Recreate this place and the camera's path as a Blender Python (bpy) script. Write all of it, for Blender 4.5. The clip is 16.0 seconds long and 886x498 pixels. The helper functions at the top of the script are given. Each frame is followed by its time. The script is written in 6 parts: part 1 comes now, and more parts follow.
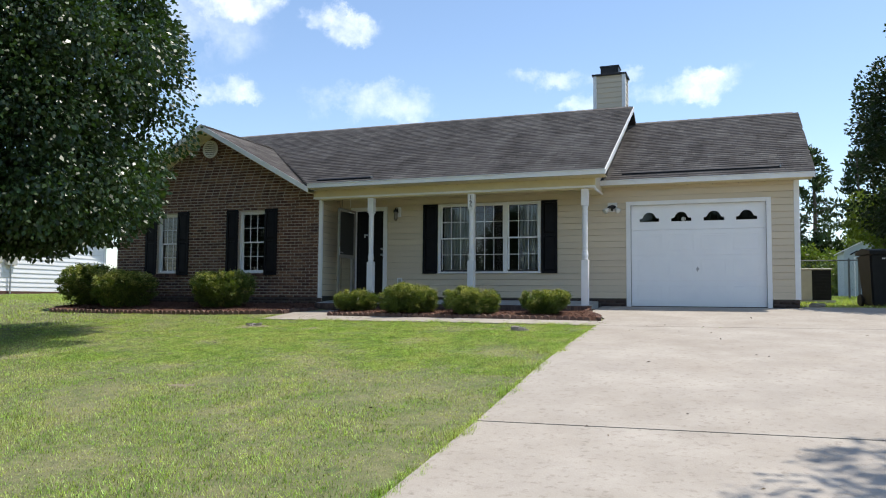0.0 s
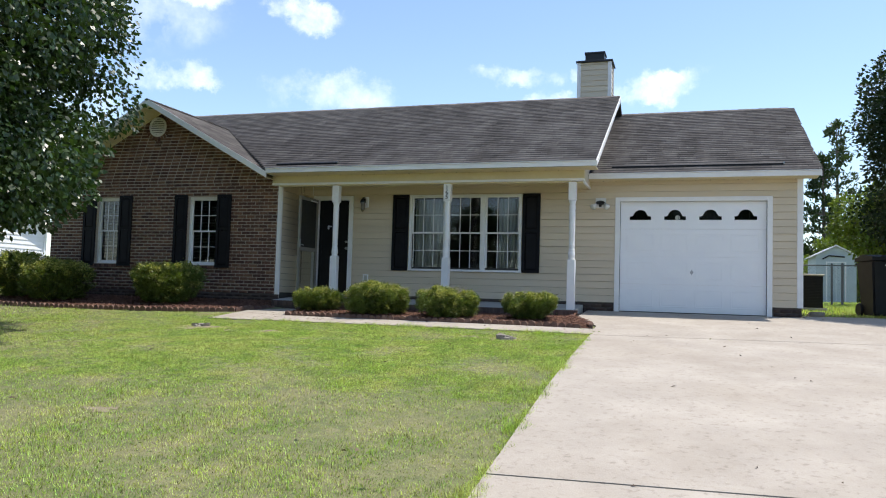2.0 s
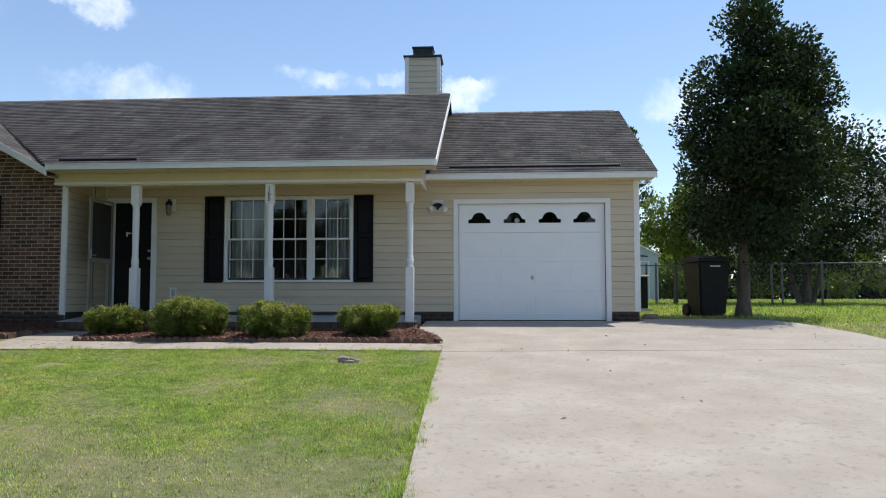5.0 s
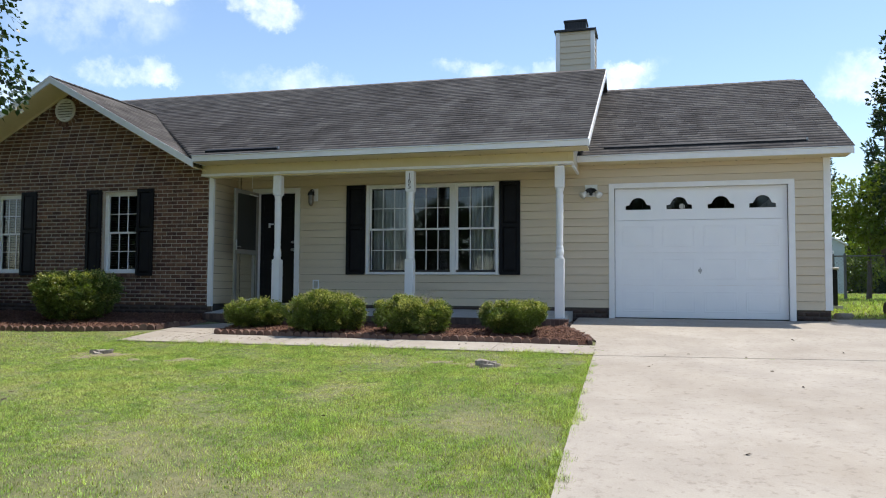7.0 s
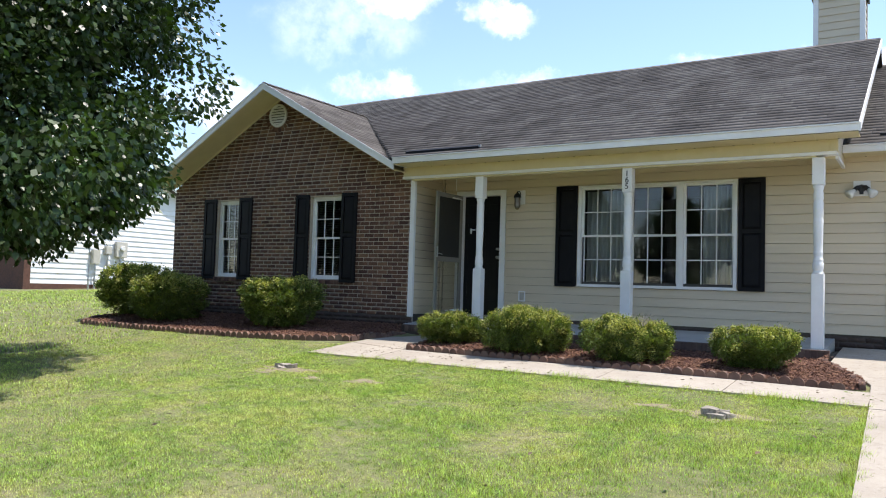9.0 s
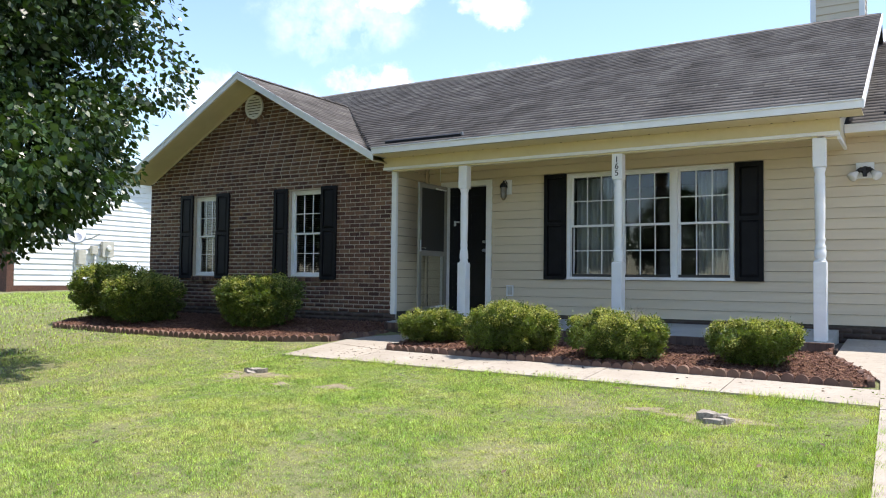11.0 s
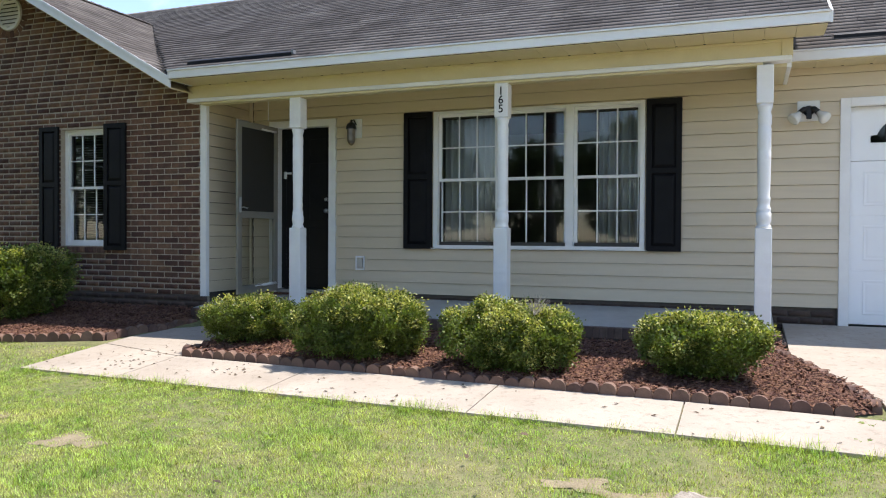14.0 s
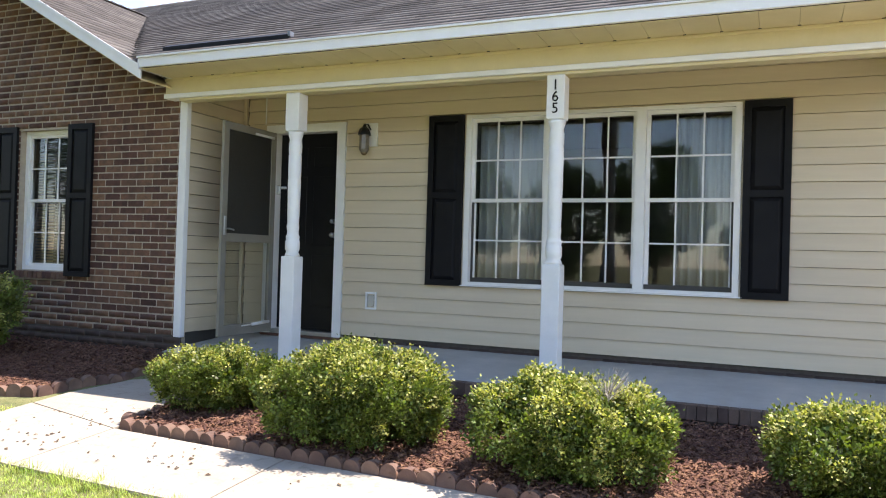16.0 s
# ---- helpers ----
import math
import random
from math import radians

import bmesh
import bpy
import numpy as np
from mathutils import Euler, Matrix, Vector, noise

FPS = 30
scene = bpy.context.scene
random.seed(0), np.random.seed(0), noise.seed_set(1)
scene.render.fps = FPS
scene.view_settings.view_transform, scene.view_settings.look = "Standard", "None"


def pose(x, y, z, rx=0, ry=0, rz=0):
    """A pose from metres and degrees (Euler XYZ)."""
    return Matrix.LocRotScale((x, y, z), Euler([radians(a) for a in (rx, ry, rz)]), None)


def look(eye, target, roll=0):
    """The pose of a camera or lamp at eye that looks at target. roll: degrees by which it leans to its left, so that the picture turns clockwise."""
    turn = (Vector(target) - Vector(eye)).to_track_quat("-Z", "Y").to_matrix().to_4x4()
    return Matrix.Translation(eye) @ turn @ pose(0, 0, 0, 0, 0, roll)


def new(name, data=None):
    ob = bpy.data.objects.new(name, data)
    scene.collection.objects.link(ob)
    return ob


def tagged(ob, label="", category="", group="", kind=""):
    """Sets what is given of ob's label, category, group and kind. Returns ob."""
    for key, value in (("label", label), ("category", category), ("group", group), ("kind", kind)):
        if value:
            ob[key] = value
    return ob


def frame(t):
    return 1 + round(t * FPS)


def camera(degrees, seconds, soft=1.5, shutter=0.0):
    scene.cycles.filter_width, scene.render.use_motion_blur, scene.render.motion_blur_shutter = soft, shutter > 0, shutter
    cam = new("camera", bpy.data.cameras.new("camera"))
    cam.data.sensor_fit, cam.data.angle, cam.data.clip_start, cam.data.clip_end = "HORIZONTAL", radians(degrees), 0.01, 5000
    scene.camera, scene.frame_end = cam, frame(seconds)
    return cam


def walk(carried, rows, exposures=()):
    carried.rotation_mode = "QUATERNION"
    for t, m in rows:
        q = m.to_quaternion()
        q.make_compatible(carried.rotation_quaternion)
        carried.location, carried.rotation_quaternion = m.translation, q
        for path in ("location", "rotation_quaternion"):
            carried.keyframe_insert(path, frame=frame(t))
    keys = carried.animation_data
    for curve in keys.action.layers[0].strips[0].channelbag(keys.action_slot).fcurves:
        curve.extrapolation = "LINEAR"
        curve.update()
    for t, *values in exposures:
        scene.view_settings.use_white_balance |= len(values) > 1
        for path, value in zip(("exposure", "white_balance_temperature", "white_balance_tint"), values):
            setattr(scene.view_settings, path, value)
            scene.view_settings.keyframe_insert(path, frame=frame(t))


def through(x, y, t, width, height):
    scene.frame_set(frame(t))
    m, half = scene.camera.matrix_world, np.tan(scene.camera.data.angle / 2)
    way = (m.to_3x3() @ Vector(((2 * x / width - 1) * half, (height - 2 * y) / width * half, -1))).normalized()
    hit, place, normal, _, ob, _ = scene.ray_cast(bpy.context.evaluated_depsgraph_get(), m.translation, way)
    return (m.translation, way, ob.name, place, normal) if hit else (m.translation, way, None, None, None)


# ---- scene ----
cam = camera(59.3, 16.0, soft=1.1)
METRES, EYE, TILT, LEAN, TURN = 10.1, 1.5, 0.0, 0.0, 22.2
PATH = [
    (0, (0.249, -1.58, 1.054), (-0.461, 0.285, 1.184), 0.5),
    (0.5, (-0.004, -1.266, 1.077), (-0.646, 0.624, 1.207), -0.6),
    (1, (-0.235, -1.003, 1.121), (-0.875, 0.889, 1.233), 0.9),
    (1.5, (-0.374, -0.626, 1.154), (-1.057, 1.248, 1.287), 1.7),
    (2, (-0.545, -0.266, 1.168), (-1.153, 1.636, 1.285), 1.7),
    (2.5, (-0.771, 0.046, 1.219), (-1.261, 1.981, 1.343), 1.4),
    (3, (-0.841, 0.361, 1.236), (-1.184, 2.329, 1.344), 0.2),
    (3.5, (-0.887, 0.653, 1.263), (-1.105, 2.639, 1.362), 0.1),
    (3.7, (-0.952, 0.763, 1.277), (-1.059, 2.755, 1.412), 0.1),
    (5.8, (-1.259, 1.203, 1.322), (-1.463, 3.189, 1.452), -0.6),
    (6, (-1.225, 1.333, 1.315), (-1.51, 3.308, 1.455), -1.1),
    (6.5, (-1.149, 1.659, 1.352), (-1.599, 3.604, 1.461), -0.4),
    (7, (-1.23, 2.033, 1.391), (-1.755, 3.961, 1.495), 0.4),
    (7.5, (-1.304, 2.367, 1.443), (-1.95, 4.259, 1.505), -0.7),
    (8, (-1.286, 2.768, 1.496), (-2.21, 4.538, 1.605), 1.1),
    (8.5, (-1.336, 3.131, 1.523), (-2.362, 4.844, 1.642), 0.4),
    (8.7, (-1.422, 3.294, 1.544), (-2.474, 4.992, 1.645), 1.6),
    (10.8, (-1.545, 4.057, 1.601), (-2.659, 5.715, 1.716), 1.1),
    (11, (-1.574, 4.113, 1.603), (-2.633, 5.807, 1.685), 0.7),
    (11.5, (-1.803, 4.461, 1.598), (-2.693, 6.252, 1.616), 2.0),
    (12, (-2.006, 4.844, 1.634), (-2.718, 6.711, 1.539), 0.5),
    (12.5, (-2.149, 5.338, 1.675), (-2.818, 7.219, 1.553), 0.7),
    (13, (-2.364, 5.715, 1.697), (-3.022, 7.601, 1.599), 1.0),
    (13.5, (-2.595, 6.129, 1.767), (-3.24, 8.02, 1.68), 1.1),
    (14, (-2.768, 6.591, 1.785), (-3.497, 8.453, 1.754), 0.3),
    (14.5, (-2.907, 7.0, 1.807), (-3.621, 8.868, 1.779), 0.5),
    (15, (-3.096, 7.439, 1.821), (-3.797, 9.312, 1.857), 1.0),
    (15.5, (-3.249, 7.882, 1.822), (-3.999, 9.734, 1.909), 1.7),
    (16, (-3.456, 8.297, 1.899), (-4.257, 10.129, 1.923), 1.7),
]
EXPOSURES = [(0.0, 0.52, 6550, 10), (1.5, 0.68, 6550, 11), (3.5, 0.58, 6550, 11), (6.0, 0.28, 6500, 10), (7.0, 0.61, 6550, 10), (8.5, 0.95, 6600, 12), (12.5, 1.17, 6650, 12), (14.5, 1.18, 6750, 15), (15.2, 1.28, 6850, 16), (16.0, 1.74, 7000, 17)]
walk(cam, [(t, look(eye, target, roll)) for t, eye, target, roll in PATH], EXPOSURES)

# ---- world, sun ----
SUN = Vector((0.34, 0.28, 1.0)).normalized()
world = bpy.data.worlds.new("sky")
scene.world = world
world.use_nodes = True
wn, wl = world.node_tree.nodes, world.node_tree.links
wn.clear()
sky = wn.new("ShaderNodeTexSky")
sky.sky_type = "NISHITA"
sky.sun_disc = False
sky.sun_elevation = math.asin(SUN.z)
sky.sun_rotation = math.atan2(SUN.x, SUN.y)
sky.air_density, sky.dust_density, sky.ozone_density = 1.0, 0.25, 2.0


def world_node(kind, **values):
    n = wn.new(kind)
    for k, v in values.items():
        n.inputs[k].default_value = v
    return n


# scattered fair-weather clouds: soft puffs round a few directions, broken up by noise
coord = wn.new("ShaderNodeTexCoord")
warp = world_node("ShaderNodeTexNoise", Scale=9.0, Detail=9.0, Roughness=0.66)
wl.new(coord.outputs["Generated"], warp.inputs["Vector"])
warp_off = wn.new("ShaderNodeVectorMath")
warp_off.operation = "MULTIPLY_ADD"
warp_off.inputs[1].default_value = (0.15, 0.15, 0.10)
wl.new(warp.outputs["Color"], warp_off.inputs[0])
wl.new(coord.outputs["Generated"], warp_off.inputs[2])
CLOUDS = [
    # azimuth from +y (deg, to the right), elevation, half width, half height, density
    (-37, 20.5, 2.6, 1.6, 0.9), (-40, 18.2, 5.5, 2.6, 0.42), (-29, 19.6, 2.6, 1.3, 0.8), (-37, 14.2, 3.6, 1.0, 0.8),
    (-26, 14.2, 4.2, 1.3, 0.6), (-13, 16.0, 2.8, 0.9, 0.75), (-10.5, 13.9, 2.4, 0.9, 0.7), (-3.0, 15.4, 3.3, 1.0, 0.85),
    (-8, 16.2, 1.2, 0.6, 0.5), (14, 13.5, 3.5, 1.3, 0.6), (24, 10.5, 4.5, 1.4, 0.5), (-47, 12.0, 6.0, 2.4, 0.6),
    (-58, 22.0, 6.0, 2.0, 0.6), (60, 24.0, 9.0, 3.0, 0.7), (120, 20.0, 10.0, 4.0, 0.8), (170, 24.0, 12.0, 4.0, 0.8), (215, 18.0, 9.0, 3.0, 0.7),
]
mask = None
for az, el, hw, hh, dens in CLOUDS:
    a, e = radians(az), radians(el)
    d = Vector((math.sin(a) * math.cos(e), math.cos(a) * math.cos(e), math.sin(e)))
    right = Vector((math.cos(a), -math.sin(a), 0))
    up = right.cross(d)
    off = wn.new("ShaderNodeVectorMath")
    off.operation = "SUBTRACT"
    off.inputs[1].default_value = d + Vector((0.075, 0.075, 0.05))
    wl.new(warp_off.outputs[0], off.inputs[0])
    parts_sq = []
    for axis, half in ((right, hw), (up, hh), (d, 30)):
        dot = wn.new("ShaderNodeVectorMath")
        dot.operation = "DOT_PRODUCT"
        dot.inputs[1].default_value = axis / math.tan(radians(half * 1.25))
        wl.new(off.outputs[0], dot.inputs[0])
        sq = wn.new("ShaderNodeMath")
        sq.operation = "MULTIPLY"
        wl.new(dot.outputs["Value"], sq.inputs[0])
        wl.new(dot.outputs["Value"], sq.inputs[1])
        parts_sq.append(sq)
    total = parts_sq[0]
    for sq in parts_sq[1:]:
        add = wn.new("ShaderNodeMath")
        wl.new(total.outputs[0], add.inputs[0])
        wl.new(sq.outputs[0], add.inputs[1])
        total = add
    ramp = wn.new("ShaderNodeMapRange")
    ramp.interpolation_type = "SMOOTHERSTEP"
    for k, v in zip(("From Min", "From Max", "To Min", "To Max"), (0.0, 1.0, dens, 0.0)):
        ramp.inputs[k].default_value = v
    wl.new(total.outputs[0], ramp.inputs["Value"])
    if mask is None:
        mask = ramp
    else:
        top = wn.new("ShaderNodeMath")
        top.operation = "MAXIMUM"
        wl.new(mask.outputs[0], top.inputs[0])
        wl.new(ramp.outputs[0], top.inputs[1])
        mask = top
ragged = world_node("ShaderNodeTexNoise", Scale=16.0, Detail=8.0, Roughness=0.62)
wl.new(coord.outputs["Generated"], ragged.inputs["Vector"])
ragged_range = wn.new("ShaderNodeMapRange")
for k, v in zip(("From Min", "From Max", "To Min", "To Max"), (0.34, 0.70, 0.0, 1.0)):
    ragged_range.inputs[k].default_value = v
wl.new(ragged.outputs["Fac"], ragged_range.inputs["Value"])
broken = wn.new("ShaderNodeMath")
broken.operation = "MULTIPLY"
wl.new(mask.outputs[0], broken.inputs[0])
wl.new(ragged_range.outputs[0], broken.inputs[1])
mask = broken
cloud_mix = wn.new("ShaderNodeMix")
cloud_mix.data_type = "RGBA"
cloud_mix.inputs["B"].default_value = (8.0, 8.3, 8.9, 1)
wl.new(mask.outputs[0], cloud_mix.inputs["Factor"])
wl.new(sky.outputs[0], cloud_mix.inputs["A"])
bg = world_node("ShaderNodeBackground", Strength=0.138)
wl.new(cloud_mix.outputs["Result"], bg.inputs["Color"])
wout = wn.new("ShaderNodeOutputWorld")
wl.new(bg.outputs[0], wout.inputs["Surface"])

sun = bpy.data.lights.new("sun", "SUN")
sun.energy, sun.angle, sun.color = 3.75, radians(0.55), (1.0, 0.955, 0.88)
sun_ob = new("sun", sun)
sun_ob.matrix_world = look(SUN * 60, (0, 0, 0))


# ---- materials ----
def mat(name, c1, c2, scale=6.0, rough=0.7, bump=0.15, fine=90.0, metal=0.0, vary=0.0, island=0.0, spec=0.5, stretch=(1, 1, 1), stain=None, stain_scale=0.7, stain_amount=0.5, distance=0.01, speck=None):
    """A surface of two tones mixed by noise at two scales, with fine relief, wear stains, and a tone of its own for each piece."""
    m = bpy.data.materials.new(name)
    m.use_nodes = True
    n, l = m.node_tree.nodes, m.node_tree.links
    b = n["Principled BSDF"]
    b.inputs["Roughness"].default_value = rough
    b.inputs["Metallic"].default_value = metal
    b.inputs["Specular IOR Level"].default_value = spec
    geo = n.new("ShaderNodeNewGeometry")
    mp = n.new("ShaderNodeMapping")
    mp.inputs["Scale"].default_value = stretch
    l.new(geo.outputs["Position"], mp.inputs["Vector"])

    def noise_node(s, det=4.0, r=0.6):
        t = n.new("ShaderNodeTexNoise")
        t.inputs["Scale"].default_value, t.inputs["Detail"].default_value, t.inputs["Roughness"].default_value = s, det, r
        l.new(mp.outputs[0], t.inputs["Vector"])
        return t

    def mixed(fac, a, bb, mode="MIX"):
        x = n.new("ShaderNodeMix")
        x.data_type, x.blend_type = "RGBA", mode
        for sock, v in ((x.inputs["Factor"], fac), (x.inputs["A"], a), (x.inputs["B"], bb)):
            if isinstance(v, bpy.types.NodeSocket):
                l.new(v, sock)
            else:
                sock.default_value = v if not isinstance(v, tuple) else (*v, 1)
        return x.outputs["Result"]

    def ranged(sock, lo, hi, a, z):
        r = n.new("ShaderNodeMapRange")
        for k, v in zip(("From Min", "From Max", "To Min", "To Max"), (lo, hi, a, z)):
            r.inputs[k].default_value = v
        l.new(sock, r.inputs["Value"])
        return r.outputs[0]

    big, small = noise_node(scale), noise_node(fine, 3.0)
    both = n.new("ShaderNodeMath")
    both.operation = "MULTIPLY_ADD"
    l.new(small.outputs["Fac"], both.inputs[0])
    both.inputs[1].default_value = 0.35
    l.new(big.outputs["Fac"], both.inputs[2])
    col = mixed(ranged(both.outputs[0], 0.42, 0.92, 0, 1), c1, c2)
    if stain:
        st = noise_node(stain_scale, 6.0, 0.65)
        col = mixed(ranged(st.outputs["Fac"], 0.45, 0.72, 0, stain_amount), col, stain)
    if speck:
        tone, sp_scale, sp_amount = speck
        sp = noise_node(sp_scale, 5.0, 0.7)
        col = mixed(ranged(sp.outputs["Fac"], 0.54, 0.68, 0, sp_amount), col, tone)
    for on, amount, kind in ((vary, vary, "obj"), (island, island, "isl")):
        if on:
            if kind == "obj":
                rnd = n.new("ShaderNodeObjectInfo").outputs["Random"]
            else:
                rnd = geo.outputs["Random Per Island"]
            v = ranged(rnd, 0, 1, 1 - amount, 1 + amount)
            hs = n.new("ShaderNodeHueSaturation")
            l.new(v, hs.inputs["Value"])
            hue = ranged(rnd, 0, 1, 0.5 - amount * 0.03, 0.5 + amount * 0.03)
            l.new(hue, hs.inputs["Hue"])
            l.new(col, hs.inputs["Color"])
            col = hs.outputs["Color"]
    l.new(col, b.inputs["Base Color"])
    if bump:
        bp = n.new("ShaderNodeBump")
        bp.inputs["Strength"].default_value, bp.inputs["Distance"].default_value = bump, distance
        l.new(both.outputs[0], bp.inputs["Height"])
        l.new(bp.outputs[0], b.inputs["Normal"])
    return m


def leaf_mat(name, c1, c2, rough=0.45, through=0.35, spec=0.5, island=0.35, scale=1.3, stain=None, stain_scale=1.0, stain_amount=0.5, speck=None):
    """Leaves: each its own tone, letting some light through."""
    m = mat(name, c1, c2, scale=scale, rough=rough, bump=0, fine=20, island=island, spec=spec, stain=stain, stain_scale=stain_scale, stain_amount=stain_amount, speck=speck)
    n, l = m.node_tree.nodes, m.node_tree.links
    b = n["Principled BSDF"]
    tr = n.new("ShaderNodeBsdfTranslucent")
    src = b.inputs["Base Color"].links[0].from_socket
    warm = n.new("ShaderNodeMix")
    warm.data_type, warm.blend_type = "RGBA", "MULTIPLY"
    warm.inputs["Factor"].default_value = 1.0
    warm.inputs["B"].default_value = (1.6, 1.7, 0.6, 1)
    l.new(src, warm.inputs["A"])
    l.new(warm.outputs["Result"], tr.inputs["Color"])
    mx = n.new("ShaderNodeMixShader")
    mx.inputs[0].default_value = through
    l.new(b.outputs[0], mx.inputs[1])
    l.new(tr.outputs[0], mx.inputs[2])
    l.new(mx.outputs[0], n["Material Output"].inputs["Surface"])
    return m


def glass_mat(name, tint=(0.9, 0.93, 0.93), ior=1.5):
    m = bpy.data.materials.new(name)
    m.use_nodes = True
    n, l = m.node_tree.nodes, m.node_tree.links
    n.remove(n["Principled BSDF"])
    t, g, f, mx = n.new("ShaderNodeBsdfTransparent"), n.new("ShaderNodeBsdfGlossy"), n.new("ShaderNodeFresnel"), n.new("ShaderNodeMixShader")
    t.inputs[0].default_value = (*tint, 1)
    g.inputs["Roughness"].default_value = 0.02
    f.inputs["IOR"].default_value = ior
    l.new(f.outputs[0], mx.inputs[0])
    l.new(t.outputs[0], mx.inputs[1])
    l.new(g.outputs[0], mx.inputs[2])
    l.new(mx.outputs[0], n["Material Output"].inputs["Surface"])
    return m


SOIL = mat("lawn soil and thatch", (0.085, 0.108, 0.034), (0.205, 0.200, 0.085), scale=9.0, rough=0.95, bump=0.9, fine=80, stain=(0.29, 0.24, 0.135), stain_scale=1.6, stain_amount=0.5, distance=0.03, speck=((0.055, 0.070, 0.026), 26.0, 0.6))
GRASS = leaf_mat("grass", (0.140, 0.245, 0.044), (0.44, 0.51, 0.150), rough=0.55, through=0.34, spec=0.3, island=0.75, scale=5.0, stain=(0.54, 0.485, 0.23), stain_scale=1.6, stain_amount=0.66, speck=((0.070, 0.135, 0.036), 13.0, 0.85))
TUFT = leaf_mat("coarse grass", (0.13, 0.22, 0.055), (0.29, 0.37, 0.11), rough=0.5, through=0.32, spec=0.35, island=0.6, scale=3.0)
DRY = leaf_mat("dry grass", (0.40, 0.345, 0.19), (0.52, 0.455, 0.28), rough=0.7, through=0.25, spec=0.2)
CONCRETE = mat("sun-bleached concrete", (0.315, 0.275, 0.229), (0.425, 0.378, 0.318), scale=1.6, rough=0.92, bump=0.7, fine=70, stain=(0.27, 0.22, 0.165), stain_scale=0.7, stain_amount=0.45, vary=0.03, speck=((0.20, 0.167, 0.13), 16.0, 0.6))
SLAB = mat("porch concrete", (0.35, 0.355, 0.345), (0.45, 0.45, 0.43), scale=3, rough=0.85, bump=0.15, stain=(0.25, 0.245, 0.225), stain_scale=1.2, stain_amount=0.5)
BRICK = mat("brown brick", (0.078, 0.040, 0.028), (0.185, 0.088, 0.056), scale=14, rough=0.88, bump=0.5, fine=160, vary=0.48, stain=(0.05, 0.035, 0.03), stain_scale=3.0, stain_amount=0.4)
BRICKS = mat("brown brick field", (0.078, 0.040, 0.028), (0.185, 0.088, 0.056), scale=14, rough=0.88, bump=0.5, fine=160, island=0.48, stain=(0.05, 0.035, 0.03), stain_scale=3.0, stain_amount=0.4)
# darker brick for the lowest courses, the porch base and the plinth
DARKBRICK = mat("dark damp-stained brick", (0.040, 0.026, 0.021), (0.075, 0.046, 0.036), scale=10, rough=0.8, bump=0.5, fine=160, island=0.3)
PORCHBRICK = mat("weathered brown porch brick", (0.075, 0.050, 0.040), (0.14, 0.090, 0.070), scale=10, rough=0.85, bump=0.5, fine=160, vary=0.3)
# darker mortar to go with the darker bricks at the foot
DARKMORTAR = mat("dark damp mortar", (0.07, 0.058, 0.05), (0.11, 0.09, 0.075), scale=20, rough=0.9, bump=0.4, fine=200)
MORTAR = mat("mortar", (0.36, 0.305, 0.245), (0.46, 0.395, 0.32), scale=20, rough=0.95, bump=0.4, fine=200)
SIDING = mat("tan vinyl siding", (0.585, 0.492, 0.357), (0.64, 0.545, 0.40), scale=2.2, rough=0.5, bump=0.05, fine=60, stretch=(0.4, 1, 6), vary=0.03, stain=(0.44, 0.385, 0.28), stain_scale=1.2, stain_amount=0.3)
WHITE = mat("white painted trim", (0.76, 0.76, 0.76), (0.83, 0.83, 0.82), scale=5, rough=0.45, bump=0.06, fine=70, stain=(0.62, 0.60, 0.56), stain_scale=2.0, stain_amount=0.25)
CREAM = mat("yellow-cream painted soffit", (0.61, 0.525, 0.315), (0.67, 0.585, 0.365), scale=4, rough=0.5, bump=0.05, fine=60, stain=(0.52, 0.44, 0.27), stain_scale=1.5, stain_amount=0.35)
DOORWHITE = mat("white steel garage door", (0.83, 0.84, 0.86), (0.87, 0.88, 0.89), scale=3, rough=0.4, bump=0.04, fine=120)
SHINGLE = mat("weathered grey shingles", (0.078, 0.068, 0.062), (0.155, 0.140, 0.130), scale=2.4, rough=0.97, bump=0.6, fine=160, island=0.26, stain=(0.046, 0.039, 0.036), stain_scale=0.75, stain_amount=0.75, stretch=(1, 0.4, 0.4), speck=((0.20, 0.175, 0.155), 5.0, 0.35))
SHINGLEP = mat("weathered grey shingle", (0.078, 0.068, 0.062), (0.155, 0.140, 0.130), scale=2.4, rough=0.97, bump=0.6, fine=160, vary=0.26, stain=(0.046, 0.039, 0.036), stain_scale=0.75, stain_amount=0.75, stretch=(1, 0.4, 0.4), speck=((0.20, 0.175, 0.155), 5.0, 0.35))
FELT = mat("roof underlay", (0.03, 0.027, 0.026), (0.05, 0.045, 0.043), rough=0.95)
BLACK = mat("black shutter vinyl", (0.006, 0.006, 0.008), (0.012, 0.012, 0.014), scale=5, rough=0.55, bump=0.06, fine=90, spec=0.14)
BLACKDOOR = mat("black painted door", (0.005, 0.005, 0.006), (0.010, 0.010, 0.011), scale=5, rough=0.4, bump=0.03, spec=0.2)
METAL = mat("galvanised steel", (0.34, 0.35, 0.36), (0.46, 0.47, 0.48), scale=12, rough=0.42, metal=0.85, bump=0.05)
DARKMETAL = mat("dark metal", (0.02, 0.02, 0.022), (0.04, 0.04, 0.042), scale=12, rough=0.45, metal=0.6, bump=0.05)
BRASS = mat("tarnished brass", (0.20, 0.14, 0.07), (0.32, 0.24, 0.13), scale=20, rough=0.4, metal=0.9, bump=0.05)
SILVER = mat("silver lamp glass", (0.62, 0.62, 0.60), (0.72, 0.72, 0.70), scale=20, rough=0.25, bump=0)
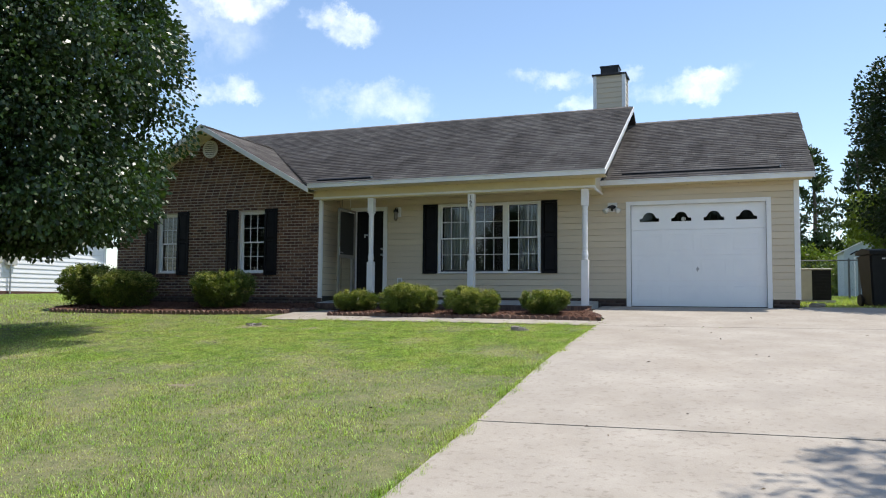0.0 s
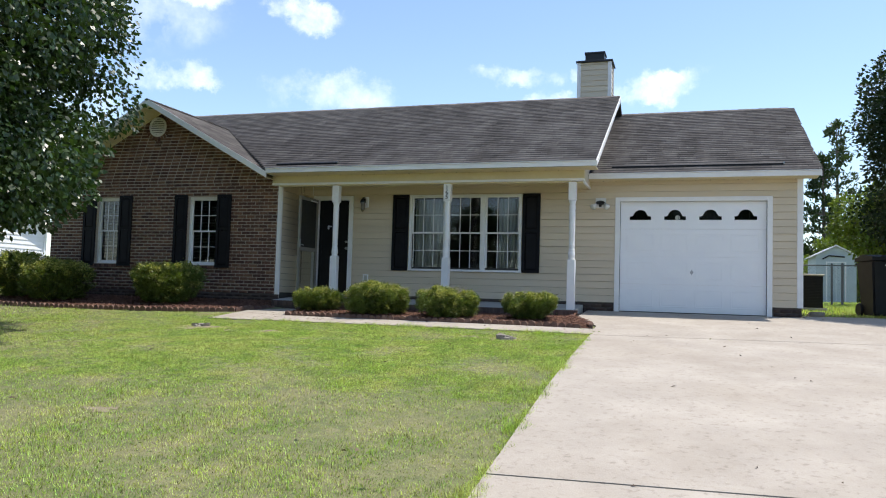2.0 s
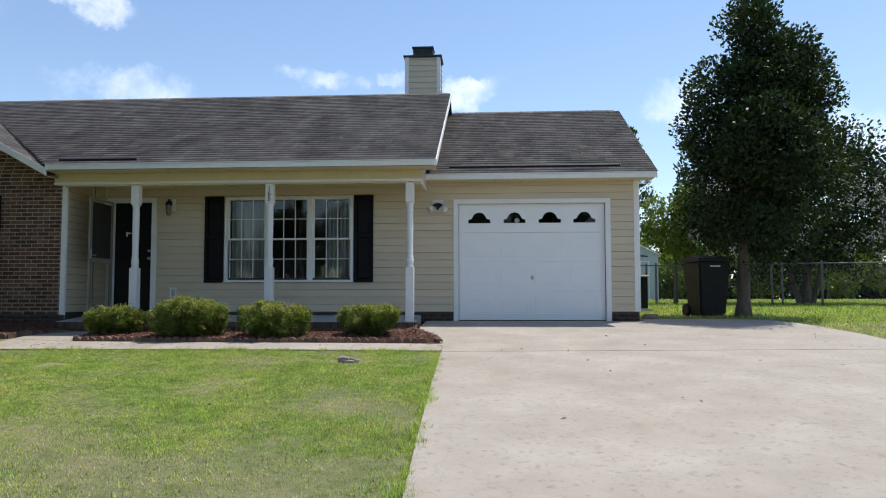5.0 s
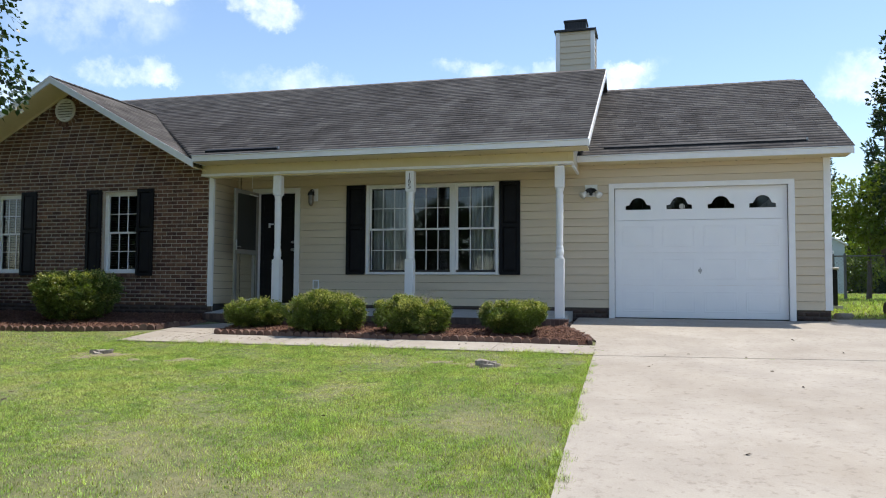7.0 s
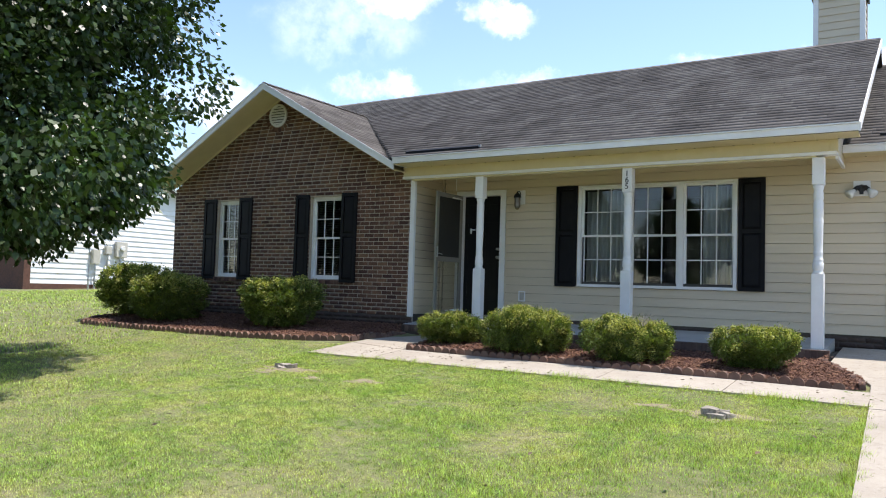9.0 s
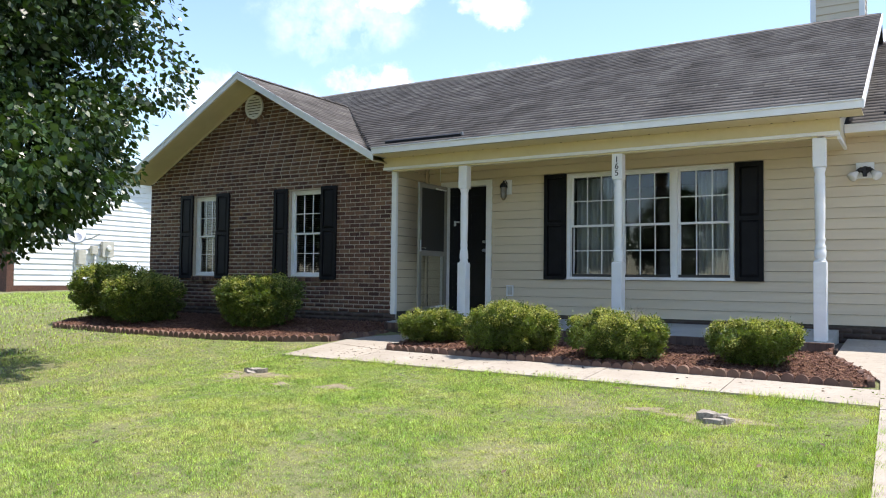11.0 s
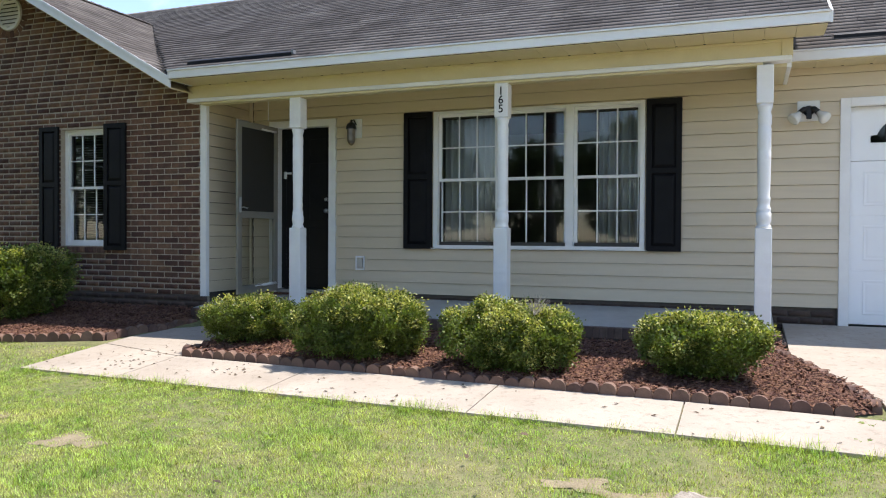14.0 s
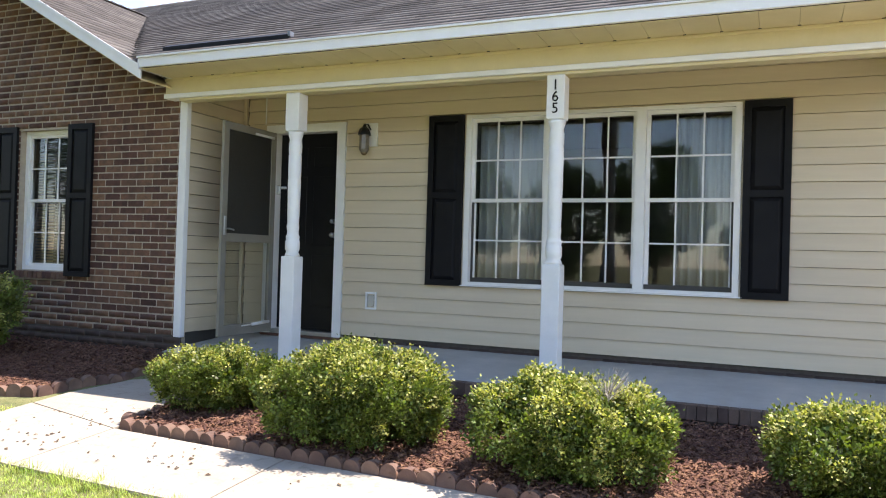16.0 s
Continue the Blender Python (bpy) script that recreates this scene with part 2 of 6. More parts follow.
MULCH = mat("red-brown bark mulch", (0.078, 0.034, 0.023), (0.19, 0.090, 0.058), scale=9, rough=0.95, bump=0.9, fine=70, island=0.5, distance=0.04)
EDGER = mat("red concrete edging", (0.115, 0.066, 0.050), (0.195, 0.115, 0.088), scale=10, rough=0.92, bump=0.5, fine=120, vary=0.25, stain=(0.07, 0.05, 0.042), stain_scale=4.0, stain_amount=0.5)
BARK = mat("grey-brown bark", (0.09, 0.07, 0.055), (0.18, 0.145, 0.115), scale=9, rough=0.95, bump=0.9, fine=50, stretch=(1, 1, 0.3), distance=0.03)
STUMPM = mat("weathered stump wood", (0.22, 0.19, 0.155), (0.37, 0.33, 0.28), scale=14, rough=0.95, bump=0.8, fine=80, distance=0.02, speck=((0.10, 0.08, 0.065), 25.0, 0.7))
LEAF = leaf_mat("dark glossy tree leaves", (0.020, 0.044, 0.013), (0.042, 0.076, 0.019), rough=0.36, through=0.20, spec=0.5)
LEAFR = leaf_mat("dark evergreen leaves", (0.015, 0.032, 0.012), (0.032, 0.055, 0.016), rough=0.5, through=0.15, spec=0.28)
LEAFBUSH = leaf_mat("clipped shrub leaves", (0.046, 0.080, 0.017), (0.155, 0.19, 0.042), rough=0.45, through=0.28, spec=0.4, scale=7.0, island=0.5)
LEAFNEW = leaf_mat("yellow-green new shrub leaves", (0.25, 0.27, 0.072), (0.46, 0.445, 0.18), rough=0.5, through=0.3, spec=0.3, scale=6.0)
DIRT = mat("dry bare soil", (0.19, 0.155, 0.095), (0.29, 0.24, 0.155), scale=9, rough=0.97, bump=0.8, fine=70, distance=0.02, speck=((0.12, 0.12, 0.055), 22.0, 0.6))
LEAFPINE = leaf_mat("pine needles", (0.030, 0.055, 0.024), (0.06, 0.095, 0.035), rough=0.6, through=0.15, spec=0.3)
LEAFLIME = leaf_mat("light green foliage", (0.08, 0.13, 0.02), (0.16, 0.20, 0.035), rough=0.5, through=0.3, spec=0.3)
BLOSSOM = mat("white blossom", (0.68, 0.66, 0.66), (0.78, 0.76, 0.76), scale=8, rough=0.8, bump=0.2)
TWIG = mat("dark twigs", (0.05, 0.038, 0.028), (0.09, 0.07, 0.05), scale=20, rough=0.95, bump=0.4)
CURTAIN = mat("grey sheer curtain", (0.46, 0.46, 0.45), (0.56, 0.56, 0.54), scale=3, rough=0.9, bump=0.1, stretch=(6, 6, 0.4))
BLIND = mat("dim slat blind", (0.13, 0.14, 0.15), (0.19, 0.20, 0.21), scale=3, rough=0.6, bump=0.05)
# near-black colour standing in for shade inside rooms and between siding boards
SHADEDARK = mat("dim interior plaster", (0.05, 0.047, 0.042), (0.07, 0.066, 0.06), scale=2, rough=0.9, bump=0.05)
NEIGHBOUR = mat("white vinyl siding", (0.72, 0.72, 0.72), (0.78, 0.78, 0.78), scale=2, rough=0.5, bump=0.05, vary=0.02)
CART = mat("black cart plastic", (0.008, 0.008, 0.009), (0.015, 0.015, 0.016), scale=7, rough=0.6, bump=0.1, spec=0.25)
BEIGE = mat("beige enamel steel", (0.42, 0.40, 0.35), (0.50, 0.48, 0.42), scale=6, rough=0.5, bump=0.05)
ASPHALT = mat("asphalt", (0.045, 0.045, 0.047), (0.07, 0.07, 0.07), scale=5, rough=0.95, bump=0.4, fine=150)
SHEDM = mat("pale blue shed siding", (0.40, 0.47, 0.50), (0.47, 0.54, 0.57), scale=4, rough=0.6, bump=0.1)
WIRE = mat("dull fence wire", (0.10, 0.105, 0.105), (0.17, 0.175, 0.175), scale=12, rough=0.6, metal=0.3, bump=0.05)
LANTERN = mat("smoky lantern glass", (0.15, 0.13, 0.10), (0.24, 0.21, 0.17), scale=20, rough=0.2, bump=0)
GLASS = glass_mat("window glass", (0.80, 0.84, 0.84), 1.72)
GLASSDK = glass_mat("garage window glass", (0.35, 0.37, 0.38))


# ---- mesh helpers ----
def box(bm, x0, x1, y0, y1, z0, z1, bevel=0.0):
    vs = [bm.verts.new((x, y, z)) for z in (z0, z1) for y in (y0, y1) for x in (x0, x1)]
    fs = [bm.faces.new([vs[i] for i in q]) for q in ((0, 2, 3, 1), (4, 5, 7, 6), (0, 1, 5, 4), (2, 6, 7, 3), (1, 3, 7, 5), (0, 4, 6, 2))]
    if bevel:
        edges = list({e for f in fs for e in f.edges})
        bmesh.ops.bevel(bm, geom=edges, offset=bevel, segments=1, affect="EDGES")
    return bm


def prism(bm, ring, shift):
    """A closed solid from a ring of points, pushed along shift."""
    a = [bm.verts.new(p) for p in ring]
    c = [bm.verts.new(Vector(p) + Vector(shift)) for p in ring]
    n = len(ring)
    bm.faces.new(a[::-1]), bm.faces.new(c)
    for i in range(n):
        bm.faces.new((a[i], a[(i + 1) % n], c[(i + 1) % n], c[i]))
    return bm


def lathe(bm, profile, at=(0, 0, 0), sides=20, m=None):
    """A turned solid: profile of (radius, height)."""
    rings = []
    for r, z in profile:
        ring = []
        for k in range(sides):
            a = 2 * math.pi * k / sides
            p = Vector((r * math.cos(a), r * math.sin(a), z))
            p = (m @ p) if m else p
            ring.append(bm.verts.new(p + Vector(at)))
        rings.append(ring)
    for a, c in zip(rings, rings[1:]):
        for k in range(sides):
            bm.faces.new((a[k], a[(k + 1) % sides], c[(k + 1) % sides], c[k]))
    bm.faces.new(rings[0][::-1]), bm.faces.new(rings[-1])
    return bm


def tube(bm, points, radii, sides=8):
    """A round bar through points, with a radius at each."""
    points = [Vector(p) for p in points]
    rings = []
    for i, p in enumerate(points):
        d = (points[min(i + 1, len(points) - 1)] - points[max(i - 1, 0)]).normalized()
        s = d.cross(Vector((0.31, 0.17, 0.93)) if abs(d.z) < 0.9 else Vector((1, 0.2, 0))).normalized()
        u = d.cross(s)
        r = radii[i] if isinstance(radii, (list, tuple)) else radii
        rings.append([bm.verts.new(p + r * (math.cos(a) * s + math.sin(a) * u)) for a in [2 * math.pi * k / sides for k in range(sides)]])
    for a, c in zip(rings, rings[1:]):
        for k in range(sides):
            bm.faces.new((a[k], a[(k + 1) % sides], c[(k + 1) % sides], c[k]))
    bm.faces.new(rings[0][::-1]), bm.faces.new(rings[-1])
    return bm


def mesh_of(name, bm, material, smooth=False):
    me = bpy.data.meshes.new(name)
    bmesh.ops.recalc_face_normals(bm, faces=bm.faces[:])
    bm.to_mesh(me)
    bm.free()
    me.materials.append(material)
    if smooth:
        me.shade_smooth()
    return me


def part(name, bm, material, parent, label="", smooth=False):
    ob = new(name, mesh_of(name, bm, material, smooth) if isinstance(bm, bmesh.types.BMesh) else bm)
    ob.parent = parent
    return tagged(ob, label=label)


def thing(name, label, category="", group="", kind="", at=(0, 0, 0), bm=None, material=None, smooth=False):
    """A top-level thing: an empty at its base, or one mesh."""
    ob = new(name, mesh_of(name, bm, material, smooth) if bm else None)
    if not bm:
        ob.empty_display_size = 0.1
    ob.location = at
    return tagged(ob, label, category, group, kind)


def raw_mesh(name, verts, faces, material):
    """One mesh from arrays of corners and of equal-sided faces."""
    verts, faces = np.asarray(verts, np.float32), np.asarray(faces, np.int32)
    me = bpy.data.meshes.new(name)
    me.vertices.add(len(verts))
    me.vertices.foreach_set("co", verts.ravel())
    k = faces.shape[1]
    me.loops.add(faces.size)
    me.loops.foreach_set("vertex_index", faces.ravel())
    me.polygons.add(len(faces))
    me.polygons.foreach_set("loop_start", np.arange(len(faces), dtype=np.int32) * k)
    me.update(calc_edges=True)
    me.materials.append(material)
    return me


def B():
    return bmesh.new()


# ---- the lie of the land ----
LAND_Y = [-30, -2, 2, 4.35, 5, 7, 9, 11, 12, 13.4, 15, 20, 24, 40]
LAND_Z = [-1.6, -0.42, -0.13, 0.07, 0.145, 0.36, 0.51, 0.635, 0.71, 0.82, 0.93, 1.06, 1.16, 1.34]
fine_y = np.linspace(-60, 80, 1401)
fine_z = np.interp(fine_y, LAND_Y, LAND_Z)
fine_z = np.convolve(np.pad(fine_z, 6, mode="edge"), np.ones(13) / 13, "valid")


def land(x, y):
    x, y = np.asarray(x, float), np.asarray(y, float)
    dip = np.clip((y - 12.7) / 1.0, 0, 1) * np.clip((15.3 - y) / 0.3, 0, 1) * np.clip((x + 8.75) / 0.15, 0, 1) * np.clip((-2.47 - x) / 0.15, 0, 1)
    return np.interp(y, fine_y, fine_z) - 0.07 * dip - 0.012 * np.clip(-3.5 - x, 0, 10) * np.clip((14 - y) / 4, 0, 1)


def gz(x, y):
    return float(land(x, y))


def sheet(name, xs, ys, lift, material, label, category="", thick=0.0, inside=None):
    """A sheet that follows the land, with a skirt of the given thickness."""
    bm = B()
    grid = {}
    for i, x in enumerate(xs):
        for j, y in enumerate(ys):
            grid[i, j] = bm.verts.new((x, y, gz(x, y) + lift))
    for i in range(len(xs) - 1):
        for j in range(len(ys) - 1):
            if inside is None or inside((xs[i] + xs[i + 1]) / 2, (ys[j] + ys[j + 1]) / 2):
                bm.faces.new((grid[i, j], grid[i + 1, j], grid[i + 1, j + 1], grid[i, j + 1]))
    bmesh.ops.delete(bm, geom=[v for v in bm.verts if not v.link_faces], context="VERTS")
    if thick:
        edges = [e for e in bm.edges if len(e.link_faces) == 1]
        out = bmesh.ops.extrude_edge_only(bm, edges=edges)
        for v in out["geom"]:
            if isinstance(v, bmesh.types.BMVert):
                v.co.z -= thick
    return bm


def steps(a, b, step):
    n = max(1, round((b - a) / step))
    return [a + (b - a) * i / n for i in range(n + 1)]


far = [-900, -400, -200, -120, -80, -60, -48, -40]
gx = far + steps(-36, 36, 1.0) + [40, 48, 60, 80, 120, 200, 400, 900]
gy = far + steps(-36, 44, 0.5) + [48, 60, 80, 120, 200, 400, 900]
thing("ground", "mown green lawn with dry straw-coloured patches", "lawn", kind="structure", bm=sheet("ground", gx, gy, 0.0, SOIL, ""), material=SOIL, smooth=True)

# driveway in slabs, with joints; its left edge runs straight to the house
drive = thing("driveway", "wide sun-bleached concrete driveway with cracked joints", "driveway", kind="structure")


def drive_joint(k, x):
    return (-40, -6.6, -1.0, 4.36, 11.0)[k] + 0.062 * (x + 1.75)


def land_slab(name, ring, lift, thick, material, parent, label="", cut=0.5):
    """A slab over the land with a straight-sided outline, cut into strips so that it follows the slope."""
    bm = B()
    vs = [bm.verts.new((x, y, 0)) for x, y in ring]
    bm.faces.new(vs)
    ys = [p[1] for p in ring]
    for y in steps(min(ys), max(ys), cut)[1:-1]:
        bmesh.ops.bisect_plane(bm, geom=bm.verts[:] + bm.edges[:] + bm.faces[:], plane_co=(0, y, 0), plane_no=(0, 1, 0))
    for v in bm.verts:
        v.co.z = gz(v.co.x, v.co.y) + lift
    edges = [e for e in bm.edges if len(e.link_faces) == 1]
    out = bmesh.ops.extrude_edge_only(bm, edges=edges)
    for v in out["geom"]:
        if isinstance(v, bmesh.types.BMVert):
            v.co.z -= thick
    return part(name, bm, material, parent, label)


DL, DR = -1.86, 4.3


def drive_left(y):
    return -1.66 - 0.029 * (y - 2.5)


for (x0, x1) in ((DL, DR),):
    for k in range(5):
        lo = lambda x, k=k: drive_joint(k, x) + 0.012
        hi = lambda x, k=k: (drive_joint(k + 1, x) - 0.012) if k < 4 else 14.985
        ring = [(drive_left(lo(x0)), lo(x0)), (x1, lo(x1)), (x1, hi(x1)), (drive_left(hi(x0)), hi(x0))]
        if k == 4:
            ring = [(drive_left(lo(x0)), lo(x0)), (x1, lo(x1)), (4.25, 12.9), (3.95, 14.4), (3.7, 15.3), (2.6, 15.6), (1.42, 15.4), (1.42, 14.985), (-2.44, 14.985), (-2.44, 13.50), (x0 - 0.10, 12.2)]
        land_slab("slab", ring, 0.025, 0.1, CONCRETE, drive)

walkway = thing("walkway", "pale concrete garden path with joints, from driveway to porch", "path", kind="structure")


def walk_front(x):
    return 11.12 + 0.05 * (-1.9 - x)


def walk_back(x):
    return 11.80 + 0.062 * (-2.0 - x)


cuts = [-8.55, -7.46, -6.05, -4.43, -3.14, -1.92]
for a, b in zip(cuts, cuts[1:]):
    back = [(b - 0.005, walk_back(b)), (a + 0.005, walk_back(a))]
    if a == -8.55:
        back = [(b - 0.005, walk_back(b)), (a + 0.005, 12.4)]
    land_slab("slab", [(a + 0.005, walk_front(a)), (b - 0.005, walk_front(b))] + back, 0.02, 0.1, CONCRETE, walkway)
land_slab("slab", [(-8.542, 12.412), (-7.468, walk_back(-7.46) + 0.012), (-7.45, 13.82), (-8.55, 13.82)], 0.02, 0.1, CONCRETE, walkway)

thing("road", "grey asphalt street beyond the lawn", "road", kind="structure", bm=sheet("road", steps(-80, 80, 10), steps(-24, -17, 1), 0.015, ASPHALT, ""), material=ASPHALT)

# ---- house: walls ----
SY, BY = 15.0, 14.12            # faces of the siding wall and of the brick wall
FLOORZ = 1.055


def rects(x0, x1, z0, z1, holes):
    """The rectangles that are left of a wall when its openings are cut out."""
    xs = sorted({x0, x1, *[h[0] for h in holes], *[h[1] for h in holes]})
    out = []
    for a, b in zip(xs, xs[1:]):
        spans = [(z0, z1)]
        for h in holes:
            if h[0] < b - 1e-6 and h[1] > a + 1e-6:
                spans = [s for lo, hi in spans for s in ((lo, min(hi, h[2])), (max(lo, h[3]), hi)) if s[1] - s[0] > 1e-6]
        out += [(a, b, lo, hi) for lo, hi in spans]
    return out


WIN = (-6.10, -3.85, 1.73, 3.16)       # triple window
DOOR = (-8.34, -7.53, 1.10, 3.17)      # front door
GAR = (-1.86, 0.77, 0.90, 3.06)        # garage door
WB = [(-13.42, -12.80, 1.65, 3.13), (-10.99, -10.26, 1.65, 3.13)]  # windows in the brick

wall = thing("wall_front", "tan horizontal vinyl siding on the porch and garage wall", "wall", kind="structure")
bm = B()
for a, b, lo, hi in rects(-8.70, 1.35, 0.75, 3.60, [WIN, DOOR, GAR]):
    box(bm, a, b, SY + 0.035, SY + 0.17, lo, hi)
# near-black core paints the shadow line in the gap under each board
part("core", bm, SHADEDARK, wall)
ROW = 0.1335


def siding(parent, x0, x1, z0, z1, y, holes, top=None, row=ROW, material=SIDING):
    """Lap boards, each a wedge with its lower edge proud, cut round the openings."""
    k = 0
    z = z0
    while z < z1 - 0.01:
        zt = min(z + row, z1)
        bm = B()
        bands = sorted({z + 0.0035, zt, *[v for h in holes for v in (h[2], h[3]) if z + 0.0035 < v < zt]})
        for lo, hi in zip(bands, bands[1:]):
            spans = [(x0, x1)]
            for h in holes:
                if h[2] < hi - 1e-6 and h[3] > lo + 1e-6:
                    spans = [s for p, q in spans for s in ((p, min(q, h[0])), (max(p, h[1]), q)) if s[1] - s[0] > 1e-6]
            for p, q in spans:
                if top:
                    p, q = max(p, top(hi)[0]), min(q, top(hi)[1])
                    if q - p < 0.02:
                        continue

                def face(zz):
                    f = (zz - z) / row
                    return y - 0.005 - 0.016 * (1 - f)
                ring = [(p, y + 0.034, lo), (p, face(lo), lo), (p, face(hi), hi), (p, y + 0.034, hi)]
                prism(bm, ring, (q - p, 0, 0))
        if bm.verts:
            part("siding_board", bm, material, parent)
        else:
            bm.free()
        z = zt
        k += 1


def grown(h, d):
    return (h[0] - d, h[1] + d, h[2] - d, h[3] + d)


siding(wall, -8.66, 1.27, 1.11, 3.585, SY, [grown(WIN, 0.07), (DOOR[0] - 0.08, DOOR[1] + 0.07, 0.9, DOOR[3] + 0.06), (GAR[0] - 0.09, GAR[1] + 0.09, 0.8, GAR[3] + 0.08)])

# brick plinth under the siding
plinth = thing("plinth", "dark brown brick foundation strip below the siding", "foundation", kind="structure")
bm = B()
for a, b in ((-7.44, -1.97), (0.88, 1.35)):
    box(bm, a, b, SY + 0.01, SY + 0.034, 0.80, 1.105)
part("mortar_bed", bm, DARKMORTAR, plinth)

# the rest of the shell
shell = thing("wall_back", "tan sided rear and side walls of the house", "wall", kind="structure")
bm = B()
box(bm, 1.20, 1.348, SY + 0.172, 22.8, 0.75, 3.5)
box(bm, -14.69, -14.54, BY + 0.25, 22.8, 0.6, 3.5)
box(bm, -14.69, 1.348, 22.8, 22.95, 0.75, 3.5)
prism(bm, [(1.348, 15.2, 3.5), (1.348, 22.6, 3.5), (1.348, 18.78, 5.45)], (-0.1, 0, 0))
prism(bm, [(-2.46, 14.9, 3.9), (-2.46, 22.6, 3.6), (-2.46, 18.1, 5.72)], (0.1, 0, 0))
part("side_wall", bm, SIDING, shell)
# partitions, floor and ceiling carry the rooms' shade in their colour
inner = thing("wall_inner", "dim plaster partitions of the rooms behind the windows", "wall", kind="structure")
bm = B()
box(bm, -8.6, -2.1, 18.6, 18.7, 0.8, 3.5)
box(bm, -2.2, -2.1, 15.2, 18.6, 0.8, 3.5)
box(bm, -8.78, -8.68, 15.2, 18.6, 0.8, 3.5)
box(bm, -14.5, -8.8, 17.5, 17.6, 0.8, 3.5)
part("partition", bm, SHADEDARK, inner)
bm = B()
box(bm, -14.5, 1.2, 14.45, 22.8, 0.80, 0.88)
thing("floor", "dim floor inside the house", "floor", kind="structure", bm=bm, material=SHADEDARK)
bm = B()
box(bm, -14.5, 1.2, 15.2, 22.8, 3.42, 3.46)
thing("ceiling", "plain plaster ceiling inside the house", "ceiling", kind="structure", bm=bm, material=SHADEDARK)

# porch return wall, facing the porch from the side of the brick wing
ret = thing("wall_return", "tan siding on the short wall beside the front door", "wall", kind="structure")
bm = B()
box(bm, -8.95, -8.74, BY + 0.10, SY + 0.03, 0.75, 3.6)
part("core", bm, SHADEDARK, ret)
z = 1.11
while z < 3.58:
    bm = B()
    zt = min(z + ROW, 3.585)
    prism(bm, [(-8.74, BY + 0.02, z + 0.006), (-8.712, BY + 0.02, z + 0.006), (-8.726, BY + 0.02, zt), (-8.74, BY + 0.02, zt)], (0, SY - BY + 0.01, 0))
    part("siding_board", bm, SIDING, ret)
    z = zt

# ---- brick front of the wing ----
APEX, GPITCH = -11.77, 0.55
brick_wall = thing("wall_brick", "brown brick gable wall with pale mortar joints", "wall", kind="structure")


def gable_z(x, base=5.02):
    return base - GPITCH * abs(x - APEX)


bm = B()
for a, b, lo, hi in rects(-14.69, -8.745, 0.55, 3.30, WB):
    box(bm, a, b, BY + 0.0045, BY + 0.24, lo, hi)
prism(bm, [(-14.69, BY + 0.0045, 3.30), (-8.745, BY + 0.0045, 3.30), (-8.745, BY + 0.0045, 3.36), (APEX, BY + 0.0045, 5.02), (-14.69, BY + 0.0045, 3.40)], (0, 0.2, 0))
part("mortar_bed", bm, MORTAR, brick_wall)
bm = B()
box(bm, -14.695, -8.712, BY - 0.0005, BY + 0.003, 0.55, 1.085)
part("footing_mortar", bm, DARKMORTAR, brick_wall, "dark soil-stained mortar")

# ---- roofs ----
EY, EZ, RY, RZ, RX = 13.58, 3.635, 18.10, 5.93, -2.17     # main roof: eave, ridge, right end
GEY, GEZ, GRY, GRZ, GRX = 14.66, 3.565, 18.77, 5.645, 1.61   # garage roof
GABY, GABZ, GABL, GABR = 13.60, 5.195, -14.75, -8.79       # gable of the wing
roof = thing("roof", "low-pitched roof of streaky weathered grey shingles", "roof", kind="structure")


def main_z(y):
    return EZ + (RZ - EZ) * (y - EY) / (RY - EY)


bm = B()
T = 0.10
YV = EY + (GABZ - EZ) / (RZ - EZ) * (RY - EY)      # where the gable's ridge meets the main slope
prism(bm, [(x, y, main_z(y) - 0.01) for x, y in ((RX, EY), (RX, RY), (-15.0, RY), (-15.0, YV - 0.3), (APEX, YV), (GABR, EY))], (0, 0, -T))
prism(bm, [(x, 2 * RY - y, main_z(y) - 0.01) for x, y in ((RX, EY), (RX, RY), (-15.0, RY), (-15.0, EY))], (0, 0, -T))
part("main_deck", bm, FELT, roof)
bm = B()
prism(bm, [(-2.44, GEY, GEZ - 0.01), (-2.44, GRY, GRZ - 0.01), (-2.44, 2 * GRY - GEY, GEZ - 0.01), (-2.44, 2 * GRY - GEY, GEZ - T), (-2.44, GRY, GRZ - T - 0.02), (-2.44, GEY, GEZ - T)], (GRX + 2.44 - 0.01, 0, 0))
part("garage_deck", bm, FELT, roof)
gab_l, gab_r = (GABL, GABZ - GPITCH * (APEX - GABL)), (GABR, GABZ - GPITCH * (GABR - APEX))
bm = B()
prism(bm, [(gab_l[0], GABY, gab_l[1] - 0.01), (APEX, GABY, GABZ - 0.01), (gab_r[0], GABY, gab_r[1] - 0.01), (gab_r[0], GABY, gab_r[1] - 0.030), (APEX, GABY, GABZ - 0.05), (gab_l[0], GABY, gab_l[1] - 0.030)], (0, 17.1 - GABY, 0))
part("gable_deck", bm, FELT, roof)

fascia = thing("trim", "white fascia boards and cream soffits along the eaves", "trim", kind="structure")
bm = B()
box(bm, GABR, RX, EY - 0.02, EY + 0.005, EZ - 0.105, EZ - 0.022, 0.004)
part("fascia", bm, WHITE, fascia)
bm = B()
box(bm, GABR - 0.01, RX + 0.01, EY - 0.038, EY + 0.02, EZ - 0.021, EZ - 0.006)
part("drip_edge", bm, WHITE, fascia)
bm = B()
box(bm, -2.432, GRX, GEY - 0.02, GEY + 0.005, GEZ - 0.108, GEZ - 0.022, 0.004)
part("fascia", bm, WHITE, fascia)
bm = B()
box(bm, -2.432, GRX + 0.01, GEY - 0.036, GEY + 0.02, GEZ - 0.021, GEZ - 0.006)
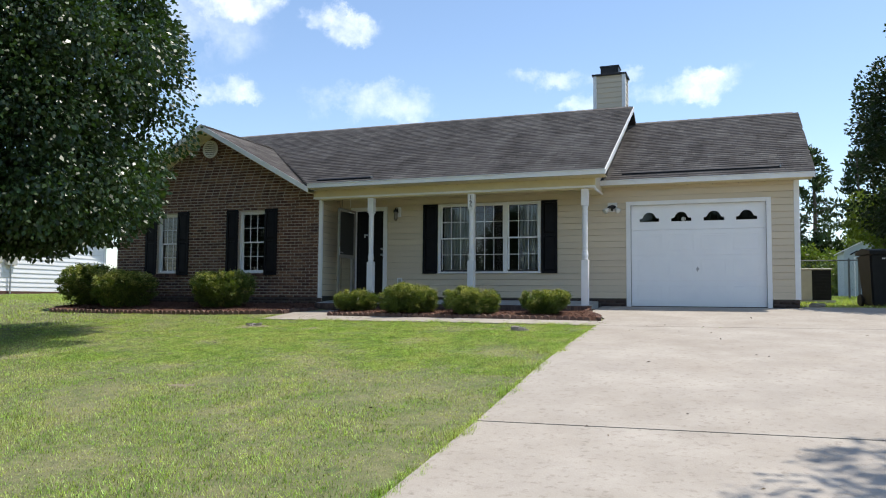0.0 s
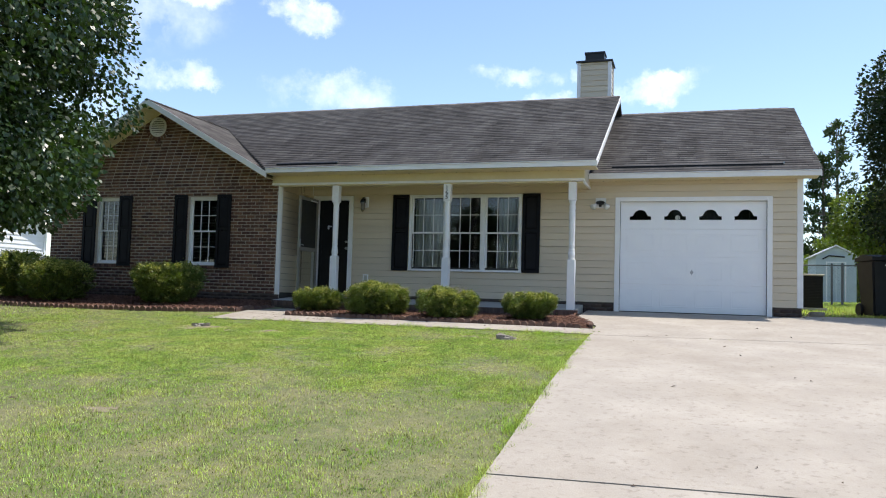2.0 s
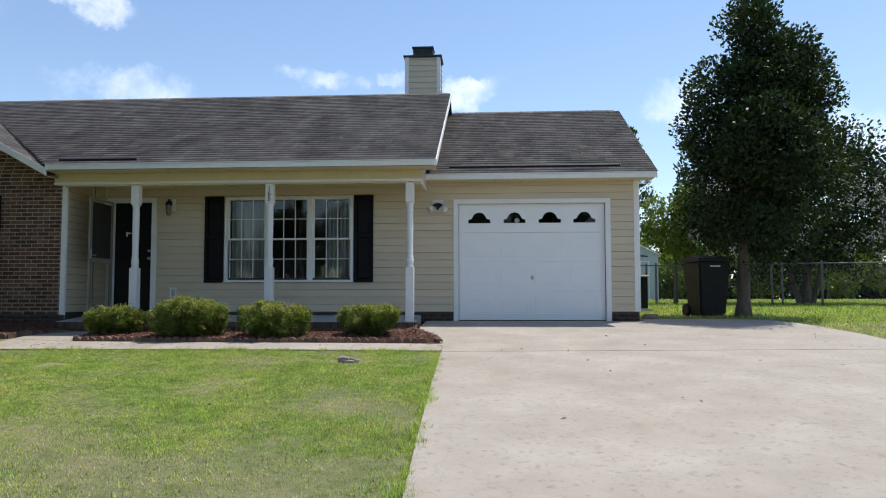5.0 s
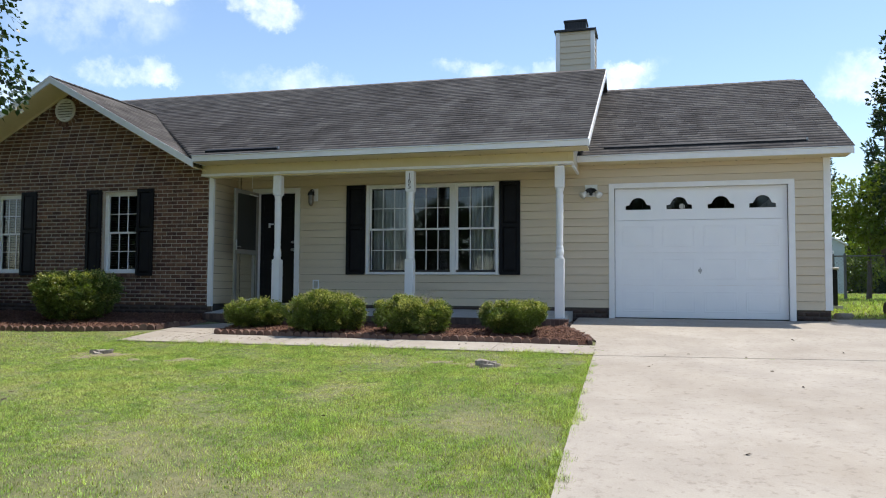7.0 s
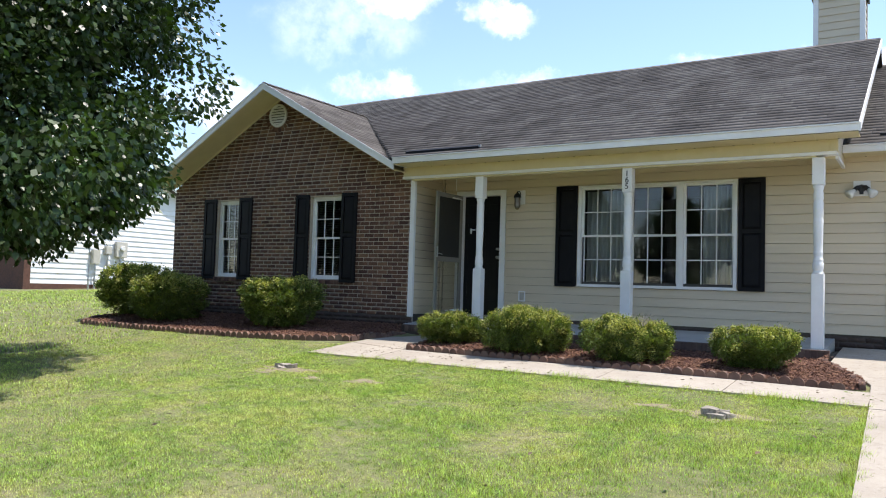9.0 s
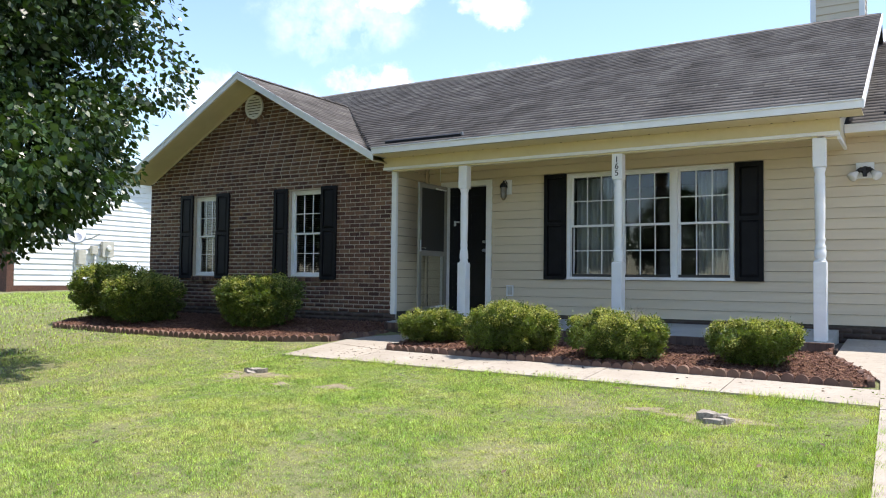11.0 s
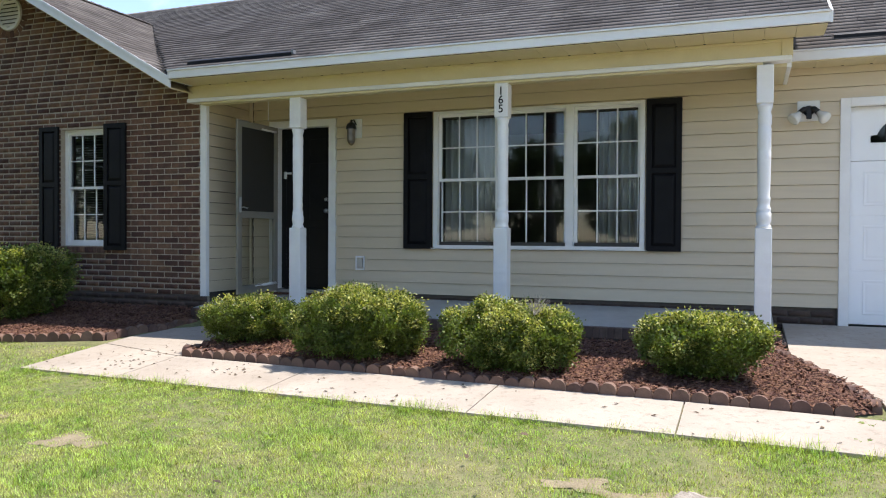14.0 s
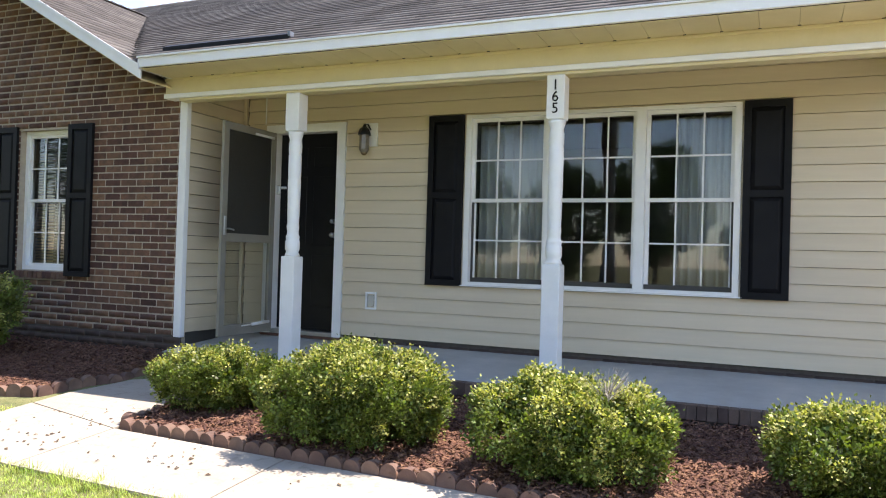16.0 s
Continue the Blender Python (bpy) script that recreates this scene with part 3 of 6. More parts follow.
part("drip_edge", bm, WHITE, fascia)
BEAMY = 13.98       # face of the porch beam


def beaded_soffit(x0, x1, y0, y1, z, panel):
    """A soffit of narrow panels with dark seams and a small weep slot at the wall end of each."""
    bm = B()
    x = x0
    while x < x1 - 0.01:
        box(bm, x + 0.0012, min(x + panel, x1) - 0.0012, y0, y1, z, z + 0.012, 0.001)
        x += panel
    soffit = part("soffit", bm, CREAM, fascia)
    x = x0 + panel
    while x < x1 - 0.01:
        bm = B()
        box(bm, x - 0.011, x + 0.011, y1 - 0.030, y1 - 0.016, z - 0.003, z - 0.0002)
        part("vent_slot", bm, DARKMETAL, soffit)
        x += panel
    bm = B()
    box(bm, x0, x1, y0, y1, z + 0.013, z + 0.018)
    part("soffit_backing", bm, BRASS, soffit)


beaded_soffit(GABR + 0.01, RX - 0.01, EY + 0.006, BEAMY - 0.002, EZ - 0.114, 0.245)
beaded_soffit(-2.43, GRX - 0.02, GEY + 0.006, SY - 0.020, GEZ - 0.116, 0.245)
# rakes
def rake(p, q, width, thick, out, material=WHITE):
    """A board that hangs under a roof edge from p to q."""
    bm = B()
    p, q, o = Vector(p), Vector(q), Vector(out)
    prism(bm, [p, q, q - Vector((0, 0, width)), p - Vector((0, 0, width))], o * thick)
    return part("rake_board", bm, material, fascia)


for end, s in ((gab_l, -1), (gab_r, 1)):
    rake((APEX, GABY - 0.022, GABZ - 0.005), (end[0], GABY - 0.022, end[1] - 0.005), 0.115, 0.022, (0, 1, 0))
    rake((APEX, GABY - 0.034, GABZ + 0.002), (end[0], GABY - 0.034, end[1] + 0.002), 0.034, 0.012, (0, 1, 0))
    bm = B()
    n0 = [(APEX, GABY + 0.002, GABZ - 0.118), (end[0], GABY + 0.002, end[1] - 0.118), (end[0], GABY + 0.002, end[1] - 0.132), (APEX, GABY + 0.002, GABZ - 0.132)]
    prism(bm, n0, (0, BY - GABY + 0.005, 0))
    part("soffit", bm, CREAM, fascia)
    bm = B()
    prism(bm, [(APEX, BY - 0.018, GABZ - 0.134), (end[0] - s * 0.1, BY - 0.018, end[1] - 0.134 + 0.055), (end[0] - s * 0.1, BY - 0.018, end[1] - 0.176 + 0.055), (APEX, BY - 0.018, GABZ - 0.176)], (0, 0.013, 0))
    part("frieze_board", bm, CREAM, fascia)
rake((RX, EY - 0.02, EZ - 0.012), (RX, RY, RZ - 0.012), 0.10, 0.022, (1, 0, 0))
rake((RX - 0.23, 2 * RY - EY, EZ), (RX - 0.23, RY, RZ), 0.15, 0.022, (1, 0, 0))
rake((GRX, GEY - 0.02, GEZ - 0.03), (GRX, GRY, GRZ - 0.03), 0.09, 0.022, (1, 0, 0))
bm = B()
prism(bm, [(GABR - 0.012, EY - 0.02, EZ - 0.118), (GABR - 0.012, EY - 0.02, EZ - 0.022), (GABR - 0.012, BY - 0.02, EZ - 0.022), (GABR - 0.012, BY - 0.02, EZ - 0.118)], (0.011, 0, 0))
part("eave_return", bm, WHITE, fascia)
# porch beam: cream face between a bead and a white moulding, its return to the wall, and the cream ceiling behind
bm = B()
box(bm, -8.86, -2.512, BEAMY, BEAMY + 0.13, 3.376, 3.586)
part("porch_beam", bm, CREAM, fascia)
bm = B()
box(bm, -8.87, -2.512, BEAMY - 0.014, BEAMY - 0.001, 3.497, 3.5195, 0.003)
part("beam_bead", bm, CREAM, fascia)
bm = B()
box(bm, -8.87, -2.43, BEAMY - 0.016, BEAMY + 0.13, 3.333, 3.375, 0.004)
part("beam_moulding", bm, WHITE, fascia)
bm = B()
box(bm, -8.705, -2.66, BEAMY + 0.012, BEAMY + 0.128, 3.308, 3.332, 0.003)
part("beam_underside", bm, CREAM, fascia)
bm = B()
box(bm, -2.511, -2.42, BEAMY - 0.012, BEAMY + 0.131, 3.376, 3.519, 0.003)
part("beam_end_post", bm, CREAM, fascia)
bm = B()
box(bm, -2.655, -2.462, BEAMY + 0.132, SY - 0.024, 3.305, 3.60)
part("side_beam", bm, CREAM, fascia)
bm = B()
prism(bm, [(-2.46, 14.115, 3.345), (-2.46, 14.974, 3.345), (-2.46, 14.974, main_z(14.974) - 0.125), (-2.46, 14.115, main_z(14.115) - 0.125)], (0.024, 0, 0))
part("porch_end_panel", bm, SIDING, fascia)
bm = B()
box(bm, -2.462, -2.425, 14.115, 14.975, 3.300, 3.343, 0.003)
part("end_trim", bm, WHITE, fascia)
bm = B()
box(bm, -2.462, -2.428, 14.935, 14.976, 3.345, 3.92, 0.003)
part("end_trim", bm, CREAM, fascia)
bm = B()
box(bm, -8.72, -2.66, BEAMY + 0.133, SY + 0.03, 3.587, 3.605)
part("porch_ceiling", bm, CREAM, fascia)
bm = B()
box(bm, -8.711, -8.672, SY - 0.042, SY - 0.004, 1.10, 3.586, 0.003)
part("inner_corner_trim", bm, SIDING, fascia)
# corner boards
for n, c in enumerate([(-8.795, -8.708, BY - 0.012, BY + 0.05, 1.07, 3.331), (1.27, 1.372, SY - 0.025, SY + 0.10, 1.11, 3.46)]):
    bm = B()
    box(bm, *c, 0.004)
    part("corner_board", bm, WHITE, fascia)

# ---- porch ----
PFRONT, PZ = 13.83, 0.958     # face of the porch base, height of the slab's front edge
porch = thing("porch", "low concrete porch slab on a brown brick base", "porch", kind="structure")
bm = B()
prism(bm, [(-8.73, PFRONT + 0.075, PZ - 0.07), (-8.73, PFRONT + 0.075, PZ), (-8.73, SY + 0.03, FLOORZ), (-8.73, SY + 0.03, PZ - 0.07)], (6.19, 0, 0))
part("slab", bm, SLAB, porch)
bm = B()
box(bm, -8.70, -2.47, PFRONT + 0.012, SY, 0.55, PZ - 0.071)
part("mortar_bed", bm, DARKMORTAR, porch)


# ---- columns, windows, doors ----
def column(x, digits=False):
    """A turned white post between square blocks."""
    y, z0, z1 = 14.05, 0.972, 3.309
    post = thing("porch_column", "white turned wooden porch post on a square base" if not digits else "white turned wooden porch post bearing the house number", "column", group="porch posts", at=(x, y, z0))
    w = 0.070
    bm = B()
    box(bm, -w, w, -w, w, -0.01, 1.878 - z0, 0.006)
    part("base_block", bm, WHITE, post)
    bm = B()
    box(bm, -w, w, -w, w, 2.975 - z0, z1 - z0, 0.006)
    part("top_block", bm, WHITE, post)
    prof = [(0.064, 1.865), (0.058, 1.885), (0.050, 1.90), (0.060, 1.925), (0.060, 1.99), (0.052, 2.0), (0.057, 2.02), (0.057, 2.03), (0.050, 2.04), (0.047, 2.07), (0.052, 2.10), (0.052, 2.12), (0.047, 2.13), (0.050, 2.2), (0.054, 2.45), (0.054, 2.50), (0.050, 2.51), (0.054, 2.53), (0.054, 2.70), (0.049, 2.71), (0.055, 2.735), (0.055, 2.80), (0.048, 2.83), (0.060, 2.87), (0.064, 2.90)]
    bm = lathe(B(), [(r * 1.06, 1.878 + (z - 1.865) * 1.06 - z0) for r, z in prof], sides=24)
    part("shaft", bm, WHITE, post, smooth=True)
    return post


columns = [column(-7.42), column(-5.055, True), column(-2.64)]


def text_mesh(name, body, size, material, m, parent):
    cu = bpy.data.curves.new(name, "FONT")
    cu.body, cu.size, cu.extrude, cu.align_x = body, size, 0.003, "CENTER"
    tmp = bpy.data.objects.new(name, cu)
    me = bpy.data.meshes.new_from_object(tmp)
    bpy.data.objects.remove(tmp)
    me.materials.append(material)
    ob = new(name, me)
    ob.parent = parent
    ob.matrix_basis = m
    return ob


for k, d in enumerate("165"):
    text_mesh("house_number_digit", d, 0.112, BLACK, pose(0, -0.074, 3.195 - 0.088 * k - 0.972, 90, 0, 0), columns[1])


def sash_window(name, x0, x1, z0, z1, y, lights, label, frame=0.045, out=0.02, head=None):
    """Side-by-side double-hung windows with glazing bars, in one white frame."""
    win = thing(name, label, "window", kind="structure")
    head = frame if head is None else head
    bm = B()
    for a, b, lo, hi in rects(x0, x1, z0, z1, [(x0 + frame, x1 - frame, z0 + head, z1 - head)]):
        box(bm, a, b, y - out, y + 0.09, lo, hi)
    part("window_frame", bm, WHITE, win)
    bm = B()
    box(bm, x0 - 0.03, x1 + 0.03, y - out - 0.015, y + 0.02, z0 - 0.012, z0 - 0.001, 0.003)
    part("window_sill", bm, WHITE, win)
    n = len(lights)
    ix0, ix1, iz0, iz1 = x0 + frame, x1 - frame, z0 + head, z1 - head
    mull = 0.085
    w = (ix1 - ix0 - mull * (n - 1)) / n
    for k in range(n):
        a = ix0 + k * (w + mull)
        b = a + w
        if k:
            bm = B()
            box(bm, a - mull + 0.001, a - 0.001, y - out + 0.004, y + 0.085, iz0, iz1)
            part("mullion", bm, WHITE, win)
        mid = (iz0 + iz1) / 2
        for s, (lo, hi, yy) in enumerate(((iz0, mid + 0.018, y + 0.045), (mid - 0.018, iz1, y + 0.015))):
            f = 0.031
            bm = B()
            for p, q, r, t in rects(a, b, lo, hi, [(a + f, b - f, lo + f, hi - f)]):
                box(bm, p, q, yy, yy + 0.028, r, t)
            sash = part("sash", bm, WHITE, win)
            bm = B()
            bars = lights[k]
            for i in range(1, bars):
                x = a + f + (b - a - 2 * f) * i / bars
                box(bm, x - 0.007, x + 0.007, yy + 0.008, yy + 0.02, lo + f, hi - f)
            zz = (lo + hi) / 2
            box(bm, a + f, b - f, yy + 0.0085, yy + 0.0195, zz - 0.007, zz + 0.007)
            part("glazing_bar", bm, WHITE, sash)
            pane = part("pane", raw_mesh("pane", [(a + f, yy + 0.024, lo + f), (b - f, yy + 0.024, lo + f), (b - f, yy + 0.024, hi - f), (a + f, yy + 0.024, hi - f)], [(0, 1, 2, 3)], GLASS), None, sash)
            pane.visible_shadow = False
    return win


sash_window("window_1", WIN[0] - 0.07, WIN[1] + 0.07, WIN[2] - 0.07, WIN[3] + 0.07, SY, (3, 3, 3), "white triple double-hung window with glazing bars and curtains", frame=0.050, out=0.035, head=0.030)
for k, h in enumerate(WB):
    sash_window("window_%d" % (k + 2), *h, BY + 0.07, (3,), "white double-hung window with glazing bars in brick wall", frame=0.04, out=0.0)


def shutter(x0, x1, z0, z1, y):
    sh = thing("shutter", "black vinyl shutter with two raised panels beside a window", "shutter", group="black shutters", at=(x0, y, z0))
    w, h = x1 - x0, z1 - z0
    f = 0.055
    mid = h * 0.53
    bm = B()
    for a, b, lo, hi in rects(0, w, 0, h, [(f, w - f, f, mid - f / 2), (f, w - f, mid + f / 2, h - f)]):
        box(bm, a, b, -0.032, 0.0, lo, hi)
    part("stile_frame", bm, BLACK, sh)
    for lo, hi in ((f, mid - f / 2), (mid + f / 2, h - f)):
        bm = B()
        a, b = f, w - f
        o = [(a, -0.008, lo), (b, -0.008, lo), (b, -0.008, hi), (a, -0.008, hi)]
        g = 0.035
        i = [(a + g, -0.026, lo + g), (b - g, -0.026, lo + g), (b - g, -0.026, hi - g), (a + g, -0.026, hi - g)]
        ov, iv = [bm.verts.new(p) for p in o], [bm.verts.new(p) for p in i]
        bm.faces.new(iv)
        for k in range(4):
            bm.faces.new((ov[k], ov[(k + 1) % 4], iv[(k + 1) % 4], iv[k]))
        bv = [bm.verts.new((p[0], -0.001, p[2])) for p in o]
        bm.faces.new(bv[::-1])
        for k in range(4):
            bm.faces.new((bv[k], bv[(k + 1) % 4], ov[(k + 1) % 4], ov[k]))
        part("raised_panel", bm, BLACK, sh)
    return sh


for x0, x1, z0, z1, y in ((-6.545, -6.19, 1.645, 3.235, SY - 0.018), (-3.765, -3.41, 1.645, 3.235, SY - 0.018),
                          (-13.77, -13.43, 1.60, 3.17, BY - 0.004), (-12.79, -12.45, 1.60, 3.17, BY - 0.004), (-11.33, -11.01, 1.60, 3.17, BY - 0.004), (-10.25, -9.91, 1.60, 3.17, BY - 0.004)):
    shutter(x0, x1, z0, z1, y)

# curtains: wavy sheets behind the glass
def curtain(x0, x1, z0, z1, y, folds, material=CURTAIN):
    bm = B()
    n = folds * 8
    rows = []
    for z in (z0, z1):
        rows.append([bm.verts.new((x0 + (x1 - x0) * i / n, y + 0.03 * math.sin(2 * math.pi * folds * i / n) + 0.012 * math.sin(5.1 * i), z)) for i in range(n + 1)])
    for i in range(n):
        bm.faces.new((rows[0][i], rows[0][i + 1], rows[1][i + 1], rows[1][i]))
    ob = thing("curtain", "grey sheer curtain hanging in folds behind the window", "curtain", group="curtains", bm=bm, material=material, smooth=True)
    md = ob.modifiers.new("thickness", "SOLIDIFY")
    md.thickness = 0.003
    return ob


curtain(-6.15, -5.42, 1.70, 3.25, SY + 0.20, 9)
curtain(-4.30, -3.80, 1.70, 3.25, SY + 0.20, 7)
# curtain rod carries them
bm = tube(B(), [(-6.25, SY + 0.2, 3.25), (-3.7, SY + 0.2, 3.25)], 0.012)
tube(bm, [(-6.2, SY + 0.2, 3.25), (-6.2, SY + 0.17, 3.25)], 0.008)
tube(bm, [(-3.75, SY + 0.2, 3.25), (-3.75, SY + 0.17, 3.25)], 0.008)
thing("curtain_rod", "thin metal curtain rod above the window inside", "curtain rod", bm=bm, material=METAL)
for h in WB:
    bl = thing("blind", "grey slatted blind drawn behind the window", "blind", group="window blinds", at=(h[0], BY + 0.20, h[2]))
    bm = B()
    box(bm, 0.03, h[1] - h[0] - 0.03, -0.01, 0.03, h[3] - h[2] - 0.02, h[3] - h[2] + 0.02)
    part("headrail", bm, BLIND, bl)
    bm = B()
    for k in range(44):
        z = 0.04 + k * 0.032
        prism(bm, [(0.04, -0.01, z), (0.04, 0.012, z + 0.012), (0.04, 0.013, z + 0.0135), (0.04, -0.011, z + 0.0015)], (h[1] - h[0] - 0.08, 0, 0))
    part("slats", bm, BLIND, bl)

# front door, open inwards a crack's darkness: black six-panel leaf
door = thing("door_1", "black panelled front door in a white frame", "door", kind="structure")
bm = B()
box(bm, DOOR[0] + 0.035, DOOR[1] - 0.035, SY + 0.09, SY + 0.135, DOOR[2] + 0.03, DOOR[3] - 0.03)
leaf = part("door_leaf", bm, BLACKDOOR, door)
dw = DOOR[1] - DOOR[0] - 0.07
for cx in (0.27, 0.73):
    for lo, hi in ((0.12, 0.38), (0.43, 0.78), (0.83, 0.93)):
        bm = B()
        x = DOOR[0] + 0.035 + dw * cx
        h = DOOR[3] - DOOR[2] - 0.06
        a, b = DOOR[2] + 0.03 + lo * h, DOOR[2] + 0.03 + hi * h
        box(bm, x - 0.13, x + 0.13, SY + 0.083, SY + 0.0895, a, b, 0.003)
        part("door_panel", bm, BLACKDOOR, leaf)
bm = B()
for a, b, lo, hi in rects(DOOR[0] - 0.075, DOOR[1] + 0.065, DOOR[2] - 0.02, DOOR[3] + 0.055, [(DOOR[0] + 0.03, DOOR[1] - 0.03, 0.5, DOOR[3] - 0.03)]):
    box(bm, a, b, SY - 0.03, SY + 0.15, lo, hi)
part("door_frame", bm, WHITE, door)
bm = B()
box(bm, DOOR[0] - 0.07, DOOR[1] + 0.06, SY - 0.05, SY + 0.17, FLOORZ + 0.001, DOOR[2] - 0.021)
part("brick_sill", bm, BRICK, door)
bm = B()
box(bm, DOOR[0] + 0.031, DOOR[1] - 0.031, SY - 0.03, SY + 0.15, DOOR[2] - 0.02, DOOR[2] + 0.022, 0.003)
part("threshold", bm, METAL, door)
for z, r in ((2.10, 0.028), (2.24, 0.024)):
    bm = lathe(B(), [(r, 0), (r, 0.012), (r * 0.45, 0.02), (r * 0.45, 0.04), (r * 0.95, 0.05), (r * 0.95, 0.066), (r * 0.4, 0.075)], m=pose(0, 0, 0, 90, 0, 0))
    k = part("door_handle" if r > 0.025 else "deadbolt", bm, METAL, door, "dull metal knob", smooth=True)
    k.location = (DOOR[1] - 0.10, SY + 0.0885, z)

# storm door, standing open at a right angle to the wall
storm = thing("storm_door", "open aluminium storm door with mesh upper half", "door", at=(-8.30, SY - 0.035, DOOR[2] - 0.02))
storm.rotation_euler = (0, 0, radians(-91))
H, Wd = 2.06, 0.80
STORM = mat("grey-beige storm door metal", (0.20, 0.185, 0.155), (0.26, 0.24, 0.205), scale=5, rough=0.5, bump=0.05)
MESHM = mat("dark insect mesh", (0.020, 0.019, 0.016), (0.034, 0.032, 0.027), scale=60, rough=0.7, bump=0.3, fine=300)
bm = B()
for a, b, lo, hi in rects(0.0, Wd, 0.02, H, [(0.07, Wd - 0.07, 0.12, 0.92), (0.07, Wd - 0.07, 1.0, H - 0.07)]):
    box(bm, a, b, -0.016, 0.016, lo, hi)
part("frame", bm, STORM, storm)
part("lower_pane", raw_mesh("lower_pane", [(0.07, 0, 0.12), (0.07, 0, 0.92), (Wd - 0.07, 0, 0.92), (Wd - 0.07, 0, 0.12)], [(0, 1, 2, 3)], GLASS), None, storm, "clear lower glass").visible_shadow = False
bm = B()
box(bm, 0.07, Wd - 0.07, -0.003, 0.003, 1.0, H - 0.07)
part("mesh_screen", bm, MESHM, storm, "dark insect mesh")
bm = B()
box(bm, Wd - 0.055, Wd - 0.02, 0.016, 0.03, 0.98, 1.16, 0.004)
tube(bm, [(Wd - 0.04, 0.03, 1.04), (Wd - 0.04, 0.07, 1.04), (Wd - 0.11, 0.07, 1.03)], 0.008)
part("handle", bm, METAL, storm, "silver lever handle")
bm = tube(B(), [(0.05, 0.02, 0.12), (0.33, 0.035, 0.11)], 0.017)
tube(bm, [(0.33, 0.035, 0.11), (0.5, 0.045, 0.105)], 0.007)
part("closer", bm, WHITE, storm, "white door closer tube", smooth=True)
bm = tube(B(), [(0.05, 0.02, H - 0.06), (0.35, 0.03, H - 0.06)], 0.012)
part("closer", bm, WHITE, storm, "white door closer tube", smooth=True)

# garage door: ribbed steel leaf with four arched lights
gar = thing("garage_door", "white steel garage door with four arched windows", "garage door", kind="structure")
gy0 = SY + 0.06
secs = steps(GAR[2] + 0.06, GAR[3], 0.53)
gl = [(-1.685, -1.285), (-1.045, -0.648), (-0.413, -0.010), (0.208, 0.604)]


def arch(a, b, z):
    """The outline of an arched light with small shoulders."""
    c, w = (a + b) / 2, (b - a) / 2
    pts = [(a, z), (b, z), (b, z + 0.075), (b - 0.06, z + 0.085), (b - 0.075, z + 0.12)]
    for k in range(0, 9):
        ang = math.pi * (0.12 + 0.76 * k / 8)
        pts.append((c + (w - 0.085) * math.cos(ang) / math.cos(math.pi * 0.12), z + 0.10 + 0.105 * math.sin(ang)))
    pts += [(a + 0.075, z + 0.12), (a + 0.06, z + 0.085), (a, z + 0.075)]
    return pts


for k, (lo, hi) in enumerate(zip(secs, secs[1:])):
    bm = B()
    if k == len(secs) - 2:
        x0, x1 = GAR[0] + 0.005, GAR[1] - 0.005
        # top section: strips round the lights
        holes = [(a, b, 2.705, 2.92) for a, b in gl]
        for p, q, r, t in rects(x0, x1, lo + 0.004, hi, holes):
            box(bm, p, q, gy0, gy0 + 0.04, r, t)
        for a, b in gl:
            pts = arch(a, b, 2.705)
            for (u0, w0), (u1, w1) in zip(pts[2:], pts[3:]):
                if abs(u0 - u1) > 1e-5:
                    ring = [(u0, gy0 + 0.0005, w0), (u1, gy0 + 0.0005, w1), (u1, gy0 + 0.0005, 2.9205), (u0, gy0 + 0.0005, 2.9205)]
                    prism(bm, ring, (0, 0.038, 0))
        sec = part("door_section", bm, DOORWHITE, gar)
        for a, b in gl:
            pts = arch(a, b, 2.705)
            part("pane", raw_mesh("pane", [(x, gy0 + 0.03, zz) for x, zz in pts], [tuple(range(len(pts)))], GLASSDK), None, sec)
            bm = tube(B(), [(x, gy0 - 0.002, zz) for x, zz in pts + pts[:1]], 0.006, 6)
            part("light_rim", bm, DOORWHITE, sec)
            bm = B()
            for f in (0.33, 0.67):
                x = a + (b - a) * f
                tube(bm, [(x, gy0 + 0.02, 2.705), (x, gy0 + 0.02, 2.88)], 0.0035, 4)
            part("glazing_bar", bm, DARKMETAL, sec)
        continue
    box(bm, GAR[0] + 0.005, GAR[1] - 0.005, gy0, gy0 + 0.04, lo + 0.001, hi - 0.0005, 0.0015)
    sec = part("door_section", bm, DOORWHITE, gar)
    for j in range(4):
        a = GAR[0] + 0.12 + j * (GAR[1] - GAR[0] - 0.12) / 4
        b = a + (GAR[1] - GAR[0]) / 4 - 0.15
        bm = B()
        zl, zh = lo + 0.09, hi - 0.09
        ring = lambda g, yy: [(a + g, yy, zl + g), (b - g, yy, zl + g), (b - g, yy, zh - g), (a + g, yy, zh - g)]
        rs = [[bm.verts.new(p) for p in ring(g, yy)] for g, yy in ((0, gy0 + 0.001), (0.014, gy0 - 0.003), (0.032, gy0 - 0.0005), (0.05, gy0 - 0.0025))]
        for u, v in zip(rs, rs[1:]):
            for i in range(4):
                bm.faces.new((u[i], u[(i + 1) % 4], v[(i + 1) % 4], v[i]))
        bm.faces.new(rs[-1])
        part("embossed_panel", bm, DOORWHITE, sec)
bm = B()
box(bm, GAR[0] + 0.005, GAR[1] - 0.005, gy0 + 0.005, gy0 + 0.035, GAR[2] + 0.03, GAR[2] + 0.062)
part("rubber_seal", bm, CART, gar)
bm = B()
for a, b, lo, hi in rects(GAR[0] - 0.09, GAR[1] + 0.09, 0.93, GAR[3] + 0.08, [(GAR[0], GAR[1], 0.5, GAR[3])]):
    box(bm, a, b, SY - 0.03, SY + 0.055, lo, hi, 0.003)
part("garage_frame", bm, WHITE, gar)
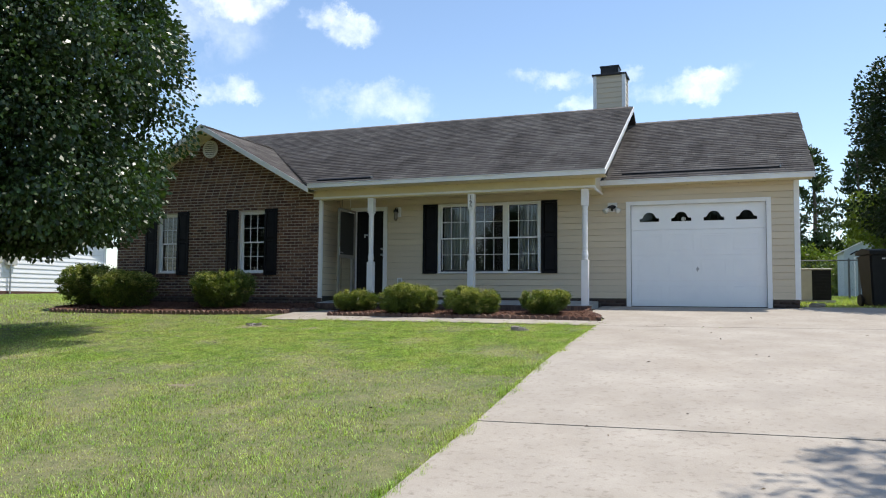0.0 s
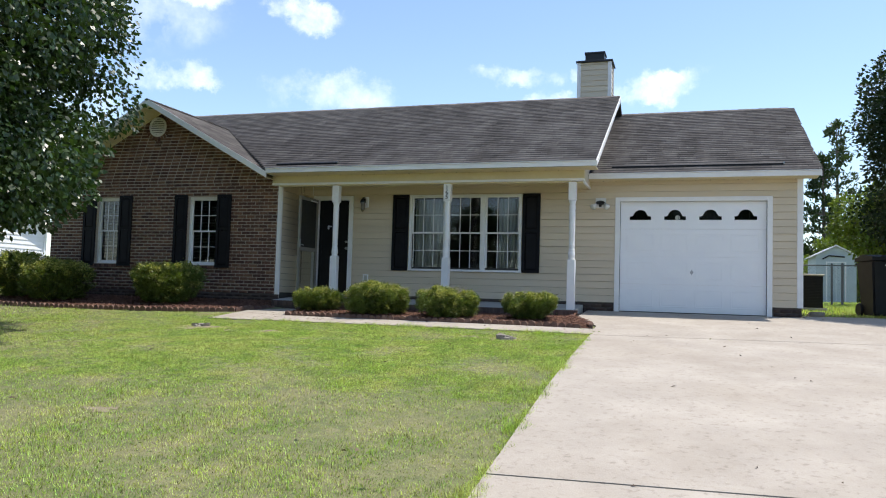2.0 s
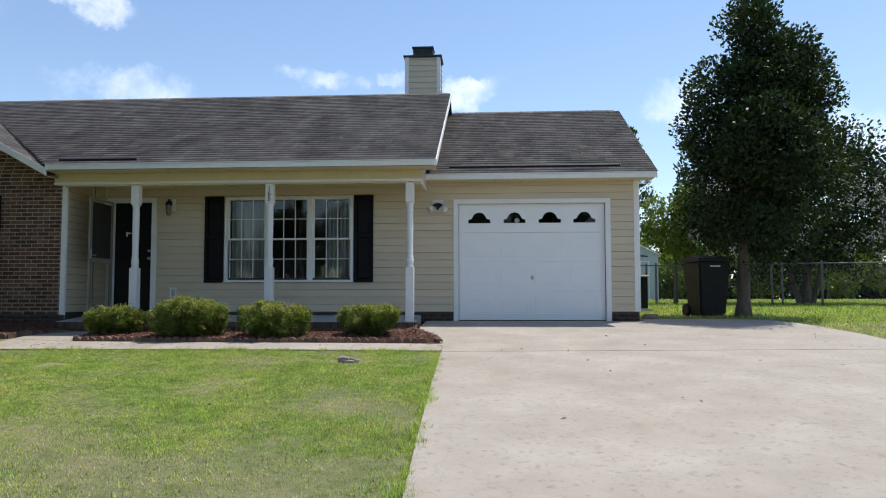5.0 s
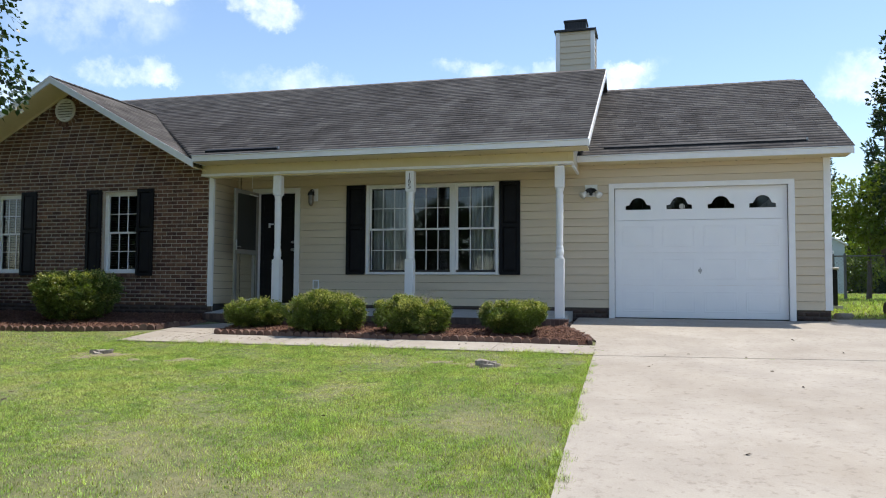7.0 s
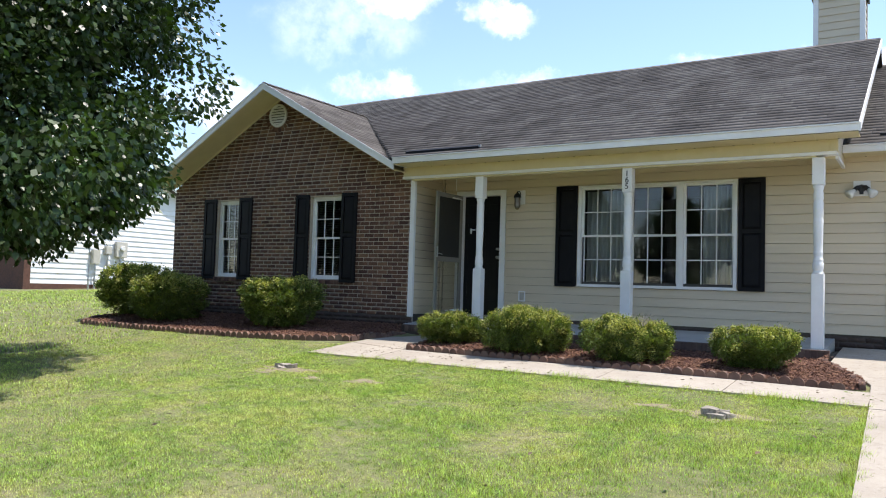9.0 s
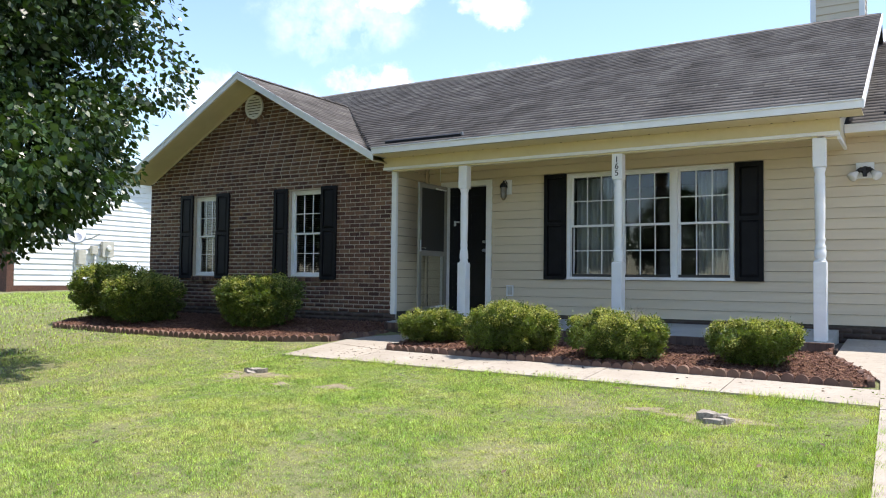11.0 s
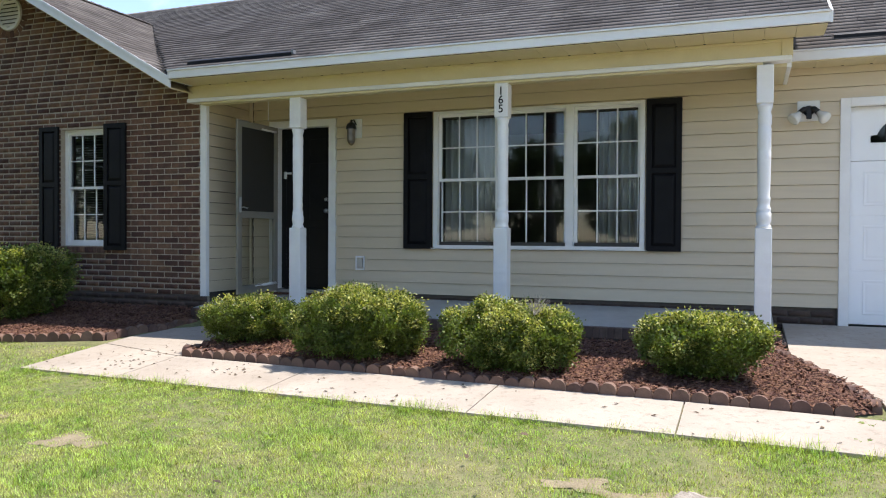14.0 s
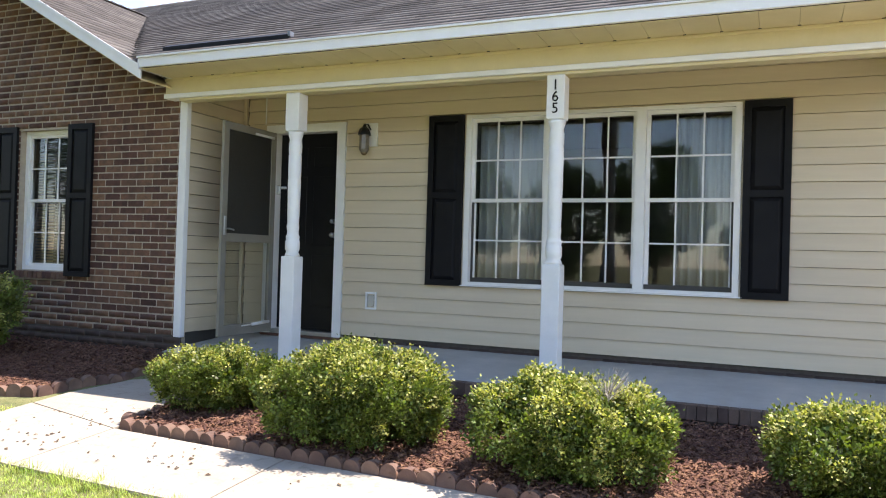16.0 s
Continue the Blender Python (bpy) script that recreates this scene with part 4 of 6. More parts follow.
bm = lathe(B(), [(0.03, 0), (0.03, 0.01), (0.012, 0.015), (0.012, 0.04)], m=pose(0, 0, 0, 90, 0, 0))
box(bm, -0.008, 0.008, -0.05, -0.04, -0.05, 0.05)
hd = part("lock_handle", bm, METAL, gar, "small chrome T-handle")
hd.location = (-0.535, gy0 - 0.001, 1.72)
bm = lathe(B(), [(0.045, 0), (0.045, 0.003)], m=pose(0, 0, 0, 90, 0, 0))
st = part("sticker", bm, BEIGE, gar, "small round grey sticker on the glass")
st.location = (-0.80, gy0 + 0.028, 2.755)

# chimney: a sided box with white corner boards and a black cap
CX0, CX1, CY0, CY1, CZ1 = -3.25, -2.44, 18.62, 19.25, 6.94
chim = thing("chimney", "tan sided chimney with white corners and black cap", "chimney", at=(CX0, CY0, 5.4))
bm = B()
box(bm, 0.02, CX1 - CX0 - 0.02, 0.02, CY1 - CY0 - 0.02, 0, CZ1 - 5.4)
body = part("chimney_body", bm, SHADEDARK, chim)
z = 5.55
while z < CZ1 - 0.05:
    bm = B()
    zt = min(z + ROW, CZ1) - 5.4
    zz = z - 5.4
    for (o, e) in ((0.0, (CX1 - CX0 - 0.1, 0, 0)),):
        prism(bm, [(0.05, 0.02, zz), (0.05, -0.002, zz), (0.05, 0.012, zt), (0.05, 0.02, zt)], (CX1 - CX0 - 0.1, 0, 0))
        X = CX1 - CX0
        prism(bm, [(X - 0.02, 0.05, zz), (X + 0.002, 0.05, zz), (X - 0.012, 0.05, zt), (X - 0.02, 0.05, zt)], (0, CY1 - CY0 - 0.1, 0))
    part("siding_board", bm, SIDING, chim)
    z += ROW
for x in (0, CX1 - CX0 - 0.07):
    bm = B()
    box(bm, x - 0.008, x + 0.078, -0.01, 0.07, 0, CZ1 - 5.4, 0.003)
    part("corner_board", bm, WHITE, chim)
bm = B()
box(bm, CX1 - CX0 - 0.07, CX1 - CX0 + 0.01, CY1 - CY0 - 0.07, CY1 - CY0 + 0.01, 0, CZ1 - 5.4, 0.003)
part("corner_board", bm, WHITE, chim)
bm = B()
box(bm, -0.04, CX1 - CX0 + 0.04, -0.04, CY1 - CY0 + 0.04, CZ1 - 5.4 + 0.001, CZ1 - 5.4 + 0.045, 0.004)
part("flashing", bm, DARKMETAL, chim)
bm = B()
for a, b, lo, hi in ((0.17, 0.63, 0.1, 0.5),):
    zc = CZ1 - 5.4 + 0.05
    box(bm, a, b, lo, hi, zc, zc + 0.19)
    box(bm, a - 0.02, b + 0.02, lo - 0.02, hi + 0.02, zc + 0.191, zc + 0.235, 0.004)
    for k in range(8):
        x = a + 0.02 + k * (b - a - 0.04) / 7
        box(bm, x - 0.006, x + 0.006, lo - 0.012, lo - 0.001, zc, zc + 0.19)
part("chimney_cap", bm, DARKMETAL, chim, "black metal spark guard")

# gable vent
vent = thing("gable_vent", "round white slatted vent high in the brick gable", "vent", at=(-11.88, BY, 4.70))
bm = B()
R = 0.215
outer = [(R * math.cos(a), R * math.sin(a)) for a in [2 * math.pi * k / 32 for k in range(32)]]
for k in range(32):
    (ax, az), (bx, bz) = outer[k], outer[(k + 1) % 32]
    s = 0.84
    prism(bm, [(ax, -0.03, az), (bx, -0.03, bz), (bx * s, -0.03, bz * s), (ax * s, -0.03, az * s)], (0, 0.03, 0))
part("rim", bm, WHITE, vent)
bm = B()
bm.faces.new([bm.verts.new((x * 0.85, -0.004, z)) for x, z in [(p[0], p[1] * 0.85) for p in outer]])
part("backing", bm, FELT, vent)
for k in range(7):
    z = -0.15 + k * 0.05
    half = math.sqrt(max(0.0, (R * 0.86) ** 2 - z * z))
    bm = B()
    prism(bm, [(-half, -0.026, z - 0.02), (-half, -0.008, z + 0.02), (-half, -0.005, z + 0.02), (-half, -0.023, z - 0.022)], (2 * half, 0, 0))
    part("slat", bm, WHITE, vent)
bm = B()
for k in range(22):
    a = 2 * math.pi * k / 22
    m = pose(0, 0, 0, 0, -math.degrees(a), 0)
    vsb = [m @ Vector(p) for p in ((R + 0.012, -0.004, -0.028), (R + 0.10, -0.004, -0.034), (R + 0.10, -0.004, 0.034), (R + 0.012, -0.004, 0.028))]
    prism(bm, vsb, (0, 0.012, 0))
part("brick_surround", bm, BRICKS, vent)

# wall lamps, outlet
lamp = thing("wall_lantern", "small bronze lantern on a white plate beside the door", "lamp", at=(-7.19, SY - 0.018, 3.05))
bm = B()
box(bm, -0.045, 0.085, -0.026, 0.0, -0.08, 0.15, 0.004)
part("backplate", bm, WHITE, lamp)
bm = lathe(B(), [(0.066, 0.05), (0.062, 0.075), (0.048, 0.11), (0.02, 0.13), (0.010, 0.16)], at=(-0.012, -0.10, -0.03), sides=8)
tube(bm, [(-0.012, -0.10, 0.12), (0.0, -0.06, 0.135), (0.015, -0.025, 0.08)], 0.008)
part("lantern_cap", bm, DARKMETAL, lamp)
bm = lathe(B(), [(0.03, -0.12), (0.05, -0.09), (0.05, 0.05)], at=(-0.012, -0.10, -0.03), sides=8)
part("lantern_glass", bm, LANTERN, lamp, "cloudy lantern glass")
bm = lathe(B(), [(0.012, -0.145), (0.034, -0.125), (0.034, -0.12)], at=(-0.012, -0.10, -0.03), sides=8)
part("lantern_base", bm, BRASS, lamp)

flood = thing("flood_light", "twin security spotlights on a white plate", "lamp", at=(-2.23, SY - 0.016, 3.03))
bm = B()
box(bm, -0.10, 0.10, -0.022, 0.0, -0.10, 0.10, 0.004)
part("backplate", bm, WHITE, flood)
bm = lathe(B(), [(0.05, 0), (0.05, 0.02), (0.03, 0.045), (0.03, 0.06)], at=(0, -0.022, 0.0), sides=14, m=pose(0, 0, 0, 90, 0, 0))
box(bm, -0.024, 0.024, -0.10, -0.06, -0.085, -0.03, 0.006)
part("sensor", bm, DARKMETAL, flood, "dark motion sensor")
for s in (-1, 1):
    bm = tube(B(), [(0, -0.05, 0.01), (s * 0.045, -0.075, 0.012), (s * 0.085, -0.085, -0.03)], [0.024, 0.026, 0.030], 10)
    part("arm", bm, DARKMETAL, flood, smooth=True)
    d = Vector((s * 0.55, -0.45, -0.62)).normalized()
    p = Vector((s * 0.082, -0.085, -0.028))
    bm = tube(B(), [p, p + d * 0.03, p + d * 0.075, p + d * 0.105, p + d * 0.115], [0.028, 0.034, 0.058, 0.060, 0.045], 16)
    part("spot_head", bm, SILVER, flood, "pale reflector lamp", smooth=True)

outlet = thing("outlet_cover", "white outdoor electrical outlet on the siding", "outlet", at=(-7.125, SY - 0.018, 1.465))
bm = B()
for a, b, lo, hi in rects(-0.06, 0.06, -0.085, 0.085, [(-0.042, 0.042, -0.066, 0.066)]):
    box(bm, a, b, -0.014, 0, lo, hi)
part("surround", bm, WHITE, outlet)
bm = B()
box(bm, -0.034, 0.034, -0.020, -0.001, -0.055, 0.055, 0.004)
part("cover", bm, BEIGE, outlet, "grey flip cover")
bm = tube(B(), [(-8.43, SY - 0.03, 3.58), (-8.43, SY - 0.03, 3.24)], 0.007, 6)
thing("cable", "thin white cable running down beside the door frame", "cable", bm=bm, material=WHITE)
# small wind chime bracket on the first post
bm = tube(B(), [(-7.49, 14.03, 2.48), (-7.54, 14.02, 2.48), (-7.57, 14.02, 2.46)], 0.012)
box(bm, -7.575, -7.545, 14.005, 14.03, 2.42, 2.50, 0.004)
thing("hook_bracket", "small grey metal hook on the porch post", "hook", bm=bm, material=METAL)


# ---- plants ----
def leaves_mesh(name, centres, normals, size, material, rng, elong=1.6, droop=0.0, level=0.0):
    """Many small leaves, each a folded quad of its own."""
    n = len(centres)
    d = normals + rng.normal(0, 0.75, (n, 3))
    d[:, 2] -= droop
    d /= np.linalg.norm(d, axis=1)[:, None] + 1e-9
    side = np.cross(d, rng.normal(0, 1, (n, 3)) * (1 - level) + np.array([0, 0, 1.0]) * level)
    side /= np.linalg.norm(side, axis=1)[:, None] + 1e-9
    s = size * rng.uniform(0.65, 1.3, (n, 1))
    tip = centres + d * s * elong
    mid = centres + d * s * elong * 0.45
    up = np.cross(side, d)
    verts = np.stack([centres, mid + side * s * 0.5 + up * s * 0.12, tip, mid - side * s * 0.5 + up * s * 0.12], 1).reshape(-1, 3)
    faces = np.arange(4 * n).reshape(n, 4)
    return raw_mesh(name, verts, faces, material)


def shrub(x, y, width, depth, top, seed, label, group, leaf=0.0155, count=12000, gap=None, waist=0.62, lean=0.0):
    """A clipped shrub: forked stems, and sprays of leaves over a flat-topped body that narrows to its foot, with gaps."""
    rng = np.random.default_rng(seed)
    z0 = gz(x, y)
    width, depth = width * 0.88, depth * 0.9
    bush = thing("shrub", label, "shrub", group=group, at=(x, y, z0))
    h = top - z0
    # sprays: each a small tuft, set over the body's skin
    tufts = int(300 * width)
    v = rng.normal(0, 1, (tufts, 3))
    v /= np.linalg.norm(v, axis=1)[:, None]
    flat = 4.2
    skin = v / ((np.abs(v) ** flat).sum(1) ** (1 / flat))[:, None]
    skin *= rng.uniform(0.80, 0.93, (tufts, 1))
    zz = (skin[:, 2] + 1) / 2
    narrow = waist + (1 - waist) * np.clip(zz / 0.55, 0, 1) ** 0.8
    wave = 1 + 0.10 * np.sin(3 * np.arctan2(v[:, 1], v[:, 0]) + seed) + rng.normal(0, 0.03, tufts)
    hub = np.stack([skin[:, 0] * width / 2 * narrow * wave + lean * zz, skin[:, 1] * depth / 2 * narrow * wave, 0.06 + zz * (h - 0.11)], 1)
    hub[:, 2] += 0.028 * np.sin(hub[:, 0] * 6 + seed) * zz + rng.normal(0, 0.014, tufts)
    bare = rng.uniform(0, 1, tufts) < 0.30 * np.clip(1 - zz / 0.5, 0, 1)
    if gap is not None:
        bare |= np.linalg.norm(hub - np.array(gap[:3]), axis=1) < gap[3]
    hub, v, zz = hub[~bare], v[~bare], zz[~bare]
    tufts = len(hub)
    per = count // tufts
    r = 0.041 * (width / 1.1) ** 0.5 * rng.uniform(0.75, 1.35, tufts)
    w = rng.normal(0, 0.62, (tufts, per, 3))
    pos = (hub[:, None, :] + w * r[:, None, None]).reshape(-1, 3)
    out = (np.repeat(v[:, None, :], per, 1) * 0.8 + w * 0.6 + np.array([0, 0, 0.45])).reshape(-1, 3)
    # fresh growth by the spray, mostly on top
    young = rng.uniform(0, 1, tufts) < np.where(zz > 0.82, 0.88, np.where(zz > 0.6, 0.34, 0.12))
    fresh = np.repeat(young, per) & (rng.uniform(0, 1, tufts * per) < 0.72)
    keep = pos[:, 2] > 0.03
    part("foliage", leaves_mesh("foliage", pos[~fresh & keep], out[~fresh & keep], leaf, LEAFBUSH, rng, elong=1.4, level=0.35), None, bush)
    tagged(part("new_growth", leaves_mesh("new_growth", pos[fresh & keep], out[fresh & keep] * np.array([1, 1, 0.35]), leaf, LEAFNEW, rng, elong=1.35, level=0.6), None, bush, "yellow-green fresh leaves"), kind="stuff")
    # inner mass of shaded leaves
    q = rng.uniform(-1, 1, (count // 3, 3))
    q = q[(q ** 2).sum(1) < 1] * 0.80
    nq = waist * 0.9 + (1 - waist * 0.9) * np.clip((q[:, 2] + 1) / 1.1, 0, 1)
    inner_pos = np.stack([q[:, 0] * width / 2 * nq + lean * (q[:, 2] + 1) / 2, q[:, 1] * depth / 2 * nq, 0.08 + (q[:, 2] + 1) / 2 * (h - 0.12)], 1)
    part("inner_foliage", leaves_mesh("inner_foliage", inner_pos, q, leaf * 1.3, LEAFBUSH, rng), None, bush)
    bm = B()
    for k in range(16):
        ang = rng.uniform(0, 6.28)
        f = rng.uniform(0.03, 0.10)
        x1, y1 = math.cos(ang) * width * 0.34 * rng.uniform(0.3, 1), math.sin(ang) * depth * 0.34 * rng.uniform(0.3, 1)
        tube(bm, [(f * math.cos(ang), f * math.sin(ang), -0.03), (x1 * 0.55, y1 * 0.55, 0.28 * h), (x1 + lean * 0.6, y1, h * 0.72)], [0.013, 0.009, 0.003], 5)
    tagged(part("stems", bm, TWIG, bush, "bare brown stems"), kind="stuff")
    if gap is not None:
        bm = B()
        for k in range(40):
            d = Vector(rng.normal(0, 1, 3)).normalized()
            p = Vector(gap[:3]) + Vector((0, 0, -0.06)) + d * 0.03
            tube(bm, [p, p + Vector((d.x * 0.10, d.y * 0.10, 0.09 + 0.03 * d.z))], [0.0025, 0.001], 3)
        tagged(part("dry_twigs", bm, DRYTWIG, bush, "pale dry twigs"), kind="stuff")
    return bush


DRYTWIG = mat("pale dry twigs", (0.26, 0.23, 0.20), (0.36, 0.33, 0.29), scale=20, rough=0.95, bump=0.3)
SH = "clipped green shrub with sunlit yellow-green top in mulch bed"
shrub(-7.08, 12.75, 0.98, 0.85, 1.235, 1, "small loosely clipped green shrub beside the porch path", "porch shrubs", count=27000, waist=0.60, lean=-0.06)
shrub(-5.79, 12.46, 1.20, 1.0, 1.365, 2, SH, "porch shrubs", count=44000, waist=0.84, lean=0.03)
shrub(-4.46, 12.42, 1.13, 0.98, 1.295, 3, "clipped green shrub with a bare twiggy patch on top", "porch shrubs", count=41000, gap=(0.20, -0.14, 0.545, 0.13), waist=0.90)
shrub(-3.11, 12.48, 0.98, 0.88, 1.28, 4, "clipped green shrub with bare stems near the driveway", "porch shrubs", count=33000, waist=0.46, lean=0.07)
shrub(-10.70, 13.10, 1.62, 1.1, 1.69, 5, "large clipped green shrub before the brick wall", "wall shrubs", leaf=0.023, count=26000, waist=0.66)
shrub(-13.45, 13.0, 1.72, 1.1, 1.67, 6, "large clipped green shrub before the brick wall", "wall shrubs", leaf=0.024, count=26000, waist=0.75)
shrub(-14.75, 13.35, 1.60, 1.4, 1.87, 7, "tall dark green shrub at the house corner", "wall shrubs", leaf=0.027, count=22000, waist=0.8)


def tree(name, label, at, trunk_r, trunk_h, crown, count, leaf, material, seed, limbs=14, droop=0.2, lobes=26, elong=1.5, hollow=0.55, floor=0.0, clump=0.34, reach=0.86, skirt=0.5, taper=0.45):
    """A tapered trunk, limbs that reach into the crown, and a crown of many leaves in uneven clumps."""
    rng = np.random.default_rng(seed)
    x, y = at
    z0 = gz(x, y)
    t = thing(name, label, "tree", at=(x, y, z0))
    cx, cy, cz, rx, ry, rz = crown
    c = np.array([cx - x, cy - y, cz - z0])
    bm = B()
    top = c[2] + rz * 0.45
    pts = [(0, 0, -0.1), (0.02, 0.01, 0.3), (0.03, -0.02, trunk_h * 0.6), (c[0] * 0.3, c[1] * 0.3, trunk_h), (c[0] * 0.8, c[1] * 0.8, c[2]), (c[0], c[1], top)]
    tube(bm, pts, [trunk_r * 1.5, trunk_r, trunk_r * 0.9, trunk_r * 0.8, trunk_r * 0.45, trunk_r * 0.1], 12)
    part("trunk", bm, BARK, t, smooth=True)
    # clumps over the crown's skin and some inside
    v = rng.normal(0, 1, (lobes, 3))
    v /= np.linalg.norm(v, axis=1)[:, None]
    rad = rng.uniform(hollow ** 2, reach ** 2, lobes)[:, None] ** 0.5
    hub = c + v * rad * np.array([rx, ry, rz])
    # taper towards the top
    tap = 1 - taper * np.clip((hub[:, 2] - c[2]) / rz, 0, 1)
    hub[:, :2] = c[:2] + (hub[:, :2] - c[:2]) * tap[:, None]
    hub[:, 2] = np.maximum(hub[:, 2], floor + rng.uniform(0, skirt, lobes))
    bm = B()
    for k in range(min(limbs, lobes)):
        base = np.array([0.0, 0.0, trunk_h * 0.9]) * (1 - 0.5) + np.array([c[0] * 0.6, c[1] * 0.6, trunk_h * 0.5 + rng.uniform(0.2, 0.6) * rz])
        midp = (base + hub[k]) / 2 + np.array([0, 0, 0.2])
        tube(bm, [base, midp, hub[k]], [trunk_r * 0.35, trunk_r * 0.2, trunk_r * 0.05], 6)
    tagged(part("limbs", bm, BARK, t), kind="stuff")
    per = count // lobes
    allp, alln = [], []
    size = clump * (rx * ry * rz) ** (1 / 3)
    for k in range(lobes):
        w = rng.normal(0, 1, (per, 3))
        w /= np.linalg.norm(w, axis=1)[:, None]
        rr = rng.uniform(0.35, 1.08, (per, 1)) ** 0.6
        s = size * rng.uniform(0.75, 1.25)
        allp.append(hub[k] + w * rr * s * np.array([1, 1, 0.85]))
        alln.append(w * 0.7 + v[k] * 0.5)
    part("crown", leaves_mesh("crown", np.concatenate(allp), np.concatenate(alln), leaf, material, rng, elong=elong, droop=droop), None, t)
    return t


tree("yard_tree", "broad leafy tree with dark glossy drooping leaves on the lawn", (-13.0, 7.5), 0.20, 1.6, (-12.40, 7.75, 4.3, 4.22, 3.65, 4.6), 235000, 0.062, LEAF, 11, lobes=430, droop=0.9, hollow=0.45, floor=1.90, limbs=40, clump=0.150, reach=0.965, skirt=0.8, taper=0.12)
tree("evergreen_tree", "dark evergreen tree beside the driveway with slender bare trunk", (3.7, 16.8), 0.13, 1.9, (4.05, 16.65, 4.75, 1.50, 1.7, 2.8), 60000, 0.055, LEAFR, 12, lobes=150, droop=-0.1, hollow=0.3, limbs=30, clump=0.26, reach=0.92)
tree("street_tree", "leafy tree beyond the driveway edge, casting dappled shade", (5.1, 5.2), 0.14, 1.9, (5.0, 5.2, 7.4, 2.0, 1.8, 3.3), 14000, 0.075, LEAF, 13, lobes=36, droop=0.4, hollow=0.45)

# far trees
def pine(x, y, height, seed, count=2600, spread=0.2):
    rng = np.random.default_rng(seed)
    z0 = gz(x, y)
    t = thing("pine_tree", "tall dark pine at the edge of the far woods", "tree", group="far pines", at=(x, y, z0))
    bm = tube(B(), [(0, 0, -0.2), (0.1, 0, height * 0.5), (0, 0.05, height)], [0.18, 0.12, 0.02], 7)
    part("trunk", bm, BARK, t)
    whorls = int(height / 0.75)
    ps, ns = [], []
    bm = B()
    for k in range(whorls):
        z = height * (0.22 + 0.78 * k / whorls)
        for j in range(rng.integers(3, 6)):
            a = rng.uniform(0, 6.28)
            ln = height * spread * (1.05 - k / whorls) * rng.uniform(0.5, 1.1) + 0.25
            end = np.array([math.cos(a) * ln, math.sin(a) * ln, z + ln * rng.uniform(0.05, 0.4)])
            tube(bm, [(0, 0, z), tuple(end)], [0.03, 0.01], 4)
            m = max(6, int(count / (whorls * 4.5)))
            f = rng.uniform(0.35, 1.05, (m, 1))
            q = np.array([0, 0, z]) + (end - np.array([0, 0, z])) * f + rng.normal(0, 0.16, (m, 3)) * (0.5 + ln * 0.35)
            ps.append(q)
            ns.append(np.tile(np.array([math.cos(a) * 0.5, math.sin(a) * 0.5, 0.8]), (m, 1)))
    tagged(part("branches", bm, BARK, t), kind="stuff")
    part("needles", leaves_mesh("needles", np.concatenate(ps), np.concatenate(ns), 0.13, LEAFPINE, rng, elong=2.6), None, t)
    return t


rng = np.random.default_rng(5)
for k in range(17):
    pine(0.0 + k * 2.3 + rng.uniform(-0.8, 0.8), 54 + rng.uniform(-5, 6), rng.uniform(9.0, 13.5), 100 + k)
for k in range(7):
    pine(-42 + k * 3.4, 62 + rng.uniform(-4, 4), rng.uniform(6, 8.5), 140 + k, count=1400)
for k, (x, y, r, h) in enumerate([(5.6, 40, 1.6, 3.2), (8.2, 41, 1.8, 3.4), (4.2, 44, 1.5, 2.6), (11.5, 42, 2.0, 4.0), (15, 40, 2.2, 4.4), (19, 42, 2.2, 4.2)]):
    tree("far_bush", "rounded light green bush at the edge of the woods", (x, y), 0.06, 0.5, (x, y, gz(x, y) + h * 0.5, r, r, h * 0.55), 5000, 0.11, LEAFLIME, 160 + k, lobes=22, limbs=5)
for k in range(13):
    x, y = -1.0 + k * 3.3 + rng.uniform(-1, 1), 50 + rng.uniform(-3, 3)
    tree("undergrowth", "dense dark green undergrowth below the pines", (x, y), 0.08, 0.4, (x, y, gz(x, y) + 1.1, 2.9, 2.0, 2.3), 5200, 0.18, LEAFR, 190 + k, lobes=24, limbs=4, hollow=0.2)
tree("sapling", "young yellow-green tree behind the fence", (4.4, 25.6), 0.06, 1.2, (4.5, 25.6, 3.7, 1.2, 1.2, 1.3), 7000, 0.07, LEAFLIME, 170, lobes=26, limbs=8)
myr = tree("crape_myrtle", "wide multi-stemmed tree with white blossom clusters behind the fence", (8.1, 25.0), 0.12, 1.2, (8.1, 25.2, 4.3, 3.7, 2.1, 2.5), 34000, 0.080, LEAFR, 171, lobes=90, limbs=16)
rng = np.random.default_rng(8)
bl_p, bl_n = [], []
for k in range(34):
    a, e = rng.uniform(-3.1, 0.1), rng.uniform(-0.75, 0.35)
    c = np.array([3.5 * math.cos(a) * math.cos(e) - 0.2, 2.1 * math.sin(a) * math.cos(e) + 0.2, 4.0 - 1.16 + 2.1 * math.sin(e)])
    w = rng.normal(0, 1, (60, 3)) * np.array([0.10, 0.08, 0.12])
    bl_p.append(c + w)
    bl_n.append(w)
part("blossom", leaves_mesh("blossom", np.concatenate(bl_p), np.concatenate(bl_n), 0.05, BLOSSOM, rng, elong=1.0), None, myr, "white blossom clusters")
bm = B()
for a in (-0.5, 0.2, 0.6):
    tube(bm, [(a * 0.3, 0, -0.05), (a * 0.8, 0.1, 1.0), (a * 2.4, 0.1, 2.4)], [0.10, 0.08, 0.05], 8)
part("side_trunks", bm, BARK, myr)
